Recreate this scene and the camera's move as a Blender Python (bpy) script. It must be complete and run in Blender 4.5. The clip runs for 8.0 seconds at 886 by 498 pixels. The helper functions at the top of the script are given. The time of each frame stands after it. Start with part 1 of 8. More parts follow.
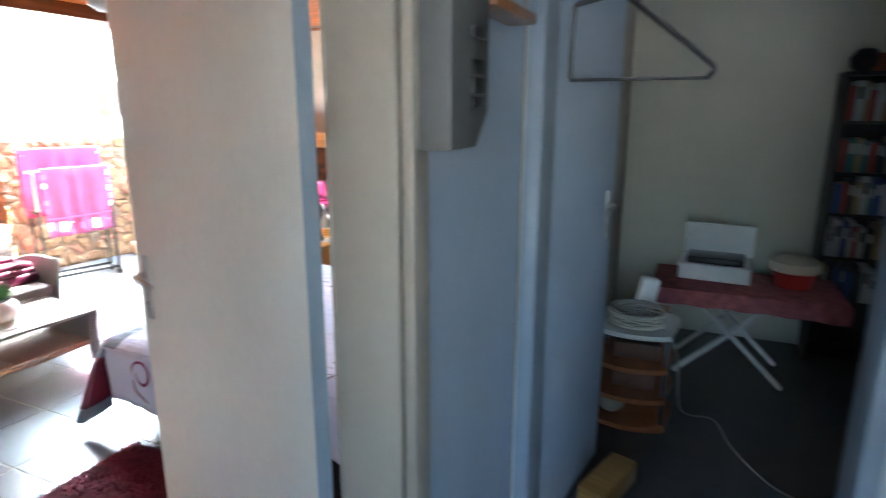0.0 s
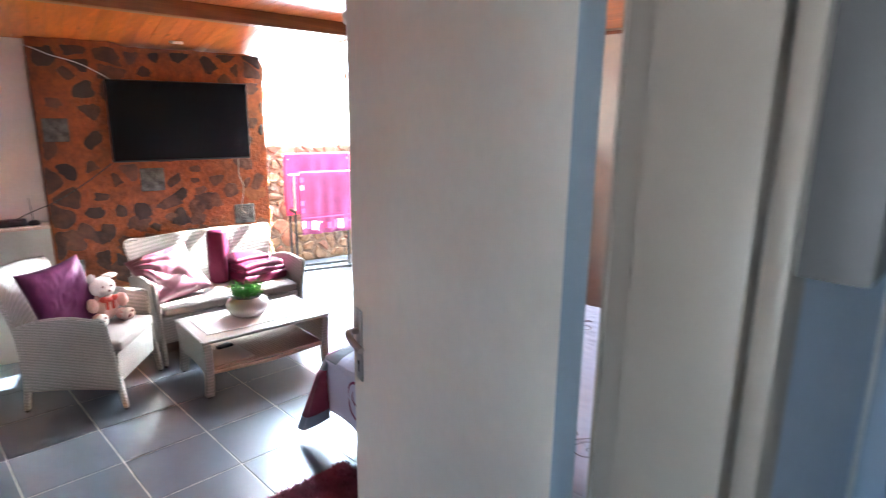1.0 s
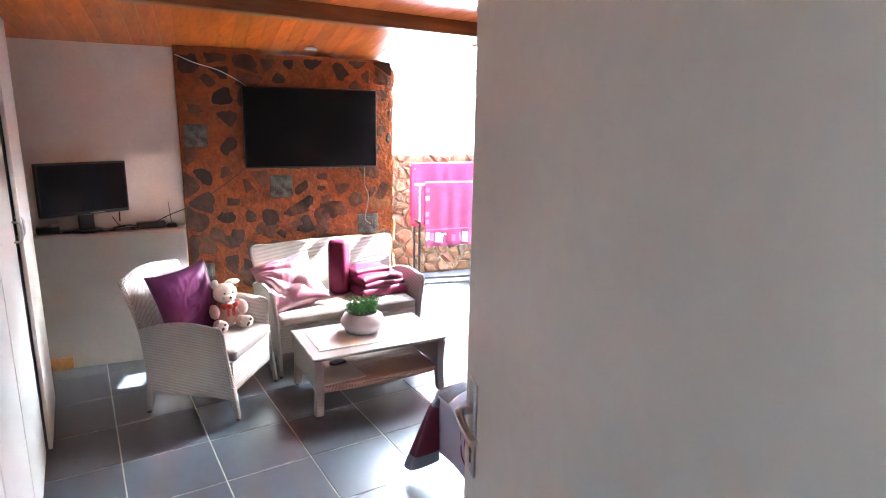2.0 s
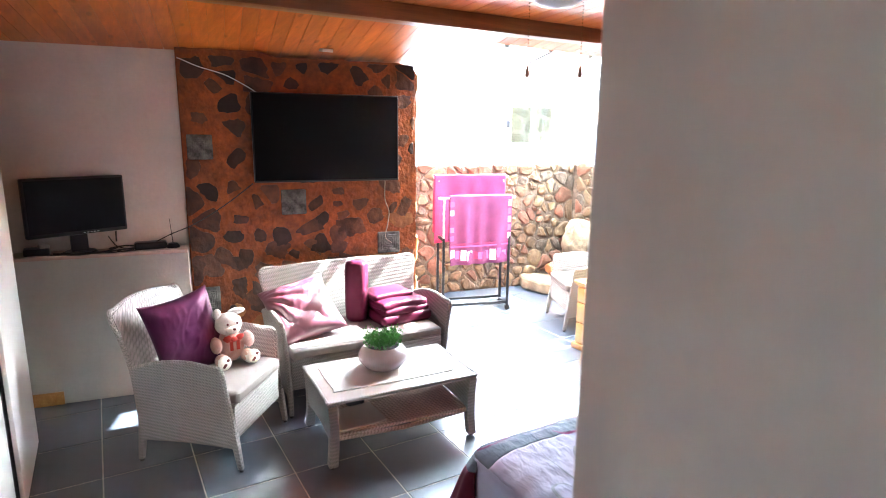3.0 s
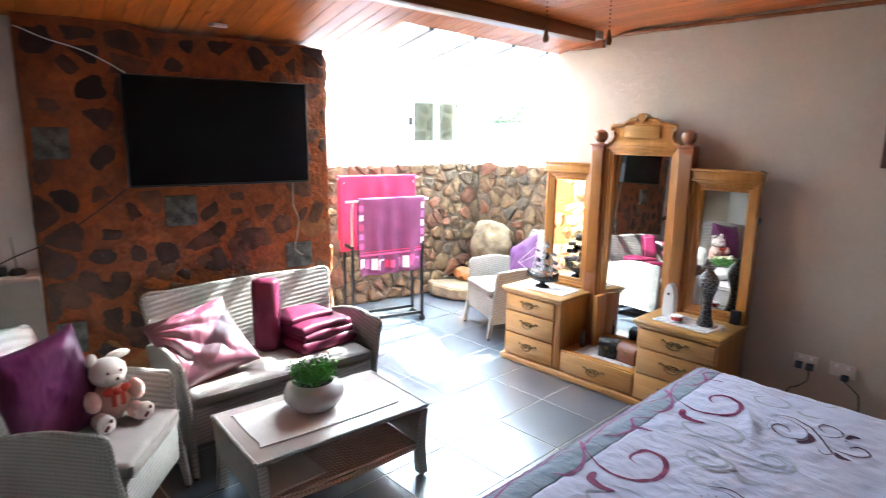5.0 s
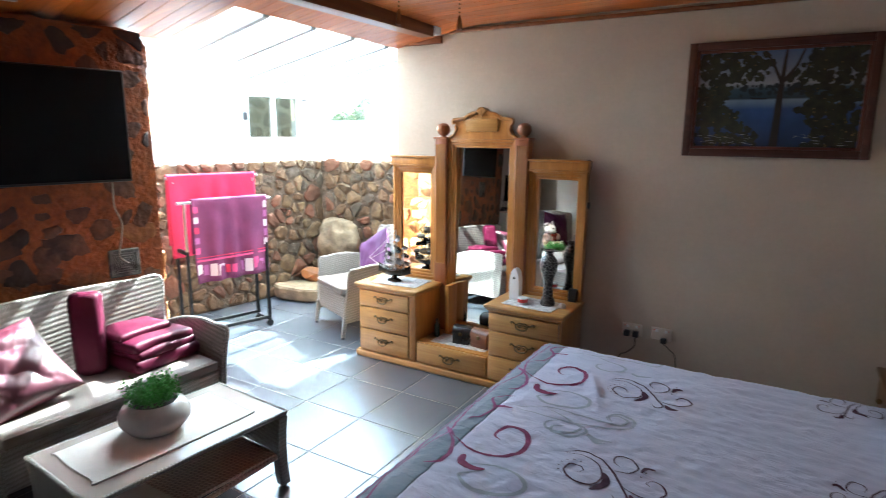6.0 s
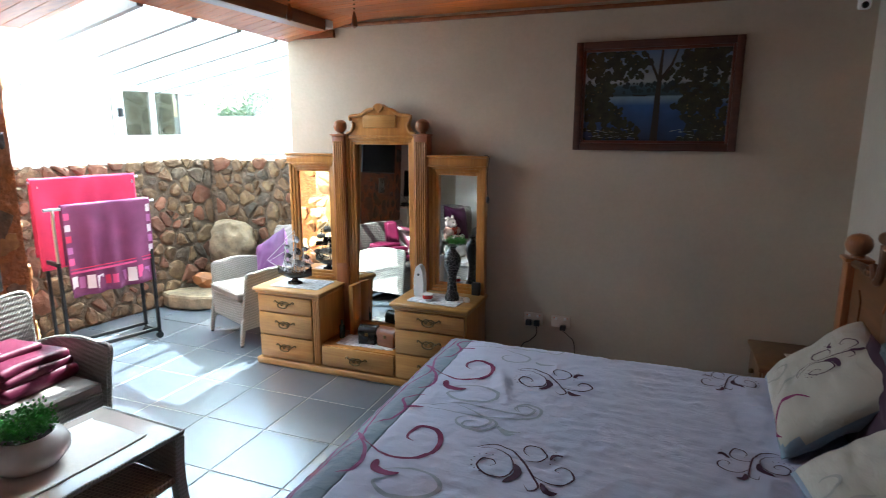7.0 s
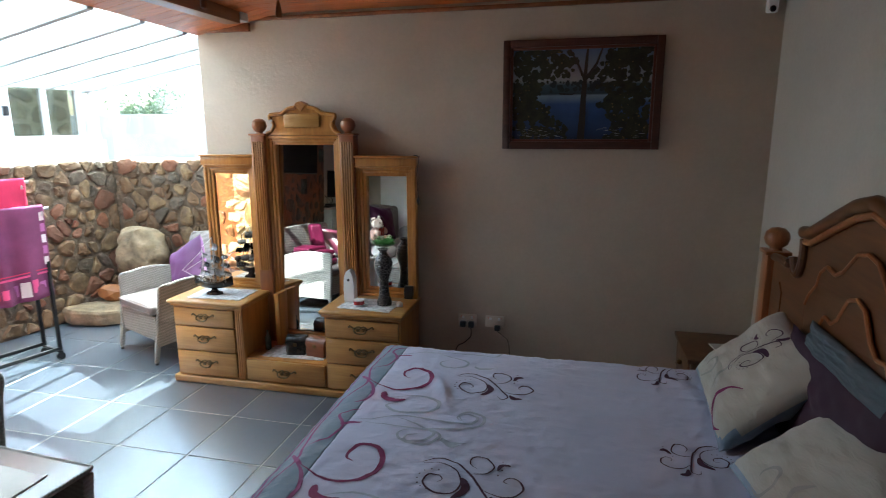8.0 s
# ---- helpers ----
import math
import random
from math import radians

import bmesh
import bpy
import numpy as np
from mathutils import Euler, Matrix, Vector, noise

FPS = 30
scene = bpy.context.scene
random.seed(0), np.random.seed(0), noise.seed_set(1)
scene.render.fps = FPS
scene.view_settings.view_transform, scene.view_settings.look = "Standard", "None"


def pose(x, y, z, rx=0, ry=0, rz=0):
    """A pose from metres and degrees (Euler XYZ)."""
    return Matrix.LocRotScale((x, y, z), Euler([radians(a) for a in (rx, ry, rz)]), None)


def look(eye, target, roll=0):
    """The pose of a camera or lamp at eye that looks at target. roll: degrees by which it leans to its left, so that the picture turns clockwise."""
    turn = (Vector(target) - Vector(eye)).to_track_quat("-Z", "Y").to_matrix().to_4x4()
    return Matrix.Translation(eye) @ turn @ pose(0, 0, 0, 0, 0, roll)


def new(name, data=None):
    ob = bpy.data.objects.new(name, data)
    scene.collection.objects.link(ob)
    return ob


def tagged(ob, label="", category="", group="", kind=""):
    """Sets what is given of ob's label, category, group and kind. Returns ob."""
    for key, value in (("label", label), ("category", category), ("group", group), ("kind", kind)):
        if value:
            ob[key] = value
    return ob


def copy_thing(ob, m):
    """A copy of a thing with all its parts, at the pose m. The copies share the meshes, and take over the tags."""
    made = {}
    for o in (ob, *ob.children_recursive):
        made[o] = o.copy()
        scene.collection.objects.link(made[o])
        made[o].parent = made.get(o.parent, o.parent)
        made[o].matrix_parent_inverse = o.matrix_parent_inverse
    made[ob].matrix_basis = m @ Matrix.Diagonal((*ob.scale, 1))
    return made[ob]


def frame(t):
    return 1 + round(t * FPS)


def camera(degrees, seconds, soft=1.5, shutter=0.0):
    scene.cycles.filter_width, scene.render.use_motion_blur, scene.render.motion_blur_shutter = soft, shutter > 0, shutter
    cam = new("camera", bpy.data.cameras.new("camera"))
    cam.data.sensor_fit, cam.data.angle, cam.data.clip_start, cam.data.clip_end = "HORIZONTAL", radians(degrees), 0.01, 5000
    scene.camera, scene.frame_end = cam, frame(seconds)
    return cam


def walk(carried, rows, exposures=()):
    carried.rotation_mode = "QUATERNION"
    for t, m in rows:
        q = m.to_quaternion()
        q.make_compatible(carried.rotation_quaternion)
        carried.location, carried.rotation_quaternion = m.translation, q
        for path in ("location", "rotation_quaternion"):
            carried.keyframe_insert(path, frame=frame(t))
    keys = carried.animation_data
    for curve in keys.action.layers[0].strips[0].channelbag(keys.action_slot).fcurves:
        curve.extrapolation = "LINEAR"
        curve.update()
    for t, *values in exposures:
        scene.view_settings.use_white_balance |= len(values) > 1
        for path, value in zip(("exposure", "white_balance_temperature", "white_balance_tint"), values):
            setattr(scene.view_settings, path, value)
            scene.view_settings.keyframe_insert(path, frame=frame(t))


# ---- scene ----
cam = camera(74.56, 8.0, soft=0.95, shutter=0.45)
# seconds, eye, yaw, pitch, roll
PATH = [
    (0.0, 0.197, -0.135, 1.782, 23.44, -13.52, -0.10),
    (0.5, 0.029, 0.065, 1.813, 35.66, -13.41, -0.46),
    (1.0, -0.118, 0.196, 1.860, 45.36, -13.26, -0.68),
    (1.5, -0.249, 0.319, 1.862, 52.71, -13.03, -0.85),
    (2.0, -0.449, 0.447, 1.849, 57.95, -12.56, -1.00),
    (3.5, -1.111, 0.663, 1.814, 59.73, -11.58, -0.65),
    (4.0, -1.293, 0.652, 1.787, 58.33, -11.26, -0.72),
    (4.5, -1.442, 0.617, 1.785, 53.79, -11.28, -0.69),
    (6.0, -1.600, 0.599, 1.730, 31.05, -11.11, -0.45),
    (6.5, -1.617, 0.617, 1.754, 25.35, -11.58, -0.16),
    (7.0, -1.627, 0.626, 1.747, 21.06, -11.64, 0.01),
    (7.5, -1.669, 0.644, 1.759, 17.03, -11.86, 0.11),
    (8.0, -1.709, 0.717, 1.755, 13.38, -11.86, 0.22),
]
walk(cam, [(t, pose(x, y, z, 90 + pitch, roll, yaw)) for t, x, y, z, yaw, pitch, roll in PATH],
     exposures=[(0.0, 5.12, 5850, 2), (1.0, 4.8, 5650, 6), (2.0, 4.8, 5750, 8), (3.5, 4.35, 5650, 3), (4.5, 3.9, 5650, 2), (6.0, 3.15, 5500, -4), (7.0, 2.82, 5500, -5), (8.0, 2.54, 5500, -5)])

# ---- world and sun ----
SUN_FROM = Vector((0.01, 1.04, 1.0)).normalized()
world = bpy.data.worlds.new("sky")
scene.world = world
world.use_nodes = True
wn = world.node_tree
sky = wn.nodes.new("ShaderNodeTexSky")
sky.sky_type = "NISHITA"
sky.sun_disc = False
sky.dust_density = 2.5
sky.sun_elevation = math.asin(SUN_FROM.z)
sky.sun_rotation = math.atan2(SUN_FROM.x, SUN_FROM.y)
bg = wn.nodes["Background"]
bg.inputs["Strength"].default_value = 0.11
wn.links.new(sky.outputs["Color"], bg.inputs["Color"])
sun = new("sun", bpy.data.lights.new("sun", "SUN"))
sun.data.energy, sun.data.angle, sun.data.color = 5.0, radians(0.5), (1.0, 0.95, 0.88)
sun.matrix_world = look(SUN_FROM * 20, (0, 0, 0))
# the sky's light in the openings of the glass roof and of the sunroom's long window
roof_light = new("roof_sky_light", bpy.data.lights.new("roof_sky_light", "AREA"))
roof_light.data.shape, roof_light.data.size, roof_light.data.size_y = "RECTANGLE", 2.1, 2.6
roof_light.data.energy, roof_light.data.color = 18.0, (0.93, 0.97, 1.0)
roof_light.matrix_world = pose(-5.47, 4.4, 2.49, 0, -8, 0)
window_light = new("window_sky_light", bpy.data.lights.new("window_sky_light", "AREA"))
window_light.data.shape, window_light.data.size, window_light.data.size_y = "RECTANGLE", 0.41, 2.4
window_light.data.energy, window_light.data.color = 5.0, (0.93, 0.97, 1.0)
window_light.matrix_world = pose(-6.25, 4.8, 0, 0, 0, -9.4) @ pose(-0.26, -1.33, 1.895, 0, -90, 0)
scene.view_settings.exposure = 2.9


# ---- materials ----
def node(nt, kind, **values):
    n = nt.nodes.new(kind)
    for key, value in values.items():
        n.inputs[key.replace("_", " ")].default_value = value
    return n


def base_material(name, rough=0.6, metal=0.0, spec=0.5):
    m = bpy.data.materials.new(name)
    m.use_nodes = True
    b = m.node_tree.nodes["Principled BSDF"]
    b.inputs["Roughness"].default_value = rough
    b.inputs["Metallic"].default_value = metal
    b.inputs["Specular IOR Level"].default_value = spec
    return m, m.node_tree, b


def ramp(nt, fac, stops):
    r = nt.nodes.new("ShaderNodeValToRGB")
    els = r.color_ramp.elements
    while len(els) < len(stops):
        els.new(0.5)
    for e, (p, c) in zip(els, stops):
        e.position, e.color = p, (*c, 1)
    nt.links.new(fac, r.inputs["Fac"])
    return r.outputs["Color"]


def shade(c, k):
    return tuple(min(1.0, v * k) for v in c)


def surface(name, color, rough=0.6, grain=60.0, blotch=2.5, vary=0.12, bump=0.15, metal=0.0, stretch=(1, 1, 1), second=None, island=0.0, spec=0.5, dist=0.004, gloss=0.12):
    """Colour that varies at two scales, with a fine relief and uneven gloss."""
    m, nt, b = base_material(name, rough, metal, spec)
    tc = nt.nodes.new("ShaderNodeTexCoord")
    mp = nt.nodes.new("ShaderNodeMapping")
    mp.inputs["Scale"].default_value = stretch
    if island:
        place = nt.nodes.new("ShaderNodeObjectInfo")
        shift = nt.nodes.new("ShaderNodeVectorMath")
        nt.links.new(tc.outputs["Object"], shift.inputs[0])
        nt.links.new(place.outputs["Location"], shift.inputs[1])
        nt.links.new(shift.outputs["Vector"], mp.inputs["Vector"])
    else:
        nt.links.new(tc.outputs["Object"], mp.inputs["Vector"])
    big = node(nt, "ShaderNodeTexNoise", Scale=blotch, Detail=4.0, Roughness=0.6)
    fine = node(nt, "ShaderNodeTexNoise", Scale=grain, Detail=3.0)
    for n in (big, fine):
        nt.links.new(mp.outputs["Vector"], n.inputs["Vector"])
    other = second or shade(color, 1 - 2 * vary)
    c1 = ramp(nt, big.outputs["Fac"], [(0.3, other), (0.7, shade(color, 1 + vary * 0.5))])
    mix = nt.nodes.new("ShaderNodeMix")
    mix.data_type, mix.blend_type = "RGBA", "MULTIPLY"
    mix.inputs["Factor"].default_value = min(1.0, vary * 3)
    c2 = ramp(nt, fine.outputs["Fac"], [(0.25, (0.7, 0.7, 0.7)), (0.7, (1, 1, 1))])
    nt.links.new(c1, mix.inputs["A"])
    nt.links.new(c2, mix.inputs["B"])
    out = mix.outputs["Result"]
    if island:
        info = nt.nodes.new("ShaderNodeObjectInfo")
        hsv = nt.nodes.new("ShaderNodeHueSaturation")
        mr = node(nt, "ShaderNodeMapRange", To_Min=1 - island, To_Max=1 + island)
        nt.links.new(info.outputs["Random"], mr.inputs["Value"])
        nt.links.new(mr.outputs["Result"], hsv.inputs["Value"])
        nt.links.new(out, hsv.inputs["Color"])
        out = hsv.outputs["Color"]
    nt.links.new(out, b.inputs["Base Color"])
    rr = node(nt, "ShaderNodeMapRange", To_Min=max(0.02, rough - gloss), To_Max=min(1.0, rough + gloss))
    nt.links.new(big.outputs["Fac"], rr.inputs["Value"])
    nt.links.new(rr.outputs["Result"], b.inputs["Roughness"])
    if bump:
        bp = node(nt, "ShaderNodeBump", Strength=bump, Distance=dist)
        nt.links.new(fine.outputs["Fac"], bp.inputs["Height"])
        nt.links.new(bp.outputs["Normal"], b.inputs["Normal"])
    return m


def wood(name, light, dark, rough=0.35, axis=0, rings=14.0, island=0.0, per_island=0.0, coat=0.0, knots=0.0):
    """Streaky timber whose grain runs along one axis."""
    m, nt, b = base_material(name, rough)
    tc = nt.nodes.new("ShaderNodeTexCoord")
    mp = nt.nodes.new("ShaderNodeMapping")
    s = [rings, rings, rings]
    s[axis] = rings * 0.07
    mp.inputs["Scale"].default_value = s
    nt.links.new(tc.outputs["Object"], mp.inputs["Vector"])
    if per_island:
        geo = nt.nodes.new("ShaderNodeNewGeometry")
        add = nt.nodes.new("ShaderNodeVectorMath")
        sc = nt.nodes.new("ShaderNodeVectorMath")
        sc.operation = "SCALE"
        sc.inputs[0].default_value = (17, 31, 23)
        nt.links.new(geo.outputs["Random Per Island"], sc.inputs["Scale"])
        nt.links.new(mp.outputs["Vector"], add.inputs[0])
        nt.links.new(sc.outputs["Vector"], add.inputs[1])
        vec = add.outputs["Vector"]
    else:
        vec = mp.outputs["Vector"]
    a = node(nt, "ShaderNodeTexNoise", Scale=1.0, Detail=6.0, Roughness=0.65, Distortion=1.2)
    f = node(nt, "ShaderNodeTexNoise", Scale=6.0, Detail=3.0)
    nt.links.new(vec, a.inputs["Vector"])
    nt.links.new(vec, f.inputs["Vector"])
    col = ramp(nt, a.outputs["Fac"], [(0.28, dark), (0.5, tuple((p + q) / 2 for p, q in zip(light, dark))), (0.68, light)])
    mix = nt.nodes.new("ShaderNodeMix")
    mix.data_type, mix.blend_type = "RGBA", "MULTIPLY"
    mix.inputs["Factor"].default_value = 0.45
    nt.links.new(col, mix.inputs["A"])
    nt.links.new(ramp(nt, f.outputs["Fac"], [(0.3, (0.72, 0.66, 0.6)), (0.6, (1, 1, 1))]), mix.inputs["B"])
    out = mix.outputs["Result"]
    if knots:
        mk = nt.nodes.new("ShaderNodeMapping")
        ks = [9.0, 9.0, 9.0]
        ks[axis] = 3.2
        mk.inputs["Scale"].default_value = ks
        nt.links.new(tc.outputs["Object"], mk.inputs["Vector"])
        vo = node(nt, "ShaderNodeTexVoronoi", Scale=1.0, Randomness=1.0)
        nt.links.new(mk.outputs["Vector"], vo.inputs["Vector"])
        kn = nt.nodes.new("ShaderNodeMix")
        kn.data_type, kn.blend_type = "RGBA", "MULTIPLY"
        kn.inputs["Factor"].default_value = knots
        nt.links.new(out, kn.inputs["A"])
        nt.links.new(ramp(nt, vo.outputs["Distance"], [(0.08, (0.25, 0.13, 0.07)), (0.16, (1, 1, 1))]), kn.inputs["B"])
        out = kn.outputs["Result"]
    if island or per_island:
        hsv = nt.nodes.new("ShaderNodeHueSaturation")
        k = island or per_island
        mr = node(nt, "ShaderNodeMapRange", To_Min=1 - k, To_Max=1 + k)
        if island:
            nt.links.new(nt.nodes.new("ShaderNodeObjectInfo").outputs["Random"], mr.inputs["Value"])
        else:
            nt.links.new(geo.outputs["Random Per Island"], mr.inputs["Value"])
        nt.links.new(mr.outputs["Result"], hsv.inputs["Value"])
        nt.links.new(out, hsv.inputs["Color"])
        out = hsv.outputs["Color"]
    nt.links.new(out, b.inputs["Base Color"])
    b.inputs["Coat Weight"].default_value = coat
    b.inputs["Coat Roughness"].default_value = 0.12
    bp = node(nt, "ShaderNodeBump", Strength=0.12, Distance=0.003)
    nt.links.new(f.outputs["Fac"], bp.inputs["Height"])
    nt.links.new(bp.outputs["Normal"], b.inputs["Normal"])
    return m


def wicker(name, light, dark, pitch=0.011):
    """Flat woven strands: over and under in two directions, as relief and tone."""
    m, nt, b = base_material(name, 0.55)
    tc = nt.nodes.new("ShaderNodeTexCoord")
    sep = nt.nodes.new("ShaderNodeSeparateXYZ")
    nt.links.new(tc.outputs["Object"], sep.inputs["Vector"])

    def mth(op, a, b2=None):
        n = nt.nodes.new("ShaderNodeMath")
        n.operation = op
        for i, v in enumerate((a, b2)):
            if v is None:
                continue
            if isinstance(v, (int, float)):
                n.inputs[i].default_value = v
            else:
                nt.links.new(v, n.inputs[i])
        return n.outputs[0]
    across = mth("ADD", mth("MULTIPLY", sep.outputs["X"], 0.95), mth("MULTIPLY", sep.outputs["Y"], 1.05))
    flat = mth("MULTIPLY", mth("SUBTRACT", sep.outputs["X"], sep.outputs["Y"]), 0.7)
    up = mth("DIVIDE", mth("ADD", sep.outputs["Z"], flat), pitch)
    row = mth("MULTIPLY", mth("FLOOR", up), math.pi)
    strand = mth("POWER", mth("ABSOLUTE", mth("SINE", mth("MULTIPLY", up, math.pi))), 0.6)
    over = mth("SINE", mth("ADD", mth("MULTIPLY", across, math.pi / (1.7 * pitch)), row))
    lift = mth("ADD", 0.62, mth("MULTIPLY", over, 0.38))
    height = mth("MULTIPLY", strand, lift)
    n1 = node(nt, "ShaderNodeTexNoise", Scale=14.0, Detail=3.0)
    nt.links.new(tc.outputs["Object"], n1.inputs["Vector"])
    val = mth("ADD", mth("MULTIPLY", height, 0.8), mth("MULTIPLY", n1.outputs["Fac"], 0.2))
    nt.links.new(ramp(nt, val, [(0.1, dark), (0.45, light), (0.95, shade(light, 1.18))]), b.inputs["Base Color"])
    bp = node(nt, "ShaderNodeBump", Strength=0.7, Distance=0.005)
    nt.links.new(height, bp.inputs["Height"])
    nt.links.new(bp.outputs["Normal"], b.inputs["Normal"])
    return m


def plain(name, color, rough=0.5, metal=0.0, emit=0.0):
    m, nt, b = base_material(name, rough, metal)
    b.inputs["Base Color"].default_value = (*color, 1)
    if emit:
        b.inputs["Emission Color"].default_value = (*color, 1)
        b.inputs["Emission Strength"].default_value = emit
    return m


def clear_glass(name, tint=(1, 1, 1), rough=0.0):
    m, nt, b = base_material(name, rough)
    b.inputs["Base Color"].default_value = (*tint, 1)
    b.inputs["Transmission Weight"].default_value = 1.0
    b.inputs["IOR"].default_value = 1.45
    return m


# one pinkish white plaster: first copy darkened for shade, second paled for light
M_PLASTER = surface("shaded_pink_plaster", (0.5, 0.42, 0.338), 0.75, grain=45, blotch=1.6, vary=0.06, bump=0.3, dist=0.006)
M_LITPLASTER = surface("lit_pink_plaster", (0.88, 0.8, 0.745), 0.75, grain=45, blotch=1.6, vary=0.06, bump=0.3, dist=0.006)
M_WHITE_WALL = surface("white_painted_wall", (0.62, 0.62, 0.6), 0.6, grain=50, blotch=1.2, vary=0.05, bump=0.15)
# darker copy of the white wall, its colour lowered to dim the passage
M_PASSAGE = surface("dimmed_white_wall", (0.41, 0.4, 0.375), 0.6, grain=50, blotch=1.2, vary=0.05, bump=0.15)
# white plaster greyed: the dim bed corner's shade is put into the colour
M_EAST = surface("shaded_warm_wall", (0.44, 0.385, 0.325), 0.7, grain=45, blotch=1.6, vary=0.06, bump=0.25)
M_PAINT = surface("white_gloss_paint", (0.72, 0.7, 0.66), 0.35, grain=30, blotch=1.5, vary=0.05, bump=0.06)
M_LEAF = surface("greige_door_paint", (0.76, 0.71, 0.64), 0.5, grain=30, blotch=1.2, vary=0.05, bump=0.08)
M_TILE = surface("dark_slate_tile", (0.074, 0.091, 0.117), 0.32, grain=26, blotch=2.2, vary=0.08, bump=0.05, island=0.1, second=(0.063, 0.078, 0.1), dist=0.001, gloss=0.03, spec=0.3)
M_TILE.node_tree.nodes["Principled BSDF"].inputs["Coat Weight"].default_value = 1.0
M_TILE.node_tree.nodes["Principled BSDF"].inputs["Coat Roughness"].default_value = 0.26
M_TILE.node_tree.nodes["Principled BSDF"].inputs["Coat IOR"].default_value = 2.7
M_GROUT = surface("pale_grout", (0.4, 0.39, 0.36), 0.85, grain=120, blotch=6, vary=0.2)
M_BOARD = wood("varnished_pine_board", (0.72, 0.19, 0.023), (0.47, 0.1, 0.012), 0.34, axis=0, rings=10, per_island=0.16, coat=0.12, knots=0.5)
M_BEAM = wood("stained_beam", (0.3, 0.11, 0.035), (0.15, 0.05, 0.018), 0.35, axis=1, rings=12)
M_MORTAR = surface("ochre_mortar", (0.36, 0.086, 0.0105), 0.45, grain=34, blotch=9, vary=0.33, bump=0.9, second=(0.18, 0.046, 0.0085), dist=0.015)
M_SUNLITMORTAR = surface("sunlit_ochre_mortar", (0.5, 0.34, 0.17), 0.8, grain=34, blotch=9, vary=0.25, bump=1.0, second=(0.36, 0.2, 0.08), dist=0.02)
M_DARKSTONE = surface("brown_black_stone", (0.036, 0.017, 0.013), 0.5, grain=22, blotch=9, vary=0.3, bump=0.9, island=0.5, second=(0.065, 0.027, 0.015), dist=0.012)
M_BROWNSTONE = surface("varnished_brown_stone", (0.13, 0.046, 0.02), 0.45, grain=20, blotch=9, vary=0.3, bump=0.9, island=0.4, second=(0.05, 0.02, 0.013), dist=0.014)
M_TANSTONE = surface("ochre_stone", (0.4, 0.16, 0.045), 0.6, grain=22, blotch=7, vary=0.25, bump=0.7, island=0.35, second=(0.2, 0.07, 0.02), dist=0.01)
M_ENDSTONE = surface("sunlit_ochre_stone", (0.5, 0.32, 0.15), 0.7, grain=22, blotch=7, vary=0.25, bump=0.7, island=0.3, second=(0.34, 0.18, 0.07), dist=0.01)
M_GREYMORTAR = surface("grey_brown_mortar", (0.15, 0.108, 0.07), 0.9, grain=26, blotch=7, vary=0.35, bump=1.0, dist=0.02, second=(0.085, 0.055, 0.036))
M_FIELDSTONE = surface("brown_field_stone", (0.14, 0.08, 0.036), 0.8, grain=18, blotch=11, vary=0.35, bump=1.0, island=0.28, second=(0.12, 0.07, 0.036), dist=0.012)
M_GREYSTONE = surface("grey_field_stone", (0.115, 0.085, 0.056), 0.8, grain=18, blotch=9, vary=0.35, bump=1.0, island=0.28, second=(0.08, 0.06, 0.042), dist=0.016)
M_REDSTONE = surface("red_field_stone", (0.155, 0.062, 0.032), 0.8, grain=18, blotch=8, vary=0.3, bump=0.8, island=0.3, second=(0.17, 0.08, 0.045), dist=0.012)
M_PALESTONE = surface("pale_tan_stone", (0.19, 0.125, 0.06), 0.8, grain=16, blotch=8, vary=0.3, bump=0.9, island=0.3, second=(0.11, 0.065, 0.034), dist=0.016)
M_PIERSTONE = surface("grey_pier_stone", (0.17, 0.17, 0.13), 0.8, grain=18, blotch=8, vary=0.3, bump=0.6, island=0.25, second=(0.25, 0.22, 0.14), dist=0.01)
M_BOULDER = surface("pale_boulder", (0.29, 0.21, 0.125), 0.8, grain=16, blotch=6, vary=0.3, bump=0.9, dist=0.015)
M_PINE = wood("golden_pine", (0.5, 0.235, 0.05), (0.34, 0.14, 0.028), 0.32, axis=2, rings=16, coat=0.25)
M_PINE_H = wood("golden_pine_across", (0.46, 0.25, 0.072), (0.34, 0.165, 0.04), 0.32, axis=0, rings=16, coat=0.25)
# headboard pine, darkened by the shadow of its corner
M_HEADPINE = wood("shaded_orange_pine", (0.15, 0.055, 0.014), (0.082, 0.028, 0.008), 0.4, axis=1, rings=12, coat=0.15)
M_REDPINE = wood("red_pine", (0.36, 0.13, 0.04), (0.22, 0.07, 0.022), 0.35, axis=2, rings=16, coat=0.25)
M_WICKER = wicker("pale_wicker", (0.305, 0.283, 0.26), (0.125, 0.112, 0.1), 0.0105)
M_SEAT = surface("taupe_cushion_cloth", (0.22, 0.185, 0.17), 0.85, grain=150, blotch=5, vary=0.1, bump=0.25)
M_BLACK = plain("black_plastic", (0.012, 0.012, 0.014), 0.3)
M_SCREEN = plain("dark_screen", (0.004, 0.004, 0.005), 0.25)
M_SCREEN.node_tree.nodes["Principled BSDF"].inputs["Specular IOR Level"].default_value = 0.15
M_ALU = plain("white_powder_coat", (0.75, 0.76, 0.77), 0.4)
M_STEEL = plain("brushed_steel", (0.5, 0.5, 0.5), 0.3, 1.0)
M_DARKSTEEL = plain("dark_tube_steel", (0.03, 0.03, 0.032), 0.4, 0.6)
M_BRASS = plain("aged_brass", (0.16, 0.11, 0.05), 0.38, 1.0)
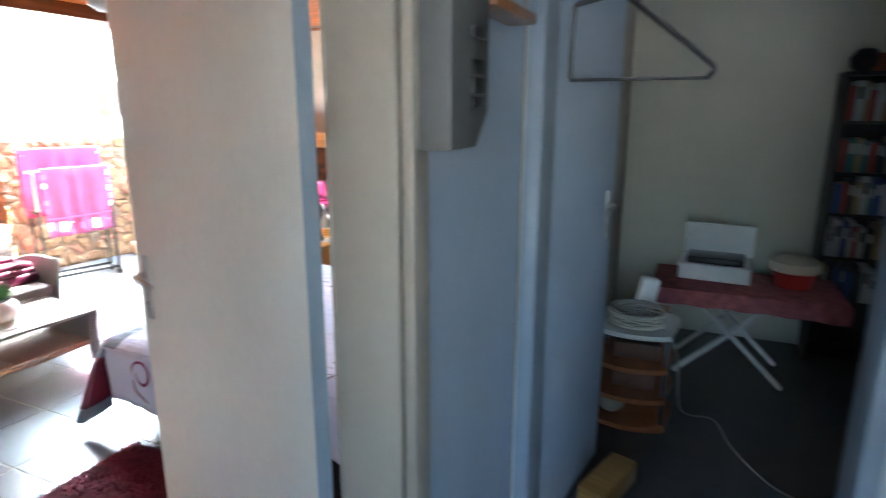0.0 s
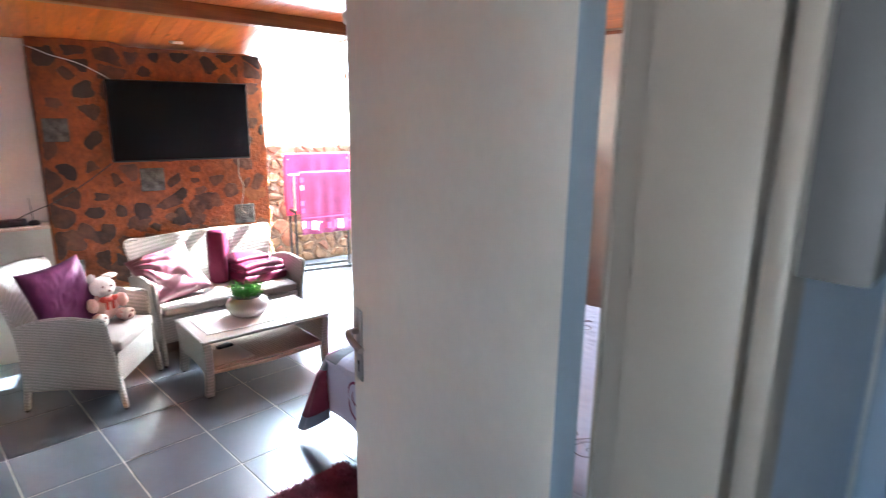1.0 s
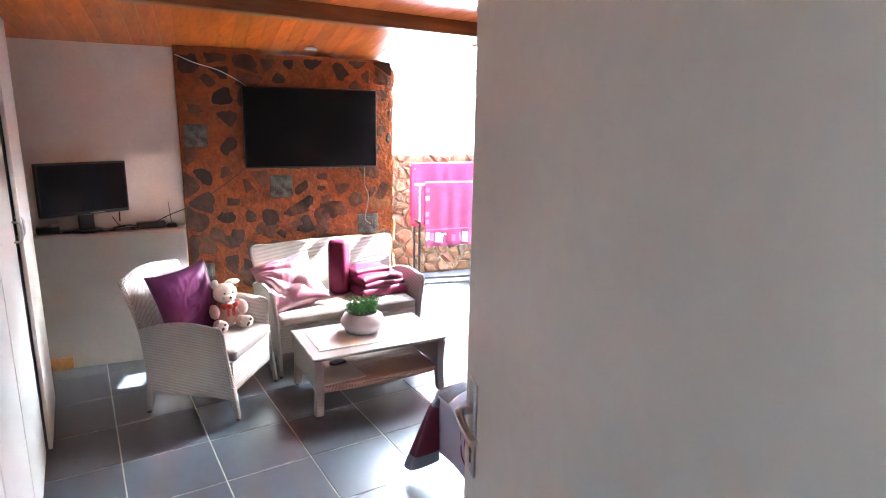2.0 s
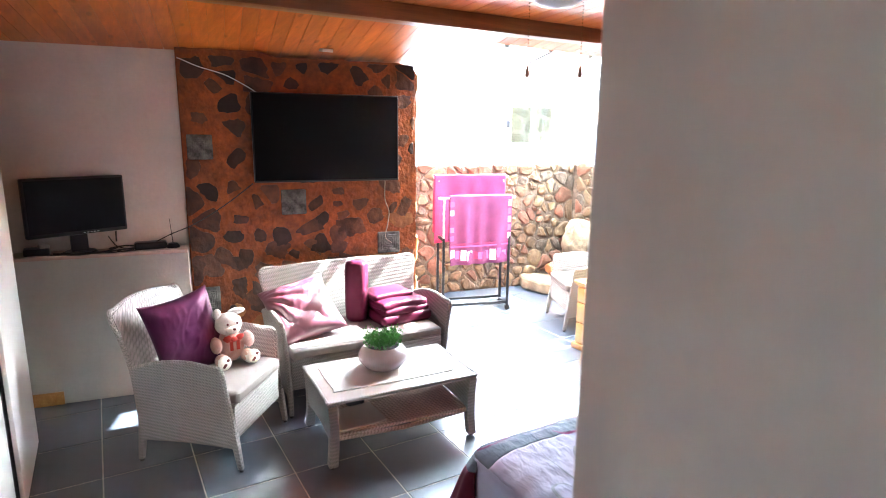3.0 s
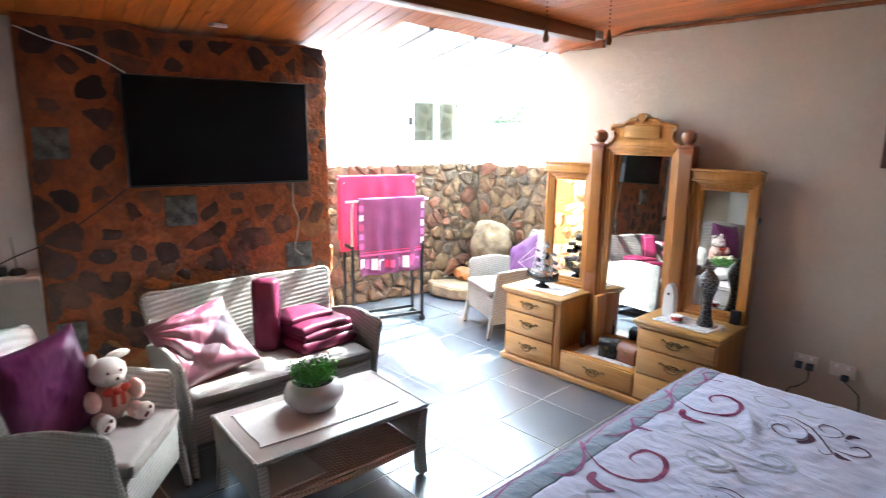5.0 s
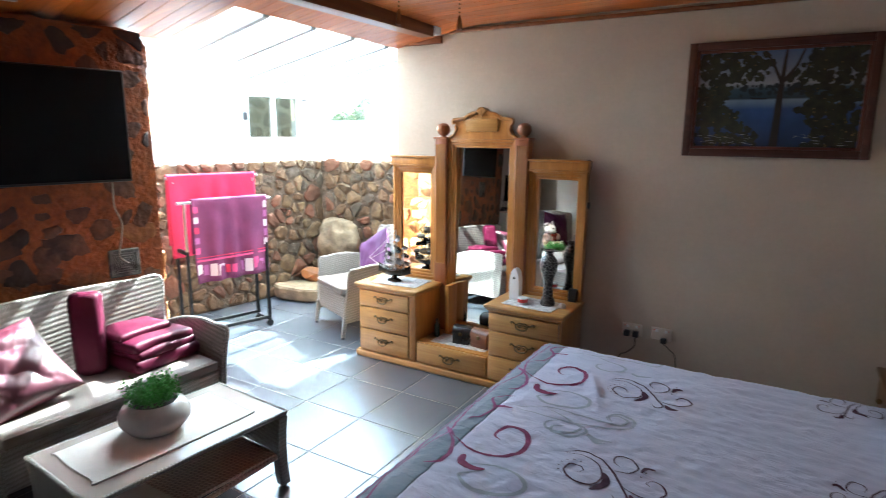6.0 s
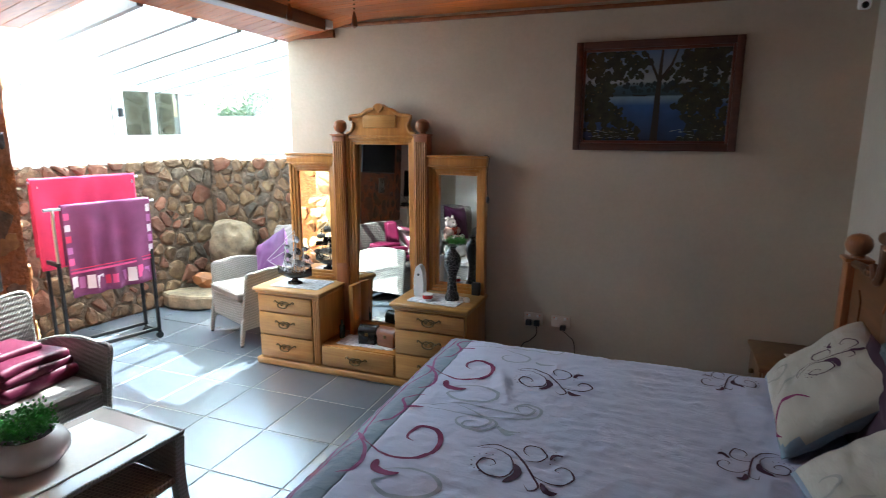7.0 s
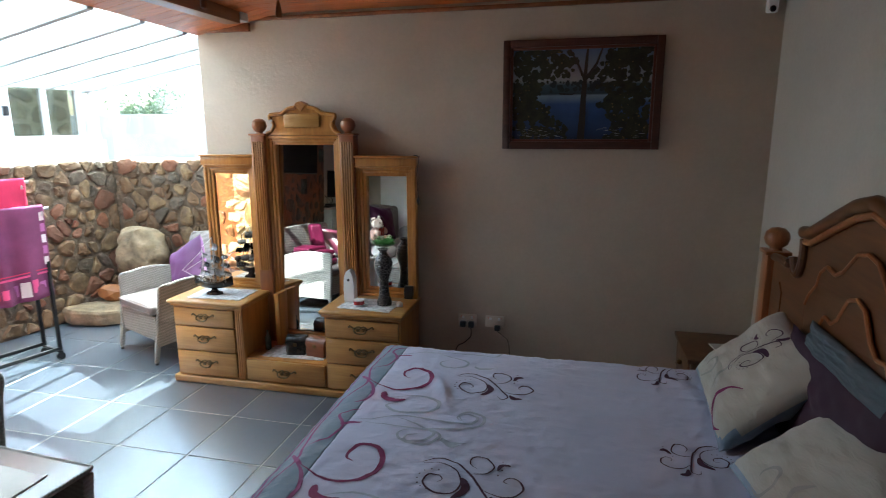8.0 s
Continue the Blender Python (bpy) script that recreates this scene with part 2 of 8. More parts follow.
M_MIRROR = plain("mirror_glass", (0.66, 0.67, 0.66), 0.01, 1.0)
M_GLASS = clear_glass("window_glass")
# dark tint stands in for the shade on the stone pier behind
M_DIMPANE = clear_glass("dimming_window_glass", (0.4, 0.41, 0.36))
M_BLOCK = surface("glass_block", (0.2, 0.2, 0.18), 0.15, grain=90, blotch=20, vary=0.3, bump=0.6)
M_DARKFLOOR = surface("dark_vinyl_floor", (0.105, 0.096, 0.09), 0.4, grain=30, blotch=3, vary=0.2)


# ---- building helpers ----
def bx(bm, lo, hi, bevel=0.0, seg=2, m=None):
    """Adds a box, with rounded edges if bevel is given."""
    c = [(a + b) / 2 for a, b in zip(lo, hi)]
    s = [abs(b - a) for a, b in zip(lo, hi)]
    r = bmesh.ops.create_cube(bm, size=1, matrix=Matrix.Translation(c) @ Matrix.Diagonal((*s, 1)))
    vs = r["verts"]
    if bevel:
        es = list({e for v in vs for e in v.link_edges})
        r = bmesh.ops.bevel(bm, geom=es, offset=min(bevel, min(s) * 0.45), segments=seg, affect="EDGES", profile=0.5)
        vs = list({v for f in r["faces"] for v in f.verts} | {v for v in vs if v.is_valid})
        seen, todo = set(vs), list(vs)
        while todo:
            v = todo.pop()
            for e in v.link_edges:
                o = e.other_vert(v)
                if o not in seen:
                    seen.add(o)
                    todo.append(o)
        vs = list(seen)
    if m is not None:
        bmesh.ops.transform(bm, matrix=m, verts=vs)
    return vs


def cyl(bm, p, q, r0, r1=None, seg=16, caps=True):
    """Adds a rod from p to q."""
    p, q = Vector(p), Vector(q)
    d = q - p
    m = Matrix.Translation((p + q) / 2) @ d.to_track_quat("Z", "Y").to_matrix().to_4x4()
    return bmesh.ops.create_cone(bm, cap_ends=caps, segments=seg, radius1=r0, radius2=r0 if r1 is None else r1, depth=d.length, matrix=m)["verts"]


def ball(bm, c, r, sx=1, sy=1, sz=1, sub=2, m=None):
    mm = Matrix.Translation(c) @ (m or Matrix()) @ Matrix.Diagonal((r * sx, r * sy, r * sz, 1))
    return bmesh.ops.create_icosphere(bm, subdivisions=sub, radius=1, matrix=mm)["verts"]


def lathe(bm, prof, c=(0, 0, 0), seg=28):
    """Adds a turned body from (radius, height) pairs."""
    rings = []
    for r, z in prof:
        rings.append([bm.verts.new((c[0] + r * math.cos(2 * math.pi * i / seg), c[1] + r * math.sin(2 * math.pi * i / seg), c[2] + z)) for i in range(seg)])
    for a, b in zip(rings, rings[1:]):
        for i in range(seg):
            j = (i + 1) % seg
            bm.faces.new((a[i], a[j], b[j], b[i]))
    if prof[0][0] > 1e-4:
        bm.faces.new(list(reversed(rings[0])))
    if prof[-1][0] > 1e-4:
        bm.faces.new(rings[-1])


def tube(bm, pts, r, seg=8):
    """Adds a round tube along a line of points."""
    pts = [Vector(p) for p in pts]
    rings, side = [], None
    for i, p in enumerate(pts):
        d = (pts[min(i + 1, len(pts) - 1)] - pts[max(i - 1, 0)]).normalized()
        side = d.orthogonal().normalized() if side is None else (side - d * side.dot(d)).normalized()
        up = d.cross(side)
        rings.append([bm.verts.new(p + r * (side * math.cos(2 * math.pi * k / seg) + up * math.sin(2 * math.pi * k / seg))) for k in range(seg)])
    for a, b in zip(rings, rings[1:]):
        for k in range(seg):
            j = (k + 1) % seg
            bm.faces.new((a[k], a[j], b[j], b[k]))
    bm.faces.new(list(reversed(rings[0])))
    bm.faces.new(rings[-1])


def prism(bm, outline, y0, y1, plane="xz", bevel=0.0):
    """Adds a plate with the given outline, thick from y0 to y1."""
    def put(a, b, d):
        return {"xz": (a, d, b), "yz": (d, a, b), "xy": (a, b, d)}[plane]
    lo = [bm.verts.new(put(a, b, y0)) for a, b in outline]
    hi = [bm.verts.new(put(a, b, y1)) for a, b in outline]
    n = len(outline)
    fs = [bm.faces.new(lo), bm.faces.new(list(reversed(hi)))]
    for i in range(n):
        j = (i + 1) % n
        fs.append(bm.faces.new((lo[j], lo[i], hi[i], hi[j])))
    if bevel:
        es = [e for e in {e for f in fs[:2] for e in f.edges}]
        bmesh.ops.bevel(bm, geom=es, offset=bevel, segments=2, affect="EDGES", profile=0.5)


def smooth_line(pts, n=8, closed=False):
    """A rounded line (Catmull-Rom) through points."""
    pts = [Vector(p) for p in pts]
    out, k = [], len(pts)
    for i in range(k if closed else k - 1):
        p0, p1, p2, p3 = (pts[(i + j) % k] if closed else pts[min(max(i + j, 0), k - 1)] for j in (-1, 0, 1, 2))
        for s in range(n):
            t = s / n
            out.append(0.5 * (2 * p1 + (p2 - p0) * t + (2 * p0 - 5 * p1 + 4 * p2 - p3) * t * t + (3 * p1 - p0 - 3 * p2 + p3) * t ** 3))
    if not closed:
        out.append(pts[-1])
    return out


def finish(name, bm, mat, smooth=35):
    bmesh.ops.recalc_face_normals(bm, faces=bm.faces)
    me = bpy.data.meshes.new(name)
    bm.to_mesh(me)
    bm.free()
    me.materials.append(mat)
    if smooth:
        me.polygons.foreach_set("use_smooth", [True] * len(me.polygons))
        me.set_sharp_from_angle(angle=radians(smooth))
    return me


def part(name, bm, mat, parent, label="", at=None, smooth=35):
    ob = new(name, finish(name, bm, mat, smooth))
    ob.parent = parent
    if at is not None:
        ob.matrix_basis = at
    return tagged(ob, label)


def thing(name, m, label, category, group="", kind=""):
    ob = new(name)
    ob.empty_display_size = 0.1
    ob.matrix_basis = m
    return tagged(ob, label, category, group, kind)


def single(name, bm, mat, label, category, group="", kind="", at=None, smooth=35):
    ob = new(name, finish(name, bm, mat, smooth))
    if at is not None:
        ob.matrix_basis = at
    return tagged(ob, label, category, group, kind)


def fresh():
    return bmesh.new()


# ---- the plan ----
NORTH = 4.52           # picture wall
HEAD = -0.645          # headboard wall
WEST = pose(-5.21, 1.12, 0, 0, 0, -9.4)     # frame of the old stone wall: local x into the room, y along the wall
BACK = pose(-6.25, 4.8, 0, 0, 0, -9.4)      # frame of the sunroom's far wall
NV = Vector((math.cos(radians(9.4)), -math.sin(radians(9.4)), 0))
RISE = 0.2             # the passage and study lie a step higher


def roof_z(x, y):
    """Underside of the ceiling: level near the bed, falling towards the sunroom."""
    s = NV.x * x + NV.y * y
    return 2.49 + min(0.0, 0.14 * (s + 4.36))

# ---- structure ----
STRUCT = "structure"

bm = fresh()
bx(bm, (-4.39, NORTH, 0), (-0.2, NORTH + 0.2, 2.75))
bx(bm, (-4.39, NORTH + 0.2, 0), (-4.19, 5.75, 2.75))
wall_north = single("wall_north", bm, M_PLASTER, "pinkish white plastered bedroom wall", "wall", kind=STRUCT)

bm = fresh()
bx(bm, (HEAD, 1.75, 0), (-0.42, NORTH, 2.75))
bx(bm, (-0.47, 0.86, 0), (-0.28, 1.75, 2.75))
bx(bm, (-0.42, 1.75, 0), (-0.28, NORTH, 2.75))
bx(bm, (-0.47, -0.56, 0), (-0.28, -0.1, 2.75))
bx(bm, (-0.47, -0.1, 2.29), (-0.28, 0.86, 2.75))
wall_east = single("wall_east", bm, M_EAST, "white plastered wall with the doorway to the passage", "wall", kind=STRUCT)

# blue stands in for bluish daylight on this wall; the study door shares it
M_BLUEWALL = surface("blue_paint_and_daylight", (0.48, 0.56, 0.67), 0.6, grain=50, blotch=1.2, vary=0.05, bump=0.15)
bm = fresh()
bx(bm, (-0.279, 0.865, RISE), (-0.275, 1.518, 2.6))
single("wall_passage_bluelit", bm, M_BLUEWALL, "passage wall beside the doorway, coloured pale blue for bluish daylight", "wall", kind=STRUCT)
bm = fresh()
bx(bm, (-5.9, -0.56, 0), (-0.28, -0.36, 2.75))
wall_south = single("wall_south", bm, M_PLASTER, "plain plastered wall behind the wardrobe", "wall", kind=STRUCT)

# plaster wall over the ledge, in the old wall's frame
bm = fresh()
bx(bm, (-0.36, -1.9, 0), (-0.14, -0.005, 2.75))
wall_west = single("wall_west", bm, M_LITPLASTER, "pinkish white plastered wall above the ledge", "wall", kind=STRUCT, at=WEST)
bm = fresh()
bx(bm, (-0.14, -1.6, 0), (0.05, -0.005, 0.985))
ledge = single("ledge", bm, surface("cream_ledge_plaster", (0.47, 0.46, 0.415), 0.65, grain=45, blotch=1.6, vary=0.06, bump=0.2), "white plastered knee-high masonry ledge along the wall", "ledge", kind=STRUCT, at=WEST)

# floors
bm = fresh()
bx(bm, (-7.2, -0.6, -0.2), (-0.28, 6.2, -0.0025))
floor_bed = single("floor", bm, M_GROUT, "pale grout bed under dark slate floor tiles", "floor", kind=STRUCT)
bm = fresh()
bx(bm, (-0.42, -2.4, -0.1), (1.05, 1.6, RISE))
bx(bm, (-0.42, 1.6, -0.1), (2.6, 4.6, RISE))
floor_passage = single("floor_passage", bm, M_DARKFLOOR, "dark grey floor of the passage and study", "floor", kind=STRUCT)

# pine ceiling: boards with a groove between, bent down beyond the beam
bm = fresh()
turn = Matrix.Rotation(radians(-9.4), 4, "Z")
w = 0.094
for i in range(-22, 40):
    y0 = i * w
    xs = [-6.2, -4.36, 0.6]
    rows = []
    for x in xs:
        z = 2.49 + min(0.0, 0.14 * (x + 4.36))
        rows.append([(x, y0 + 0.0018, z), (x, y0 + w - 0.0018, z), (x, y0 + w - 0.0018, z + 0.02), (x, y0 + 0.0018, z + 0.02)])
    for a, b in zip(rows, rows[1:]):
        va = [bm.verts.new(turn @ Vector(p)) for p in a]
        vb = [bm.verts.new(turn @ Vector(p)) for p in b]
        for k in range(4):
            j = (k + 1) % 4
            bm.faces.new((va[k], va[j], vb[j], vb[k]))
        bm.faces.new(va)
        bm.faces.new(vb)
for a, b in (((-6.2, 2.49 - 0.14 * 1.84 + 0.021), (-4.36, 2.511)), ((-4.36, 2.511), (0.6, 2.511))):
    q = [bm.verts.new(turn @ Vector(p)) for p in ((a[0], -2.3, a[1]), (b[0], -2.3, b[1]), (b[0], 4.9, b[1]), (a[0], 4.9, a[1]))]
    bm.faces.new(q)
# trim to the room: the sunroom is left open
def cut(bm, co, no):
    geom = list(bm.verts) + list(bm.edges) + list(bm.faces)
    bmesh.ops.bisect_plane(bm, geom=geom, plane_co=co, plane_no=no, clear_outer=True)
cut(bm, WEST @ Vector((-0.29, 0, 0)), -NV)
cut(bm, (0, NORTH, 0), (0, 1, 0))
cut(bm, (-0.36, 0, 0), (1, 0, 0))
cut(bm, (0, -0.37, 0), (0, -1, 0))
bmesh.ops.bisect_plane(bm, geom=list(bm.verts) + list(bm.edges) + list(bm.faces), plane_co=(-4.39, 0, 0), plane_no=(1, 0, 0))
side = Vector((-math.sin(radians(-9.4)), math.cos(radians(-9.4)), 0))
EDGE = Vector((-4.39, 2.96, 0))
bmesh.ops.bisect_plane(bm, geom=list(bm.verts) + list(bm.edges) + list(bm.faces), plane_co=EDGE, plane_no=side)
dead = [f for f in bm.faces if f.calc_center_median().x < -4.392 and (f.calc_center_median() - EDGE).dot(side) > 0.001]
bmesh.ops.delete(bm, geom=dead, context="FACES")
ceiling = single("ceiling", bm, M_BOARD, "varnished orange pine tongue-and-groove ceiling", "ceiling", kind=STRUCT, smooth=0)

bm = fresh()
bx(bm, (-6.4, -0.6, 2.56), (-0.2, 2.9, 2.75))
bmesh.ops.bisect_plane(bm, geom=list(bm.verts) + list(bm.edges) + list(bm.faces), plane_co=WEST @ Vector((-0.29, 0, 0)), plane_no=-NV, clear_outer=True)
bx(bm, (-4.37, 2.9, 2.56), (-0.2, 4.75, 2.75))
ceiling_slab = single("roof", bm, M_WHITE_WALL, "plain roof above the pine ceiling", "roof", kind=STRUCT)
bm = fresh()
bx(bm, (-0.3, -2.5, 2.62), (1.06, 1.6, 2.75))
bx(bm, (-0.3, 1.6, 2.62), (2.7, 4.7, 2.75))
ceiling_passage = single("ceiling_passage", bm, M_WHITE_WALL, "plain white passage ceiling", "ceiling", kind=STRUCT)

bm = fresh()
bx(bm, (-3.97, -0.36, 2.40), (-3.86, NORTH - 0.3, 2.50), 0.004)
beam = single("beam", bm, M_BEAM, "brown stained timber beam under the ceiling", "beam", kind=STRUCT)
bm = fresh()
bx(bm, (-4.39, NORTH - 0.03, 2.40), (-3.97, NORTH, 2.455), 0.003)
bx(bm, (-3.97, NORTH - 0.025, 2.465), (HEAD, NORTH, 2.49), 0.003)
trim = single("trim", bm, M_BEAM, "reddish timber trim where wall meets ceiling", "trim", kind=STRUCT)
bm = fresh()
bx(bm, (-3.96, NORTH - 0.3, 2.42), (-3.85, NORTH - 0.22, 2.49), 0.004)
bracket = single("trim_bracket", bm, M_ALU, "white bracket holding the beam's end", "bracket", kind=STRUCT)

# sunroom: low stone walls get their stones further down
bm = fresh()
bx(bm, (-0.35, -2.6, 0), (-0.045, 0.98, 1.43))
stone_wall_back = single("wall_stone_back", bm, M_GREYMORTAR, "low rubble wall of brown and grey field stones", "wall", kind=STRUCT, at=BACK)
bm = fresh()
bx(bm, (-6.3, 5.545, 0), (-4.19, 5.8, 1.43))
stone_wall_side = single("wall_stone_side", bm, M_GREYMORTAR, "low rubble wall of brown and grey field stones", "wall", kind=STRUCT)
bm = fresh()
top_line = [(1.675 * i / 36, 2.315 + (0.03 if i < 13 else 0.0) + 0.012 * noise.noise(Vector((i * 0.9, 3, 0))) - (0.05 * max(0, (i - 33) / 3) ** 2)) for i in range(37)]
edge_line = [(1.675 + 0.012 * noise.noise(Vector((i * 1.1, 8, 0))), 2.24 * (1 - i / 24)) for i in range(25)]
prism(bm, [(0, 0)] + top_line + edge_line, -0.27, -0.05, "yz", 0.012)
bx(bm, (-1.5, -0.1, 0), (-0.27, 0.1, 2.6))
stone_pillar = single("wall_stone_pillar", bm, M_MORTAR, "ochre mortar wall set with dark brown stones", "wall", kind=STRUCT, at=WEST)
# the end towards the sunroom is paled: its sunlight is put into the mortar's colour
stone_pillar.data.materials.append(M_SUNLITMORTAR)
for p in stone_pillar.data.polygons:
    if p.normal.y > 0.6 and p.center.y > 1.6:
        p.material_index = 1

# passage and study shell
bm = fresh()
bx(bm, (-0.28, 1.55, RISE), (-0.23, 1.67, 2.62))
bx(bm, (0.675, 1.55, RISE), (2.6, 1.67, 2.62))
bx(bm, (-0.23, 1.55, 2.24), (0.675, 1.67, 2.62))
wall_study = single("wall_study_front", bm, M_WHITE_WALL, "white wall with the doorway into the study", "wall", kind=STRUCT)
bm = fresh()
bx(bm, (-0.28, 4.3, RISE), (2.6, 4.5, 2.62))
wall_study_back = single("wall_study_back", bm, surface("dim_cream_wall", (0.66, 0.64, 0.55), 0.65, grain=50, blotch=1.2, vary=0.05), "off-white back wall of the study", "wall", kind=STRUCT)
bm = fresh()
bx(bm, (2.4, 1.67, RISE), (2.6, 2.22, 2.62))
bx(bm, (2.4, 2.46, RISE), (2.6, 4.3, 2.62))
bx(bm, (2.4, 2.1, RISE), (2.6, 2.55, 1.66))
bx(bm, (2.4, 2.1, 2.1), (2.6, 2.55, 2.62))
wall_study_side = single("wall_study_side", bm, M_WHITE_WALL, "white side wall of the study with a window opening", "wall", kind=STRUCT)
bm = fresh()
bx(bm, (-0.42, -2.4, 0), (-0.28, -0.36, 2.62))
# the opening in this east side is unseen, added to light the door leaf
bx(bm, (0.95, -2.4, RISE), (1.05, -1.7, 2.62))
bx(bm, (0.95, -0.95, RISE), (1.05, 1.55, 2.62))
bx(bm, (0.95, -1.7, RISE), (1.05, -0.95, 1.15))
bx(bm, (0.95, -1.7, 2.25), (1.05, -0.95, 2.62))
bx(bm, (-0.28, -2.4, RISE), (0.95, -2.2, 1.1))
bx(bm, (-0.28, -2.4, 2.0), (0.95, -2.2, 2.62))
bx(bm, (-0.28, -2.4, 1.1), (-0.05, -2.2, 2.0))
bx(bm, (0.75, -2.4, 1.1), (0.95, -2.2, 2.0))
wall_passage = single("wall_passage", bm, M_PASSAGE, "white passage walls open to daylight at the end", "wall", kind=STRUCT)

# ground outside
bm = fresh()
bx(bm, (-400, -400, -0.6), (400, 400, -0.25))
ground = single("ground", bm, surface("pale_paving", (0.55, 0.53, 0.5), 0.9, blotch=0.4, grain=8, vary=0.2), "pale ground outside the sunroom", "ground", kind=STRUCT)

# ---- seating and table ----
def sheet(bm, fn, nu, nv, thick):
    """A curved panel: fn(u, v) gives a point and the way its thickness goes."""
    front, back = [], []
    for i in range(nu + 1):
        f, b = [], []
        for j in range(nv + 1):
            p, n = fn(i / nu, j / nv)
            f.append(bm.verts.new(p + n * thick / 2))
            b.append(bm.verts.new(p - n * thick / 2))
        front.append(f)
        back.append(b)
    for i in range(nu):
        for j in range(nv):
            bm.faces.new((front[i][j], front[i + 1][j], front[i + 1][j + 1], front[i][j + 1]))
            bm.faces.new((back[i][j], back[i][j + 1], back[i + 1][j + 1], back[i + 1][j]))
    for i in range(nu):
        bm.faces.new((front[i][0], back[i][0], back[i + 1][0], front[i + 1][0]))
        bm.faces.new((front[i][nv], front[i + 1][nv], back[i + 1][nv], back[i][nv]))
    for j in range(nv):
        bm.faces.new((front[0][j], front[0][j + 1], back[0][j + 1], back[0][j]))
        bm.faces.new((front[nu][j], back[nu][j], back[nu][j + 1], front[nu][j + 1]))


def braid(bm, pts, r):
    """A plaited edge: a tube with small swellings."""
    line = smooth_line(pts, 10)
    tube(bm, line, r * 0.85, 8)
    acc, last = 0.0, line[0]
    for p in line[1:]:
        acc += (p - last).length
        if acc > r * 1.5:
            ball(bm, p, r * 1.02, sub=1)
            acc = 0.0
        last = p


def arm_side(y, lean, rake=0.0, hf=0.595, hb=0.56, depth=0.57):
    """Side panel of a wicker seat at +-y, leaning outwards by lean towards the top, its front edge raked back by rake."""
    def f(u, v):
        x = depth / 2 - u * depth
        top = hf + (hb - hf) * u + 0.045 * math.sin(math.pi * u)
        low = 0.135 + 0.012 * math.sin(math.pi * u)
        z = low + (top - low) * v
        return Vector((x + (0.02 - rake) * v * (1 - u), y + lean * v * v, z)), Vector((0, 1, 0))
    return f


def wicker_seat(name, width, m, label, category, group=""):
    """Low wicker chair or settee on tapered legs, facing local +x."""
    root = thing(name, m, label, category, group)
    hw = width / 2
    for s in (1, -1):
        bm = fresh()
        f = arm_side(s * hw, s * 0.035, 0.0 if width > 1 else 0.07, 0.615 if width > 1 else 0.592)
        sheet(bm, f, 14, 10, 0.03)
        braid(bm, [f(0, v)[0] for v in (0, 0.25, 0.5, 0.75, 1)] + [f(u, 1)[0] for u in (0.15, 0.4, 0.7, 1)], 0.013)
        part("arm", bm, M_WICKER, root)
        for x in (0.268, -0.268):
            bm = fresh()
            vs = bx(bm, (x - 0.02, s * hw - 0.019, 0.012), (x + 0.02, s * hw + 0.019, 0.22), 0.006)
            for v in vs:
                k = (0.22 - v.co.z) / 0.21
                v.co.x = x + (v.co.x - x) * (1 - 0.3 * k) + (0.03 if x > 0 else -0.03) * k
                v.co.y = s * hw + (v.co.y - s * hw) * (1 - 0.3 * k)
            leg = part("leg", bm, M_WICKER, root)
            bm = fresh()
            cyl(bm, (x + (0.03 if x > 0 else -0.03), s * hw, 0), (x + (0.03 if x > 0 else -0.03), s * hw, 0.014), 0.013)
            part("foot", bm, M_BLACK, leg, "small black plastic foot")
    # back: curved in plan, arched along the top
    def back(u, v):
        y = (u - 0.5) * 2
        flare = hw * (0.97 + (0.078 if width > 1 else 0.083) * v)
        bow = (0.012 if width > 1 else 0.05) * (1 - y * y)
        top = (0.838 if width > 1 else 0.839) + (0.02 if width > 1 else 0.04) * (1 - y * y)
        z = 0.17 + (top - 0.17) * v
        return Vector((-0.265 - bow * (0.4 + 0.6 * v) - (0.07 if width > 1 else 0.13) * v * v, y * flare, z)), Vector((1, 0, 0))
    bm = fresh()
    sheet(bm, back, 20 if width < 1 else 34, 12, 0.032)
    braid(bm, [back(0, v)[0] for v in (0.5, 0.75, 1)] + [back(u / 8, 1)[0] for u in range(1, 8)] + [back(1, v)[0] for v in (1, 0.75, 0.5)], 0.015)
    part("backrest", bm, M_WICKER, root)
    bm = fresh()
    bx(bm, (-0.26, -hw + 0.015, 0.165), (0.275, hw - 0.015, 0.37), 0.012)
    for v in bm.verts:
        if v.co.z < 0.2 and v.co.x > 0.1:
            v.co.z += 0.03 * (1 - (v.co.y / hw) ** 2)
    part("seat_base", bm, M_WICKER, root)
    bm = fresh()
    bx(bm, (-0.255, -hw + 0.022, 0.372), (0.295, hw - 0.022, 0.445), 0.028, 4)
    bmesh.ops.subdivide_edges(bm, edges=list(bm.edges), cuts=2, use_grid_fill=True)
    for v in bm.verts:
        if v.co.z > 0.425:
            v.co.z += 0.012 * (1 - (v.co.y / hw) ** 4) * (1 - (v.co.x / 0.3) ** 4) + 0.004 * noise.noise(v.co * 9)
    cushion = part("cushion", bm, M_SEAT, root, "taupe cloth seat cushion with a piped edge")
    bm = fresh()
    for z in (0.387, 0.433):
        tube(bm, [(0.294, -hw + 0.03, z), (0.297, 0, z), (0.294, hw - 0.03, z)], 0.004, 6)
    part("piping", bm, M_SEAT, cushion)
    return root


armchair = wicker_seat("armchair", 0.56, pose(-4.315, 1.1, 0, 0, 0, 50.2), "pale grey wicker armchair with a taupe seat cushion", "armchair", "wicker seats")
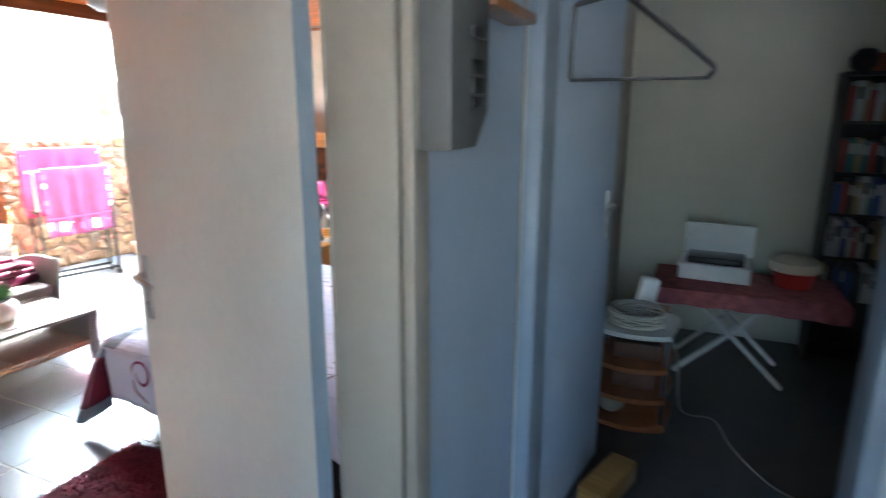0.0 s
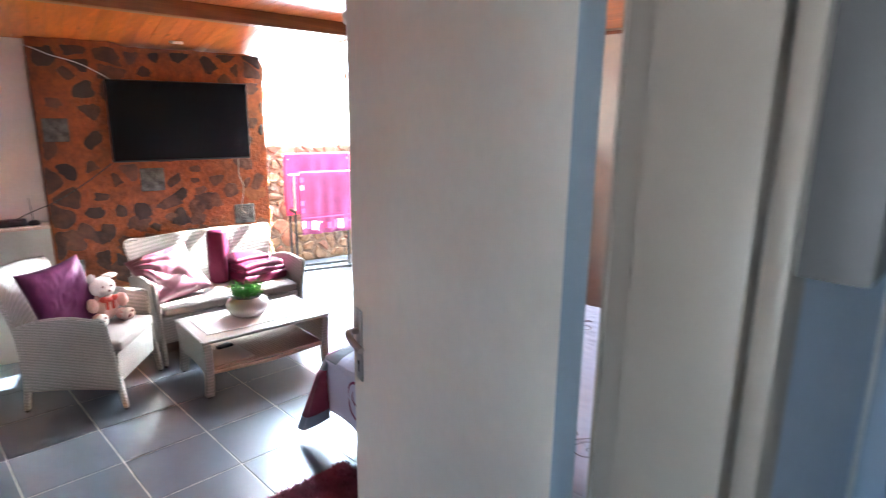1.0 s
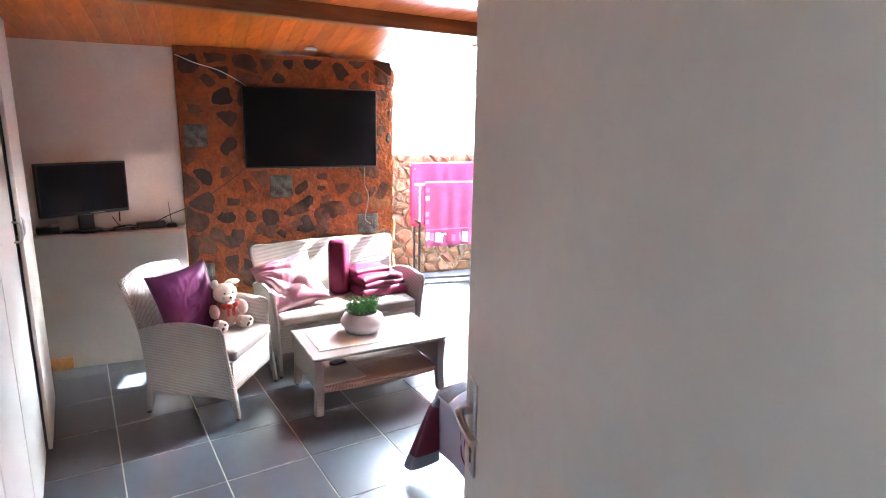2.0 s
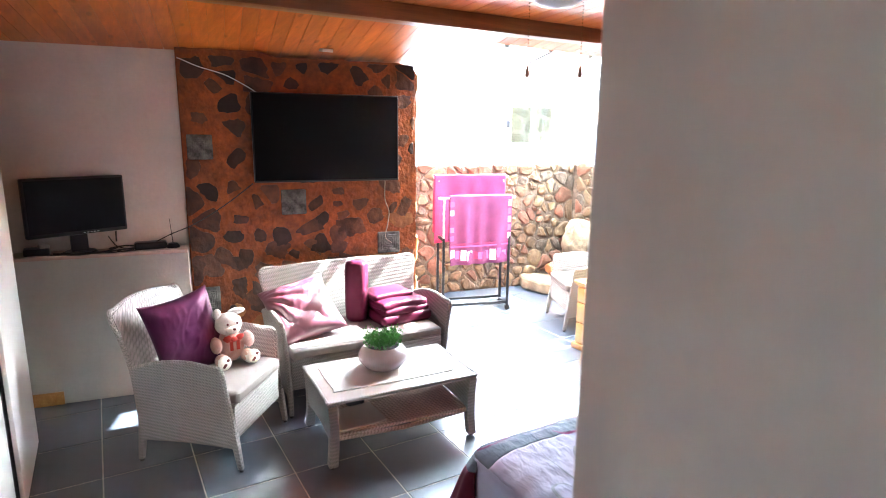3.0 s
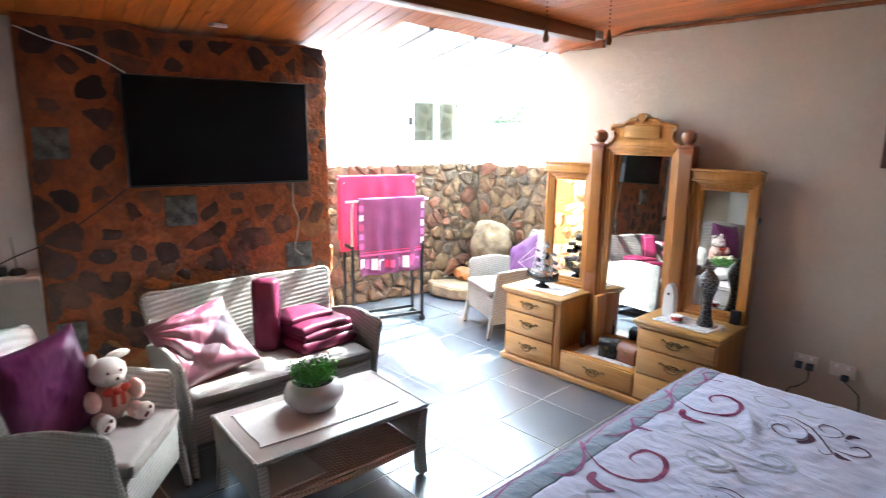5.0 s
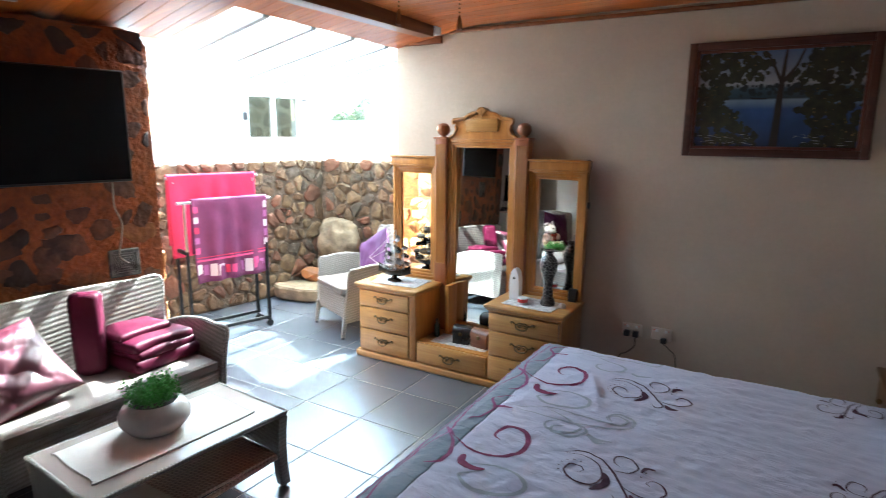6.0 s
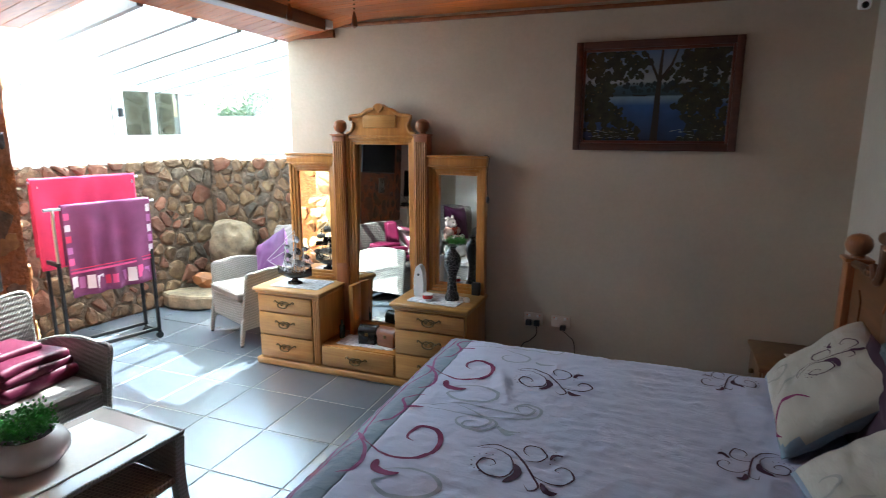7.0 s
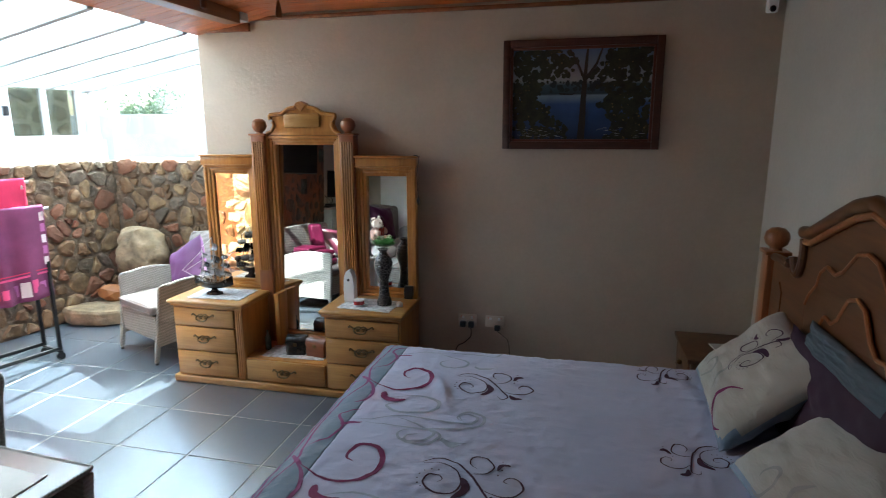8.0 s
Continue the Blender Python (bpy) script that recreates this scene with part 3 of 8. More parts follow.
settee = wicker_seat("settee", 1.12, pose(-4.648, 2.13, 0, 0, 0, -2.2), "pale grey wicker two-seat settee below the television", "sofa", "wicker seats")
armchair_sun = copy_thing(armchair, pose(-4.91, 4.62, 0, 0, 0, -114))
tagged(armchair_sun, "pale wicker armchair standing in the sunroom beside the dresser")


def satin(name, color, rough=0.35, sheen=0.35, coat=0.0):
    m = surface(name, color, rough, grain=17, blotch=9, vary=0.06, bump=0.05, gloss=0.02, dist=0.02)
    b = m.node_tree.nodes["Principled BSDF"]
    b.inputs["Sheen Weight"].default_value = sheen
    b.inputs["Sheen Roughness"].default_value = 0.3
    b.inputs["Coat Weight"].default_value = coat
    b.inputs["Coat Roughness"].default_value = 0.46
    b.inputs["Coat IOR"].default_value = 1.9
    return m


M_PLUM = satin("plum_satin", (0.085, 0.013, 0.055), 0.45, 0.0)
M_MAGENTA = satin("wine_satin", (0.075, 0.003, 0.022), 0.5, 0.0, 0.03)
for m in (M_MAGENTA, M_PLUM):
    m.node_tree.nodes["Principled BSDF"].inputs["Specular IOR Level"].default_value = 0.18
M_WINE = satin("wine_red_satin", (0.1, 0.007, 0.028), 0.45, 0.0, 0.6)
M_LILAC = satin("lilac_cloth", (0.125, 0.04, 0.14), 0.6, 0.0)


def pillow_mesh(w, h, t, n=20, wrinkle=0.012, seed=0.0, pinch=0.1, folds=None):
    """A stuffed square: thick in the middle, drawn in along the sides, pointed at the corners."""
    bm = fresh()
    grid = {}
    for side in (1, -1):
        for i in range(n + 1):
            for j in range(n + 1):
                u, v = 2 * i / n - 1, 2 * j / n - 1
                edge = i in (0, n) or j in (0, n)
                if side < 0 and edge:
                    grid[side, i, j] = grid[1, i, j]
                    continue
                body = ((1 - u ** 4) * (1 - v ** 4)) ** 0.55
                x, y = u * w / 2 * (1 - pinch * (1 - v * v) * abs(u)), v * h / 2 * (1 - pinch * (1 - u * u) * abs(v))
                z = side * t / 2 * body
                if not edge:
                    q = Vector((u * 2.2 + seed, v * 2.2 - seed, side * 1.7))
                    fold = noise.noise(q) + 0.6 * noise.noise(q * 2.7) + 0.8 * math.sin(6 * math.atan2(v, u) + 3 * noise.noise(q)) * (u * u + v * v) * 0.5
                    if folds:
                        cu, cv, many, deep = folds
                        a = math.atan2(v - cv, u - cu)
                        r = math.hypot(u - cu, v - cv)
                        fold = 0.14 * noise.noise(q) + 0.16 * math.sin(9 * (0.45 * u + v) + 5 * noise.noise(q * 0.6)) * max(0.0, noise.noise(q * 0.8 + Vector((0, 0, 4))) + 0.25) + 0.12 * max(0.0, 1 - 3 * abs(noise.noise(Vector((q.x * 0.6 + q.y * 0.9, q.y * 1.3 - q.x * 1.8, 5))))) + deep * abs(math.sin(many * a + 0.8 * noise.noise(q))) * min(1.0, r * 1.2) * (1.2 - 0.35 * r)
                    z += side * wrinkle * fold * body
                grid[side, i, j] = bm.verts.new((x, y, z))
    for side in (1, -1):
        for i in range(n):
            for j in range(n):
                q = [grid[side, i, j], grid[side, i + 1, j], grid[side, i + 1, j + 1], grid[side, i, j + 1]]
                bm.faces.new(q if side > 0 else q[::-1])
    return bm


# plum cushion leaning in the chair's corner; lies against the backrest
CH = pose(-4.315, 1.1, 0, 0, 0, 50.2)
single("plum_cushion", pillow_mesh(0.41, 0.48, 0.15, n=64, seed=1.3, wrinkle=0.022, folds=(1.2, 1.0, 5.0, 0.9)), M_PLUM, "plush plum satin cushion leaning in the wicker armchair", "cushion", "scatter cushions", at=pose(-0.022, -0.036, 0) @ CH @ pose(-0.1, -0.01, 0.655, 72, 0, 58) @ pose(0, 0, 0, 0, 0, 8))
SO = pose(-4.636, 2.13, 0, 0, 0, -2.2)
single("wine_cushion", pillow_mesh(0.47, 0.47, 0.17, n=64, seed=4.1, wrinkle=0.02, folds=(-1.2, 0.75, 9.0, 1.5)), M_WINE, "wine red satin cushion with deep folds on the settee", "cushion", "scatter cushions", at=SO @ pose(-0.03, -0.385, 0.61, 42, 0, 80) @ pose(0, 0, 0, 0, 0, 17))
bm = fresh()
bx(bm, (-0.075, -0.075, -0.22), (0.075, 0.075, 0.22), 0.035, 4)
bmesh.ops.subdivide_edges(bm, edges=[e for e in bm.edges if e.calc_length() > 0.05], cuts=7, use_grid_fill=True)
for v in bm.verts:
    v.co *= 1 + 0.05 * noise.noise(v.co * 14 + Vector((3, 1, 0))) + 0.03 * noise.noise(v.co * 30)
    v.co.x *= 1 - 0.12 * abs(v.co.z / 0.22) ** 3
single("upright_cushion", bm, M_MAGENTA, "wine red satin bolster cushion standing on the settee", "cushion", "scatter cushions", at=SO @ pose(-0.135, 0.045, 0.668, 0, -11, 0) @ pose(0, 0, 0, -4, 0, -36))
single("lilac_cushion", pillow_mesh(0.44, 0.44, 0.15, seed=2.2), M_LILAC, "lilac cushion leaning in the sunroom armchair", "cushion", "scatter cushions", at=pose(-4.91, 4.62, 0, 0, 0, -114) @ pose(-0.14, 0.06, 0.63, 74, 0, 90) @ pose(0, 0, 0, 0, 0, 30))

# folded throw: three thick folds
throw = thing("folded_throw", SO @ pose(-0.06, 0.31, 0.452, 0, 0, 6), "wine red quilted throw folded in thick layers on the settee", "blanket")
def puffy(bm, lo, hi, k, amp=0.012):
    """A soft stuffed layer: a rounded slab with slow swells."""
    mid = (Vector(lo) + Vector(hi)) / 2
    half = (Vector(hi) - Vector(lo)) / 2
    bx(bm, lo, hi, min(half) * 0.94, 6)
    bmesh.ops.subdivide_edges(bm, edges=[e for e in bm.edges if e.calc_length() > 0.05], cuts=8, use_grid_fill=True)
    for v in bm.verts:
        q = v.co * 6 + Vector((k * 7, 0, k * 3))
        v.co += Vector((noise.noise(q), noise.noise(q + Vector((9, 0, 0))), 0.7 * noise.noise(q + Vector((0, 9, 0))))) * amp
        v.co.z += half.z * 0.35 * (1 - abs((v.co.y - mid.y) / half.y) ** 2.0) * (1 if v.co.z > mid.z else 0)
        v.co.z = max(v.co.z, 0.002)


for k, (lo, hi) in enumerate((((-0.17, -0.2, 0.0), (0.2, 0.22, 0.075)), ((-0.15, -0.17, 0.068), (0.185, 0.205, 0.118)), ((-0.16, -0.19, 0.108), (0.17, 0.19, 0.162)), ((-0.17, -0.19, 0.152), (0.06, 0.13, 0.2)))):
    bm = fresh()
    puffy(bm, lo, hi, k)
    part("fold", bm, M_MAGENTA, throw, smooth=80)

# plush toy: one plain shape
bm = fresh()
ball(bm, (0, 0, 0.1), 0.1, 0.85, 0.95, 1.05)
ball(bm, (0.015, 0, 0.245), 0.078, 0.95, 1.08, 0.95)
ball(bm, (0.075, 0, 0.225), 0.036, 0.9, 1.3, 0.8)
for s in (1, -1):
    ball(bm, (0.1, s * 0.08, 0.045), 0.05, 1.5, 0.85, 0.85)
    ball(bm, (0.15, s * 0.09, 0.055), 0.042, 0.6, 1, 1.1)
    ball(bm, (0.06, s * 0.1, 0.14), 0.038, 1.4, 0.9, 1.3, m=pose(0, 0, 0, 0, 40, 0))
    ball(bm, (0.0, s * 0.06, 0.312), 0.03, 0.6, 1.9 if s > 0 else 0.9, 0.75 if s > 0 else 1.2)
for f in bm.faces:
    f.material_index = 3 if f.calc_center_median().z > 0.19 or f.calc_center_median().x > 0.13 else 0
n0 = len(bm.faces)
ball(bm, (0.085, 0, 0.165), 0.022, 1, 1.2, 0.9, 1)
for s in (1, -1):
    ball(bm, (0.085, s * 0.035, 0.172), 0.026, 0.5, 1.3, 0.9, 1, m=pose(0, 0, 0, s * 20, 0, 0))
    bx(bm, (0.092, s * 0.02 - 0.009, 0.1), (0.1, s * 0.02 + 0.009, 0.16))
bm.faces.ensure_lookup_table()
for f in bm.faces[n0:]:
    f.material_index = 1
n1 = len(bm.faces)
ball(bm, (0.107, 0, 0.235), 0.01, sub=1)
for s in (1, -1):
    ball(bm, (0.082, s * 0.03, 0.262), 0.008, sub=1)
    for a, b in ((0.175, 0.05), (0.172, 0.075), (0.172, 0.04)):
        ball(bm, (a, s * 0.09 + (b - 0.055) * 0.7, b), 0.011, 0.5, 1, 1, 1)
bm.faces.ensure_lookup_table()
for f in bm.faces[n1:]:
    f.material_index = 2
toy = single("plush_toy", bm, surface("pink_plush", (0.5, 0.25, 0.21), 0.95, grain=260, blotch=14, vary=0.14, bump=0.8, second=(0.62, 0.44, 0.39)), "small pale pink plush toy with a red ribbon on the armchair", "plush toy", at=CH @ pose(0.03, 0.13, 0.451, 0, 0, -38) @ Matrix.Scale(0.97, 4), smooth=60)
toy.data.materials.append(surface("red_ribbon", (0.5, 0.04, 0.02), 0.4))
toy.data.materials.append(plain("dark_stitching", (0.12, 0.02, 0.02), 0.6))
toy.data.materials.append(surface("white_plush", (0.74, 0.66, 0.6), 0.95, grain=260, blotch=14, vary=0.12, bump=0.8))

# coffee table
TB = pose(-3.92, 2.04, 0, 0, 0, -4)
table = thing("coffee_table", TB, "low pale wicker coffee table with a cane shelf underneath", "coffee table")
HX, HY = 0.275, 0.455
bm = fresh()
bx(bm, (-HX, -HY, 0.375), (HX, HY, 0.398), 0.006)
top = part("tabletop", bm, surface("cream_table_glass", (0.42, 0.35, 0.325), 0.16, grain=12, blotch=2, vary=0.04, bump=0.0, spec=1.0), table, "smooth cream table top")
bm = fresh()
braid(bm, [(-HX, -HY, 0.392), (0, -HY, 0.392), (HX, -HY, 0.392)], 0.012)
braid(bm, [(-HX, HY, 0.392), (0, HY, 0.392), (HX, HY, 0.392)], 0.012)
tube(bm, [(HX, -HY, 0.392), (HX, HY, 0.392)], 0.009)
tube(bm, [(-HX, -HY, 0.392), (-HX, HY, 0.392)], 0.009)
part("rim", bm, M_WICKER, top)
for s in (1, -1):
    bm = fresh()
    def end(u, v, s=s):
        x = (u * 2 - 1) * (HX - 0.01)
        low = 0.15 - 0.0 * u + 0.03 * math.sin(math.pi * u)
        z = low + (0.378 - low) * v
        return Vector((x, s * (HY - 0.012 * (1 - v) - 0.014), z)), Vector((0, 1, 0))
    sheet(bm, end, 10, 8, 0.022)
    part("end_panel", bm, M_WICKER, table)
    for x in (1, -1):
        bm = fresh()
        cx, cy = x * (HX - 0.02), s * (HY - 0.03)
        vs = bx(bm, (cx - 0.026, cy - 0.026, 0.014), (cx + 0.026, cy + 0.026, 0.376), 0.006)
        bmesh.ops.subdivide_edges(bm, edges=[e for e in bm.edges if e.calc_length() > 0.2], cuts=4)
        for v in bm.verts:
            k = abs(v.co.z - 0.2) / 0.19
            v.co.y += s * (0.012 * k * k - 0.004)
            v.co.x += x * 0.004 * k * k
        leg = part("leg", bm, M_WICKER, table)
        bm = fresh()
        cyl(bm, (cx + x * 0.004, cy + s * 0.008, 0), (cx + x * 0.004, cy + s * 0.008, 0.016), 0.013)
        part("foot", bm, M_BLACK, leg, "small black plastic foot")
bm = fresh()
bx(bm, (-HX + 0.03, -HY + 0.05, 0.172), (HX - 0.015, HY - 0.05, 0.19), 0.006)
tube(bm, [(HX - 0.02, -HY + 0.03, 0.17), (HX - 0.01, 0, 0.155), (HX - 0.02, HY - 0.03, 0.17)], 0.013)
part("shelf", bm, wicker("open_cane", (0.52, 0.4, 0.32), (0.17, 0.12, 0.085), 0.014), table, "brown open cane shelf")
bm = fresh()
out = smooth_line([(-0.2, -0.3, 0), (-0.17, -0.36, 0), (0.12, -0.36, 0), (0.17, -0.31, 0), (0.17, 0.31, 0), (0.12, 0.36, 0), (-0.17, 0.36, 0), (-0.2, 0.31, 0)], 4, True)
prism(bm, [(p.x, p.y) for p in out], 0.0, 0.005, "xy")
single("table_runner", bm, surface("white_runner_cloth", (0.62, 0.57, 0.54), 0.7, grain=200, blotch=6, vary=0.06, bump=0.2), "off-white runner with rounded corners on the coffee table", "table runner", at=TB @ pose(0.0, -0.02, 0.399))
pot = thing("pot_plant", TB @ pose(-0.045, -0.02, 0.405) @ Matrix.Scale(1.18, 4), "bushy small green plant in a squat silvery white bowl", "pot plant")
bm = fresh()
lathe(bm, [(0.06, 0.0), (0.095, 0.012), (0.125, 0.05), (0.128, 0.075), (0.112, 0.105), (0.085, 0.122), (0.08, 0.118), (0.085, 0.1)], seg=36)
part("bowl", bm, surface("pearl_glaze", (0.56, 0.52, 0.51), 0.18, grain=40, blotch=4, vary=0.08, bump=0.1), pot)
bm = fresh()
cyl(bm, (0, 0, 0.085), (0, 0, 0.105), 0.083, 0.083, 24)
part("soil", bm, surface("dark_soil", (0.03, 0.022, 0.015), 0.95, bump=1.0), pot)
bm = fresh()
rnd = random.Random(5)
for _ in range(520):
    a, r = rnd.uniform(0, 6.283), 0.075 * math.sqrt(rnd.random())
    base = Vector((r * math.cos(a), r * math.sin(a), 0.1))
    tip = base + Vector((math.cos(a) * rnd.uniform(0.0, 0.038) + rnd.uniform(-0.02, 0.02), math.sin(a) * rnd.uniform(0.0, 0.038) + rnd.uniform(-0.02, 0.02), rnd.uniform(0.045, 0.1)))
    for _k in range(3):
        c = base.lerp(tip, rnd.uniform(0.45, 1.0)) + Vector((rnd.uniform(-.008, .008), rnd.uniform(-.008, .008), 0))
        d = Vector((rnd.uniform(-1, 1), rnd.uniform(-1, 1), rnd.uniform(0, 1.2))).normalized() * rnd.uniform(0.009, 0.018)
        sdw = d.orthogonal().normalized() * 0.0045
        q = [bm.verts.new(c), bm.verts.new(c + d * 0.5 + sdw), bm.verts.new(c + d), bm.verts.new(c + d * 0.5 - sdw)]
        bm.faces.new(q)
part("foliage", bm, surface("fresh_leaf_green", (0.11, 0.33, 0.06), 0.5, grain=120, blotch=40, vary=0.3, bump=0.0, second=(0.05, 0.18, 0.025)), pot, smooth=0)
bm = fresh()
bx(bm, (-0.12, -0.15, 0), (0.13, 0.13, 0.012), 0.003)
single("folder", bm, surface("champagne_metal_lid", (0.58, 0.51, 0.43), 0.4, grain=80, blotch=2, vary=0.04, bump=0.0), "flat beige folder lying on the table's cane shelf", "folder", at=TB @ pose(0.1, -0.24, 0.191, 0, 0, 4))
bm = fresh()
bx(bm, (-0.03, -0.05, 0), (0.03, 0.05, 0.02), 0.003)
single("remote_control", bm, M_BLACK, "black remote control on the cane shelf", "remote control", at=TB @ pose(-0.06, -0.2, 0.191, 0, 0, 20))

# ---- bed ----
BX0, BX1, BY0, BY1, BZ = -2.77, -0.86, 1.86, 3.74, 0.55
def creased(name, color, strength=0.8):
    """Washed cotton: crumpled in short ridges, with a fine weave."""
    m, nt, b = base_material(name, 0.8)
    b.inputs["Sheen Weight"].default_value = 0.2
    tc = nt.nodes.new("ShaderNodeTexCoord")
    mp = nt.nodes.new("ShaderNodeMapping")
    mp.inputs["Scale"].default_value = (0.42, 1.0, 1.0)
    mp.inputs["Rotation"].default_value = (0, 0, radians(9))
    nt.links.new(tc.outputs["Object"], mp.inputs["Vector"])
    big = node(nt, "ShaderNodeTexNoise", Scale=2.2, Detail=3.0)
    ridge = node(nt, "ShaderNodeTexNoise", Scale=30.0, Detail=4.0, Roughness=0.55, Distortion=0.7)
    weave = node(nt, "ShaderNodeTexNoise", Scale=320.0, Detail=2.0)
    for n in (big, weave):
        nt.links.new(tc.outputs["Object"], n.inputs["Vector"])
    nt.links.new(mp.outputs["Vector"], ridge.inputs["Vector"])
    col = ramp(nt, big.outputs["Fac"], [(0.3, shade(color, 0.92)), (0.7, color)])
    nt.links.new(col, b.inputs["Base Color"])
    amount = nt.nodes.new("ShaderNodeMath")
    amount.operation = "MULTIPLY"
    nt.links.new(ridge.outputs["Fac"], amount.inputs[0])
    nt.links.new(ramp(nt, big.outputs["Fac"], [(0.35, (0.3, 0.3, 0.3)), (0.62, (1, 1, 1))]), amount.inputs[1])
    bp = node(nt, "ShaderNodeBump", Strength=strength, Distance=0.012)
    nt.links.new(amount.outputs[0], bp.inputs["Height"])
    bp2 = node(nt, "ShaderNodeBump", Strength=0.12, Distance=0.002)
    nt.links.new(weave.outputs["Fac"], bp2.inputs["Height"])
    nt.links.new(bp.outputs["Normal"], bp2.inputs["Normal"])
    nt.links.new(bp2.outputs["Normal"], b.inputs["Normal"])
    return m


M_QUILT = creased("lavender_white_cotton", (0.51, 0.52, 0.685), 0.6)
M_BAND = creased("slate_blue_cotton_band", (0.18, 0.225, 0.29), 0.6)
M_MAROON = surface("maroon_cotton", (0.14, 0.012, 0.045), 0.85, grain=300, blotch=5, vary=0.12, bump=0.15)
M_PRINT = surface("plum_print", (0.2, 0.022, 0.1), 0.85, grain=300, blotch=9, vary=0.1, bump=0.1)
M_INK = surface("dark_plum_print", (0.06, 0.015, 0.045), 0.85, grain=300, blotch=9, vary=0.1, bump=0.1)
M_GREYPRINT = surface("pale_grey_print", (0.37, 0.4, 0.485), 0.85, grain=300, blotch=9, vary=0.08, bump=0.1)


def quilt_z(x, y):
    """Height of the cover: soft creases, rounding down at the edges."""
    e = min(x - BX0, y - BY0, BY1 - y)
    drop = 0.05 * max(0.0, 1 - e / 0.12) ** 2
    w = 0.68 * (0.004 * (1 - 2 * abs(noise.noise(Vector((x * 5 + y * 2, y * 16, 12.0))))) + 0.003 * (1 - 2 * abs(noise.noise(Vector((x * 22, y * 9, 21.0))))) + 0.007 * noise.noise(Vector((x * 3.5, y * 9, 1.5))) + 0.004 * (1 - 2 * abs(noise.noise(Vector((x * 9, y * 4, 7.0))))) + 0.004 * (1 - 2 * abs(noise.noise(Vector((x * 4 + y * 5, y * 11 - x * 6, 3.0))))) + 0.0022 * noise.noise(Vector((x * 26, y * 20, 5.0))) + 0.0035 * max(0.0, 1 - 3.2 * abs(noise.noise(Vector((x * 13 - y * 5, y * 6 + x * 3, 31.0))))) + 0.003 * max(0.0, 1 - 3.5 * abs(noise.noise(Vector((x * 4, y * 19 + x * 4, 44.0))))))
    crease = 0.02 * math.exp(-((x + 2.28 + 0.35 * (y - 3.1)) / 0.035) ** 2) * math.exp(-((y - 3.15) / 0.14) ** 2)
    near = 0.007 * math.sin(30 * (x + 0.25 * y)) * max(0.0, min(1.0, (x + 1.45) / 0.3)) * (0.5 + noise.noise(Vector((x * 4, y * 6, 9))))
    return BZ - drop + w + crease + near


bed = thing("double_bed", pose(0, 0, 0), "double bed made up with a printed lavender-white cover and pine headboard", "bed")
bm = fresh()
bx(bm, (BX0 + 0.1, BY0 + 0.08, 0.12), (BX1, BY1 - 0.08, 0.3), 0.02)
part("base", bm, surface("dark_bed_base", (0.02, 0.02, 0.026), 0.7), bed, "dark upholstered bed base")
bm = fresh()
bx(bm, (BX0 + 0.05, BY0 + 0.05, 0.3), (BX1, BY1 - 0.05, 0.49), 0.05, 4)
part("mattress", bm, M_QUILT, bed)
for x in (BX0 + 0.2, BX1 - 0.1):
    for y in (BY0 + 0.2, BY1 - 0.2):
        bm = fresh()
        cyl(bm, (x, y, 0), (x, y, 0.125), 0.025, 0.035)
        part("leg", bm, M_BLACK, bed)

# headboard: arched boards between square posts with ball tops, shaped like the dresser's crest
HBX = -0.80
YC, HB = 2.78, 0.94
def along(table, k):
    for (a, za), (b, zb) in zip(table, table[1:]):
        if a <= k <= b:
            return za + (zb - za) * (k - a) / (b - a)
    return table[-1][1]
CREST = [(0, 1.525), (0.13, 1.5), (0.27, 1.445), (0.415, 1.385), (0.52, 1.342), (0.6, 1.335), (0.612, 1.3), (0.615, 1.16), (0.65, 1.145), (0.69, 1.19), (0.72, 1.2), (0.74, 1.17), (0.8, 1.165), (1, 1.15)]
def head_top(y):
    return along(CREST, abs(y - YC) / HB)
ys = [YC + HB * (i / 100 - 1) for i in range(201)]
bm = fresh()
prism(bm, [(y, head_top(y)) for y in ys] + [(YC + HB, 0.3), (YC - HB, 0.3)], HBX, HBX + 0.035, "yz")
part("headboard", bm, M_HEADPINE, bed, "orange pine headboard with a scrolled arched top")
# heavy crest moulding with hooked ends
bm = fresh()
ridge = [YC + HB * 0.6 * (i / 40 - 1) for i in range(81)]
ends = [Vector((HBX, YC + s * HB * 0.615, 1.322)) for s in (-1, 1)]
tube(bm, [ends[0]] + [Vector((HBX - 0.012, y, head_top(y) - 0.008)) for y in ridge] + [ends[1]], 0.026, 12)
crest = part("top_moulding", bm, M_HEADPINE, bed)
bm = fresh()
tube(bm, [Vector((HBX - 0.01, y, head_top(y) - 0.047)) for y in ridge], 0.014, 10)
part("lower_moulding", bm, M_REDPINE, crest)
for s in (-1, 1):
    bm = fresh()
    bowl = smooth_line([(0.595, 1.3, 0), (0.59, 1.22, 0), (0.61, 1.16, 0), (0.65, 1.14, 0), (0.685, 1.175, 0), (0.7, 1.2, 0)], 6)
    tube(bm, [Vector((HBX - 0.01, YC + s * HB * p.x, p.y)) for p in bowl], 0.018, 10)
    shoulder = smooth_line([(0.74, 1.175, 0), (0.76, 1.155, 0), (0.85, 1.16, 0), (0.96, 1.15, 0)], 6)
    tube(bm, [Vector((HBX - 0.01, YC + s * HB * p.x, p.y)) for p in shoulder], 0.018, 10)
    part("scroll_moulding", bm, M_HEADPINE, bed)
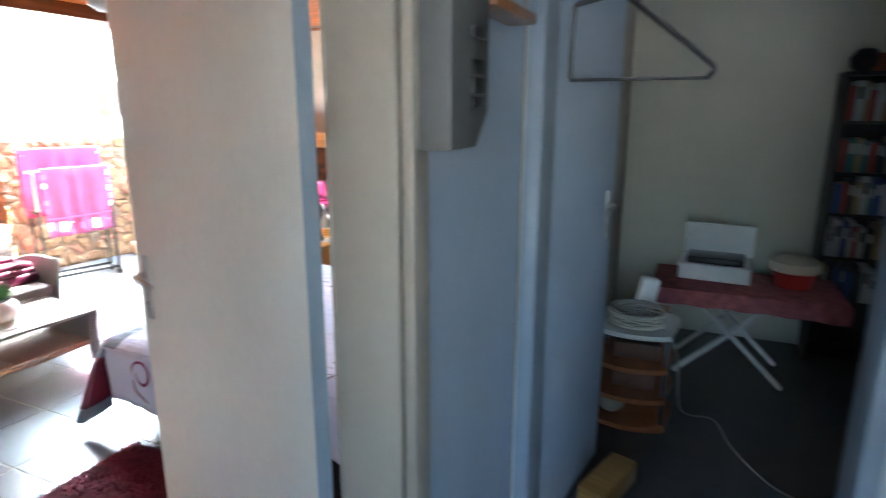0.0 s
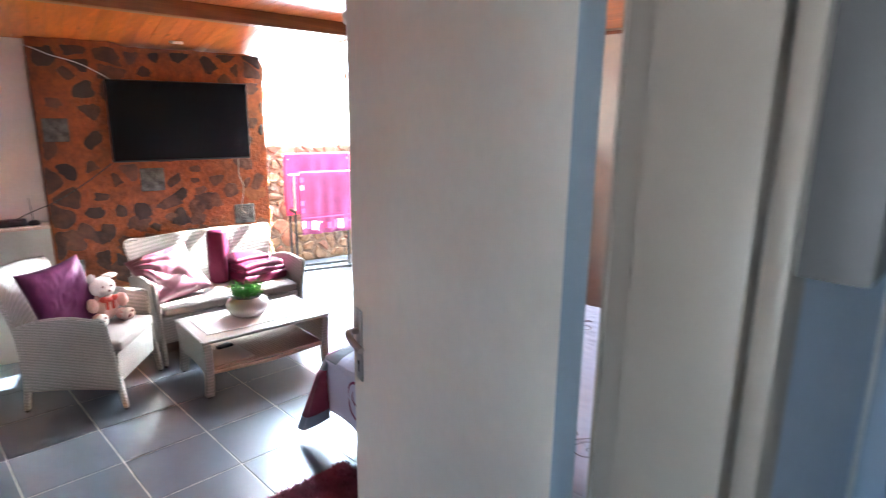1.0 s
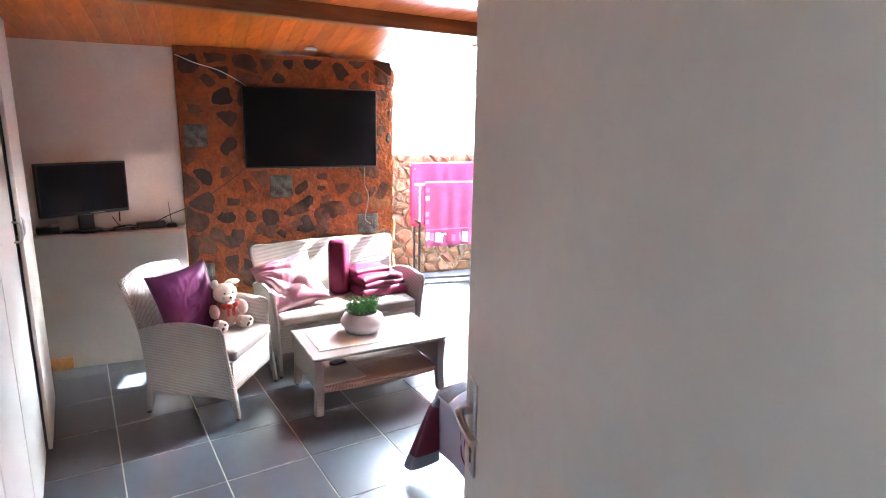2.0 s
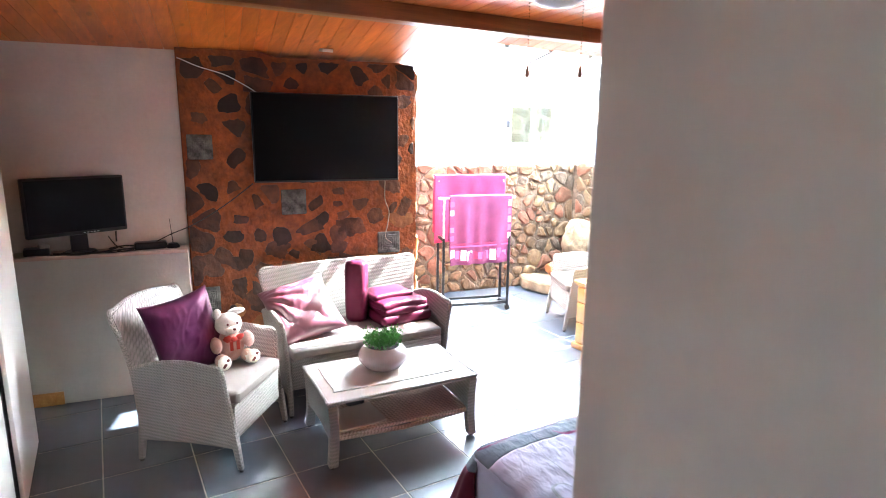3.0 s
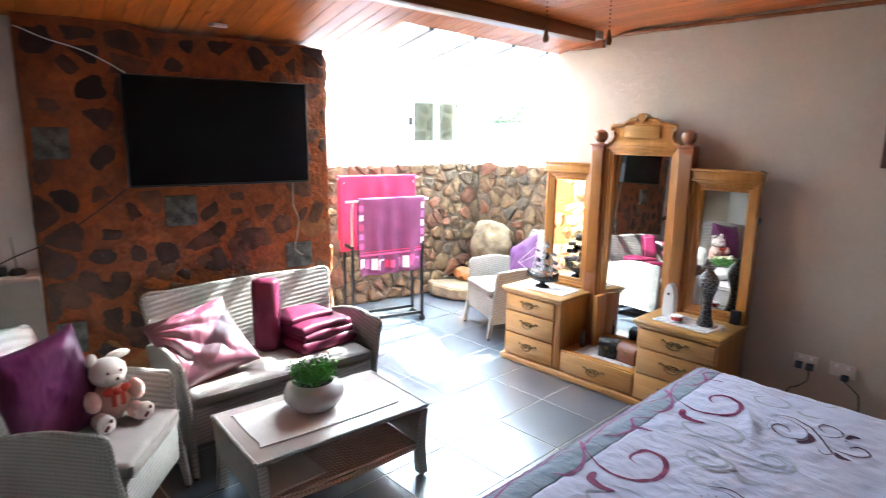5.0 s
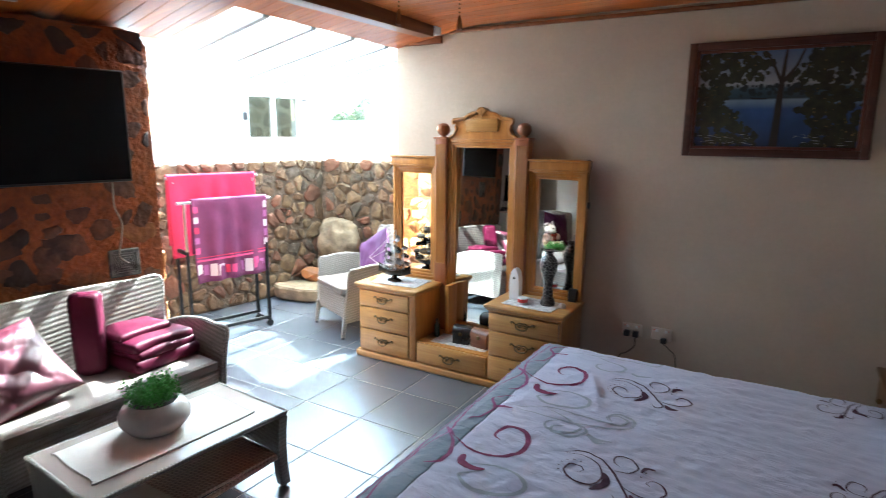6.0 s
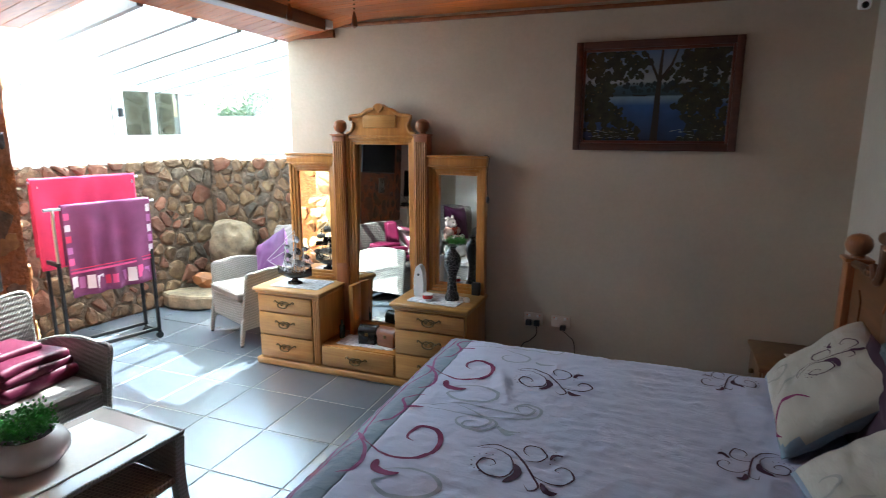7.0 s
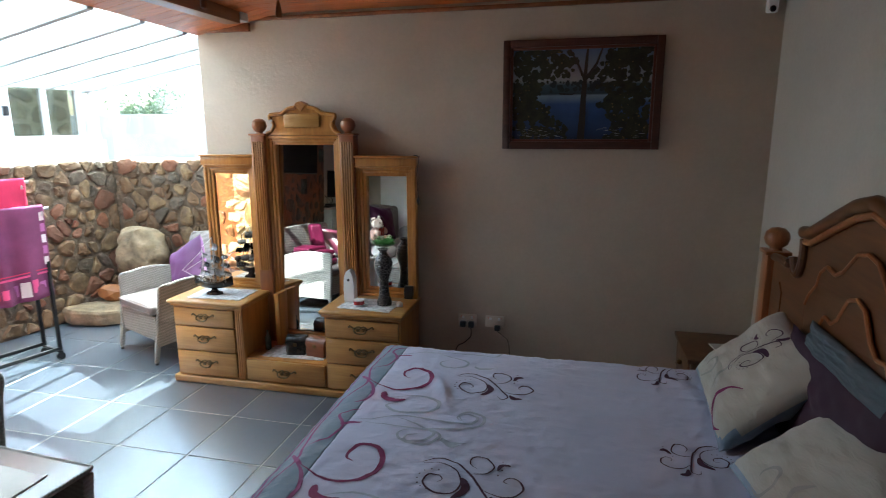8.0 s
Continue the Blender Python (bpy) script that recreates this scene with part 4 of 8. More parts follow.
STEPS = (([(0, 1.35), (0.07, 1.335), (0.16, 1.255), (0.22, 1.228), (0.3, 1.24), (0.35, 1.205), (0.37, 1.15), (0.43, 1.1), (0.46, 1.05), (0.465, 0.95)], 0.46, 0.014),
         ([(0, 1.2), (0.06, 1.18), (0.12, 1.095), (0.17, 1.062), (0.23, 1.07), (0.28, 1.0), (0.3, 0.93)], 0.3, 0.028))
for table, half, proud in STEPS:
    yy = [YC + half * (i / 40 - 1) for i in range(81)]
    bm = fresh()
    prism(bm, [(y, along(table, abs(y - YC))) for y in yy] + [(yy[-1], 0.42), (yy[0], 0.42)], HBX - proud, HBX - proud + 0.0135, "yz", 0.003)
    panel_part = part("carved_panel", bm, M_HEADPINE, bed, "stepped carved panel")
    bm = fresh()
    tube(bm, [Vector((HBX - proud + 0.002, y, along(table, abs(y - YC)) + 0.002)) for y in yy], 0.0085, 8)
    part("carved_edge", bm, M_REDPINE, panel_part)
for s in (1, -1):
    bm = fresh()
    y = YC + s * (HB + 0.04)
    bx(bm, (HBX - 0.03, y - 0.045, 0.0), (HBX + 0.06, y + 0.045, 1.15), 0.005)
    bx(bm, (HBX - 0.042, y - 0.057, 1.15), (HBX + 0.072, y + 0.057, 1.168), 0.005)
    post = part("post", bm, M_REDPINE, bed, "reddish pine bed post")
    bm = fresh()
    lathe(bm, [(0.03, 0), (0.028, 0.012), (0.048, 0.03), (0.057, 0.058), (0.05, 0.088), (0.03, 0.106), (0.0, 0.112)], (HBX + 0.015, y, 1.168), 24)
    part("ball_finial", bm, M_REDPINE, post)
    bm = fresh()
    pts = [(0, 0), (0.1, 0), (0.1, 0.26), (0.06, 0.3), (0.0, 0.27)]
    prism(bm, [(y - s * (0.1 + a), 0.75 + b) for a, b in pts], HBX - 0.006, HBX, "yz")
    part("side_panel", bm, M_HEADPINE, bed)

# cover: top sheet, blue band at the foot, hanging sides
cover = thing("bed_cover", pose(0, 0, 0), "crumpled lavender-white bed cover printed with plum scrolls and a slate band", "bedspread")
def cloth(x0, x1, y0, y1, nx, ny, fn, mat, name, lift=0.0):
    bm = fresh()
    g = [[bm.verts.new(fn(x0 + (x1 - x0) * i / nx, y0 + (y1 - y0) * j / ny, lift)) for j in range(ny + 1)] for i in range(nx + 1)]
    for i in range(nx):
        for j in range(ny):
            bm.faces.new((g[i][j], g[i + 1][j], g[i + 1][j + 1], g[i][j + 1]))
    ob = part(name, bm, mat, cover, smooth=80)
    so = ob.modifiers.new("thickness", "SOLIDIFY")
    so.thickness, so.offset = 0.008, (-1 if sum(p.normal.z for p in ob.data.polygons) > 0 else 1)
    return ob
def on_top(x, y, lift):
    # the corner at the foot is rounded off
    u, v = (BX0 + 0.085 - x) / 0.085, (BY0 + 0.085 - y) / 0.085
    if u > 0 and v > 0:
        k = max(u, v) / math.hypot(u, v)
        h = quilt_z(x, y)
        return (BX0 + 0.085 - 0.085 * u * k, BY0 + 0.085 - 0.085 * v * k, h + lift)
    return (x, y, quilt_z(x, y) + lift)
EDGE_X = BX0 + 0.16
cloth(EDGE_X, BX1 - 0.03, BY0, BY1, 170, 170, on_top, M_QUILT, "top_cloth")
cloth(BX0, EDGE_X, BY0, BY1, 18, 170, on_top, M_BAND, "foot_band")
# hanging cloths with soft folds
def hang_foot(y, z, lift):
    k = (quilt_z(BX0, y) - z) / 0.35
    return (BX0 - 0.012 * k - 0.02 * k * math.sin(y * 17 + 1.2 * math.sin(y * 5)) , y, z)
def hang_side(ysign):
    y0 = BY0 if ysign < 0 else BY1
    def f(x, z, lift):
        k = (quilt_z(x, y0) - z) / 0.35
        return (x, y0 + ysign * (0.012 * k + 0.025 * k * math.sin(x * 15 + 1.4 * math.sin(x * 6))), z)
    return f
def hung(fn, a0, a1, z0, z1, na, nz, mat, name, top):
    bm = fresh()
    g = []
    for i in range(na + 1):
        a = a0 + (a1 - a0) * i / na
        zt = top(a) if z1 is None else z1
        g.append([bm.verts.new(fn(a, z0 + (zt - z0) * j / nz, 0)) for j in range(nz + 1)])
    for i in range(na):
        for j in range(nz):
            bm.faces.new((g[i][j], g[i + 1][j], g[i + 1][j + 1], g[i][j + 1]))
    ob = part(name, bm, mat, cover, smooth=80)
    so = ob.modifiers.new("thickness", "SOLIDIFY")
    so.thickness, so.offset = 0.006, 0
    return ob
hung(hang_foot, BY0 + 0.07, BY1, 0.46, None, 90, 5, M_BAND, "foot_drop", lambda y: quilt_z(BX0, y))
hung(hang_foot, BY0 + 0.07, BY1, 0.2, 0.46, 90, 6, M_MAROON, "foot_hem", None)
for s, y0 in ((-1, BY0), (1, BY1)):
    hung(hang_side(s), BX0 + (0.07 if s < 0 else 0), BX1 - 0.03, 0.2, None, 90, 8, M_QUILT, "side_drop", lambda x, y0=y0: quilt_z(x, y0))
# rounded corner at the foot, hanging lower in a soft cone
def corner_cloth(name, v0, v1, mat, label=""):
    bm = fresh()
    cols = []
    for i in range(25):
        u = i / 24
        phi = radians(180 + 90 * u)
        low = 0.34 + 0.1 * math.sin(math.pi * u)
        col = []
        for j in range(9):
            v = v0 + (v1 - v0) * j / 8
            r = 0.084 + 0.016 * min(1.0, v * 5) + (0.15 * v * math.sin(math.pi * u) ** 0.7) + 0.016 * v * math.sin(u * 17)
            col.append(bm.verts.new((BX0 + 0.085 + r * math.cos(phi), BY0 + 0.085 + r * math.sin(phi), 0.504 - low * v)))
        cols.append(col)
    for a, b in zip(cols, cols[1:]):
        for j in range(8):
            bm.faces.new((a[j], b[j], b[j + 1], a[j + 1]))
    ob = part(name, bm, mat, cover, label, smooth=80)
    so = ob.modifiers.new("thickness", "SOLIDIFY")
    so.thickness, so.offset = 0.006, 0
corner_cloth("corner_band", 0.0, 0.14, M_BAND)
corner_cloth("corner_hem", 0.14, 0.82, M_MAROON, "maroon hem hanging at the corner")
corner_cloth("corner_border", 0.82, 1.0, M_BAND)


# printed scrolls, laid on the cloth as thin ribbons
def spiral(cx, cy, r0, r1, a0, a1, n=40):
    return [(cx + (r0 + (r1 - r0) * i / n) * math.cos(a0 + (a1 - a0) * i / n), cy + (r0 + (r1 - r0) * i / n) * math.sin(a0 + (a1 - a0) * i / n)) for i in range(n + 1)]
def ribbon(bm, line, width, at, taper=True):
    """A flat band along a line of (x, y), laid by at(x, y)."""
    n = len(line)
    prev = None
    for i, (x, y) in enumerate(line):
        xa, ya = line[max(i - 1, 0)]
        xb, yb = line[min(i + 1, n - 1)]
        dx, dy = xb - xa, yb - ya
        l = math.hypot(dx, dy) or 1
        k = width / 2 * (math.sin(math.pi * min(1, max(0.03, (i + 0.6) / n))) ** 0.7 if taper else 1)
        m = 4 if width > 0.015 else 2
        row = [bm.verts.new(at(x + (2 * c / m - 1) * dy / l * k, y - (2 * c / m - 1) * dx / l * k)) for c in range(m + 1)]
        if prev:
            for c in range(m):
                bm.faces.new((prev[c], prev[c + 1], row[c + 1], row[c]))
        prev = row
def dots(bm, pts, r, at):
    for x, y in pts:
        vs = [bm.verts.new(at(x + r * math.cos(k * 1.047), y + r * math.sin(k * 1.047))) for k in range(6)]
        bm.faces.new(vs)
def on_cover(x, y):
    """On the woven surface itself, between the points of the cloth's grid."""
    x0, x1, n = (BX0, EDGE_X, 18) if x < EDGE_X else (EDGE_X, BX1 - 0.03, 170)
    dx, dy = (x1 - x0) / n, (BY1 - BY0) / 170
    i, j = math.floor((x - x0) / dx), math.floor((y - BY0) / dy)
    u, v = (x - x0) / dx - i, (y - BY0) / dy - j
    xa, ya = x0 + i * dx, BY0 + j * dy
    low = quilt_z(xa, ya) * (1 - u) + quilt_z(xa + dx, ya) * u
    high = quilt_z(xa, ya + dy) * (1 - u) + quilt_z(xa + dx, ya + dy) * u
    return (x, y, low * (1 - v) + high * v + 0.0018)
def placed(cx, cy, turn, size, flip=1):
    c, s = math.cos(turn), math.sin(turn)
    return lambda pts: [(cx + size * (c * px * flip - s * py), cy + size * (s * px * flip + c * py)) for px, py in pts]
def curve(pts, n=14):
    return [(p.x, p.y) for p in smooth_line([(a, b, 0) for a, b in pts], n)]
def sprig(bm, f, at=on_cover, k=1.0):
    """A spray of thin curls, small leaves and dots."""
    w = 0.0075 * k
    ribbon(bm, f(curve([(-0.95, 0.58), (-0.7, 0.72), (-0.4, 0.66), (-0.07, 0.28), (0.17, -0.33), (0.27, -0.7), (0.1, -0.84), (0.0, -0.62)])), w * 1.15, at)
    ribbon(bm, f(curve([(-0.9, 0.57), (-0.55, 0.53), (-0.27, 0.28), (-0.19, -0.11), (-0.37, -0.4), (-0.73, -0.4), (-0.92, -0.09), (-0.81, 0.17), (-0.61, 0.14), (-0.55, -0.02), (-0.68, -0.1)])), w, at)
    ribbon(bm, f(curve([(0.0, 0.14), (0.3, 0.13), (0.5, 0.39), (0.32, 0.74), (0.1, 0.72), (0.03, 0.5), (0.15, 0.3)])), w, at)
    ribbon(bm, f(curve([(0.15, -0.3), (0.4, -0.52), (0.73, -0.58), (0.96, -0.39), (0.93, -0.11), (0.77, 0.0), (0.63, -0.09), (0.7, -0.22)])), w, at)
    ribbon(bm, f(curve([(-0.16, 0.05), (-0.12, -0.3), (-0.4, -0.58)])), 0.03 * k, at)
    ribbon(bm, f(curve([(0.55, 0.22), (0.66, 0.42), (0.83, 0.4)])), 0.02 * k, at)
    ribbon(bm, f(curve([(0.33, -0.58), (0.42, -0.84), (0.62, -0.84)])), 0.026 * k, at)
    dots(bm, f([(-0.7 + 0.34 * math.cos(a), 0.0 + 0.34 * math.sin(a)) for a in [1.3 + i * 0.42 for i in range(8)]]), 0.0035 * k, at)
    dots(bm, f([(0.28 + 0.42 * math.cos(a), 0.5 + 0.5 * math.sin(a)) for a in [-0.9 + i * 0.35 for i in range(4)]]), 0.0035 * k, at)
M_PINK = surface("pink_print", (0.27, 0.07, 0.19), 0.85, grain=300, blotch=9, vary=0.1)
for cy in (3.2, 2.47):
    f = placed(-2.45, cy, 0, 1)
    bm = fresh()
    ribbon(bm, f(curve([(-0.204, -0.02), (-0.122, -0.067), (-0.043, -0.086), (0.022, -0.061), (0.066, -0.011), (0.076, 0.058), (0.05, 0.129), (0.008, 0.161), (-0.048, 0.155), (-0.072, 0.108), (-0.062, 0.065), (-0.027, 0.045)])), 0.022, on_cover)
    ribbon(bm, f(curve([(-0.107, -0.124), (-0.085, -0.17), (-0.03, -0.192), (0.016, -0.178)])), 0.034, on_cover)
    ribbon(bm, f(curve([(-0.1, -0.118), (-0.095, -0.14), (-0.08, -0.158)], 8)), 0.024, on_cover)
    part("plum_scroll", bm, M_PRINT, cover, smooth=80)
    bm = fresh()
    ribbon(bm, f(curve([(-0.204, -0.02), (-0.236, 0.007), (-0.282, 0.06)])), 0.017, on_cover)
    ribbon(bm, f(curve([(-0.24, 0.0), (-0.185, -0.06), (-0.15, -0.15), (-0.16, -0.22), (-0.2, -0.25)])), 0.017, on_cover)
    ribbon(bm, f(curve([(-0.14, 0.43), (-0.2, 0.4), (-0.216, 0.354), (-0.17, 0.277), (-0.187, 0.179), (-0.262, 0.111)])), 0.013, on_cover)
    ribbon(bm, f(curve([(-0.185, 0.288), (-0.145, 0.31), (-0.1, 0.321)])), 0.018, on_cover)
    part("pink_scroll", bm, M_PINK, cover, smooth=80)
bm = fresh()
ribbon(bm, curve([(-2.69, 3.7), (-2.7, 3.55), (-2.715, 3.35), (-2.67, 3.16), (-2.72, 3.0), (-2.735, 2.8), (-2.715, 2.6), (-2.69, 2.48), (-2.725, 2.35), (-2.735, 2.2), (-2.74, 2.1), (-2.7, 1.95), (-2.72, 1.88)], 10), 0.011, on_cover, False)
part("pink_vine", bm, M_PINK, cover, smooth=80)
bm = fresh()
ribbon(bm, [(BX0 + 0.013, BY0 + 0.02 + 1.84 * i / 90) for i in range(91)], 0.012, on_cover, False)
part("pink_piping", bm, M_PINK, cover, smooth=80)
hung_near = hang_side(-1)
for cx in (-2.42, -1.7, -1.05):
    bm = fresh()
    def on_side(x, z):
        p = hung_near(x, z, 0)
        return (p[0], p[1] - 0.006, p[2])
    ribbon(bm, spiral(cx, 0.4, 0.075, 0.06, 3.6, -1.2, 30) + spiral(cx, 0.4, 0.06, 0.03, -1.2, -3.6, 16)[1:], 0.02, on_side)
    ribbon(bm, curve([(cx - 0.07, 0.36), (cx - 0.05, 0.29), (cx + 0.06, 0.25)], 8), 0.018, on_side)
    part("side_scroll", bm, M_PRINT, cover, smooth=80)
for cx, cy, turn, size, fl in ((-2.07, 3.26, 14, 0.18, 1), (-2.04, 2.5, 14, 0.18, 1), (-1.285, 3.56, 8, 0.13, -1), (-1.265, 2.81, 8, 0.13, -1), (-1.25, 2.06, 8, 0.13, -1)):
    bm = fresh()
    sprig(bm, placed(cx, cy, radians(turn), size, fl), k=0.75 if size < 0.15 else 1.0)
    part("dark_scroll", bm, M_INK, cover, smooth=80)
for oy in (0.0, -0.73):
    f = placed(0, oy, 0, 1)
    bm = fresh()
    ribbon(bm, f(curve([(-2.62, 3.53), (-2.415, 3.6), (-2.24, 3.6), (-2.12, 3.6), (-2.09, 3.66), (-2.14, 3.69), (-2.175, 3.65), (-2.15, 3.62)])), 0.013, on_cover)
    ribbon(bm, f(curve([(-2.42, 3.59), (-2.33, 3.55), (-2.24, 3.5), (-2.27, 3.43), (-2.35, 3.42), (-2.38, 3.47), (-2.34, 3.51)])), 0.014, on_cover)
    ribbon(bm, f(curve([(-2.2, 3.47), (-2.17, 3.44), (-2.1, 3.45)])), 0.022, on_cover)
    part("grey_scroll", bm, M_GREYPRINT, cover, smooth=80)
    bm = fresh()
    ribbon(bm, f(curve([(-2.54, 2.8), (-2.37, 2.79), (-2.2, 2.81), (-2.08, 2.86), (-2.065, 2.94), (-2.13, 2.98), (-2.17, 2.94), (-2.14, 2.88)])), 0.014, on_cover)
    ribbon(bm, f(curve([(-2.5, 3.03), (-2.38, 3.07), (-2.28, 3.02), (-2.3, 2.94), (-2.42, 2.9), (-2.5, 2.95), (-2.44, 3.0)])), 0.018, on_cover)
    ribbon(bm, f(curve([(-2.36, 2.79), (-2.27, 2.79), (-2.21, 2.75), (-2.25, 2.68), (-2.33, 2.68), (-2.34, 2.73), (-2.29, 2.75)])), 0.014, on_cover)
    ribbon(bm, f(curve([(-2.2, 2.72), (-2.15, 2.69), (-2.12, 2.7)])), 0.02, on_cover)
    part("grey_scroll", bm, M_GREYPRINT, cover, smooth=80)


def bed_pillow(cx, cy, cz, rx, ry, rz, w, h, t, mat, label, seed, scroll="dark"):
    m = pose(cx, cy, cz, 0, ry, 0) @ pose(0, 0, 0, rx, 0, rz)
    root = thing("pillow", m, label, "pillow", "bed pillows")
    body = part("case", pillow_mesh(w, h, t, 44, 0.014, seed, 0.06), mat, root, smooth=70)
    if scroll:
        # slate-blue underside, showing as a border along the lower edge
        body.data.materials.append(M_BAND)
        for p in body.data.polygons:
            if p.center.z < -0.001 or p.center.y > 0.44 * h or p.center.x < -0.47 * w:
                p.material_index = 1
    if scroll:
        def at(x, y):
            u, v = 2 * x / w, 2 * y / h
            body_z = (max(0.0, (1 - u ** 4) * (1 - v ** 4))) ** 0.55
            q = Vector((u * 2.2 + seed, v * 2.2 - seed, 1.7))
            fold = noise.noise(q) + 0.6 * noise.noise(q * 2.7) + 0.8 * math.sin(6 * math.atan2(v, u) + 3 * noise.noise(q)) * (u * u + v * v) * 0.5
            return (x * (1 - 0.06 * (1 - v * v) * abs(u)), y * (1 - 0.06 * (1 - u * u) * abs(v)), t / 2 * body_z + 0.014 * fold * body_z + 0.0022)
        bm = fresh()
        if scroll != "grey":
            sprig(bm, placed(0.0, -0.07, radians(-42), 0.13, 1), at, 0.8)
            part("dark_scroll", bm, M_INK, root, smooth=80)
        bm = fresh()
        ribbon(bm, spiral(-0.25, 0.14, 0.085, 0.1, 2.3, -1.2, 60), 0.019, at)
        part("plum_scroll", bm, M_PRINT, root, smooth=80)
        bm = fresh()
        ribbon(bm, placed(0, 0, 0, 1)(spiral(0.12, 0.14, 0.07, 0.03, 1.0, 7.0)), 0.014, at)
        ribbon(bm, curve([(-0.05, 0.17), (0.0, 0.1), (-0.02, 0.04)]), 0.016, at)
        part("grey_scroll", bm, M_CASEPRINT, root, smooth=80)
    return root
M_CASEPRINT = surface("pale_grey_case_print", (0.33, 0.31, 0.28), 0.85, grain=300, blotch=9, vary=0.08, bump=0.1)
M_CASE = creased("ivory_cotton", (0.4, 0.355, 0.3), 0.7)
bed_pillow(-0.97, 3.21, 0.745, 0, -43, 86, 0.71, 0.49, 0.18, M_CASE, "ivory pillow with a dark plum scroll print, propped up", 3.0)
bed_pillow(-0.95, 2.41, 0.715, 0, -35, 95, 0.76, 0.44, 0.17, M_CASE, "ivory pillow with a dark plum scroll print, lying near the headboard", 6.0, "grey")
bed_pillow(-0.872, 2.82, 0.765, 0, -82, 91, 0.84, 0.42, 0.08, surface("dark_plum_cotton", (0.035, 0.008, 0.024), 0.85, grain=200, blotch=4, vary=0.1), "dark plum pillow behind the printed ones", 8.0, "")
bed_pillow(-0.85, 2.76, 0.99, 0, -80, 90, 0.62, 0.1, 0.06, surface("dark_slate_cotton", (0.1, 0.12, 0.135), 0.85, grain=200, blotch=4, vary=0.1), "slate grey pillow leaning against the headboard", 9.0, "")

# bedside cabinet in the corner
# brown pine with the corner's dimness put into its colour
M_CAB = wood("shaded_brown_pine", (0.13, 0.055, 0.017), (0.075, 0.029, 0.01), 0.5, axis=2, rings=14)
cab = thing("bedside_cabinet", pose(-0.87, 4.2, 0), "small pine bedside cabinet between bed and wall", "bedside cabinet")
bm = fresh()
bx(bm, (-0.2, -0.19, 0.0), (0.19, 0.26, 0.455), 0.006)
part("body", bm, M_CAB, cab)
bm = fresh()
bx(bm, (-0.225, -0.21, 0.455), (0.205, 0.28, 0.48), 0.006)
part("top", bm, M_CAB, cab)
bm = fresh()
bx(bm, (-0.212, -0.16, 0.28), (-0.2, 0.23, 0.45), 0.004)
drawer = part("drawer", bm, M_CAB, cab)
bm = fresh()
ball(bm, (-0.225, 0.03, 0.37), 0.016)
part("knob", bm, M_BRASS, drawer)
bm = fresh()
bx(bm, (-0.08, -0.12, 0), (0.12, 0.1, 0.006), 0.002)
single("cabinet_mat", bm, M_CASE, "ivory cloth mat on the bedside cabinet", "cloth mat", at=pose(-0.84, 4.18, 0.481, 0, 0, 8))

# shaggy rug beside the bed
bm = fresh()
rnd = random.Random(9)
bx(bm, (-2.47, 1.28, 0.004), (-1.35, 1.8, 0.02), 0.008)
for _ in range(5200):
    x, y = rnd.uniform(-2.475, -1.345), rnd.uniform(1.275, 1.805)
    c = Vector((x, y, 0.015))
    d = Vector((rnd.uniform(-0.012, 0.012), rnd.uniform(-0.012, 0.012), rnd.uniform(0.012, 0.026)))
    sdw = Vector((rnd.uniform(-1, 1), rnd.uniform(-1, 1), 0)).normalized() * 0.003
    bm.faces.new([bm.verts.new(c - sdw), bm.verts.new(c + sdw), bm.verts.new(c + d)])
single("rug", bm, surface("maroon_pile", (0.16, 0.012, 0.04), 0.95, grain=200, blotch=8, vary=0.25, bump=0.6), "shaggy maroon rug on the tiles beside the bed", "rug", smooth=0)

# ---- dresser with three mirrors ----
FY, DB = 4.05, 4.465      # front and back of the dresser
dresser = thing("dressing_table", pose(-3.6, FY, 0), "golden pine dressing table with three mirrors and brass drawer pulls", "dresser")
OX, OY = 3.6, -FY


def dpart(name, bm, mat, parent=None, label="", smooth=35):
    """A part given in room coordinates, moved to the dresser's own."""
    bmesh.ops.translate(bm, verts=bm.verts, vec=(OX, OY, 0))
    return part(name, bm, mat, parent or dresser, label, smooth=smooth)


def pull(x, z, parent):
    """Swan-neck brass pull under an openwork scroll."""
    bm = fresh()
    for w in (1, -1):
        tube(bm, smooth_line([(x + w * a, FY - 0.022, z + c) for a, c in ((0.0, 0.004), (0.014, 0.013), (0.03, 0.008), (0.044, -0.002), (0.06, 0.004), (0.074, 0.014), (0.084, 0.008), (0.08, 0.001))], 4), 0.0052, 6)
        tube(bm, smooth_line([(x + w * a, FY - 0.022, z + c) for a, c in ((0.006, -0.006), (0.018, -0.002), (0.028, -0.01), (0.022, -0.018), (0.012, -0.014))], 4), 0.0046, 6)
        ball(bm, (x + w * 0.036, FY - 0.024, z), 0.008, 1, 0.6, 1, 1)
    ball(bm, (x, FY - 0.024, z + 0.008), 0.009, 1.2, 0.5, 0.9, 1)
    tube(bm, smooth_line([(x - 0.042, FY - 0.022, z), (x - 0.041, FY - 0.04, z - 0.006), (x - 0.032, FY - 0.044, z - 0.022), (x, FY - 0.045, z - 0.029), (x + 0.032, FY - 0.044, z - 0.022), (x + 0.041, FY - 0.04, z - 0.006), (x + 0.042, FY - 0.022, z)], 5), 0.005, 8)
    return dpart("pull", bm, M_BRASS, parent, "dark brass swan-neck pull")


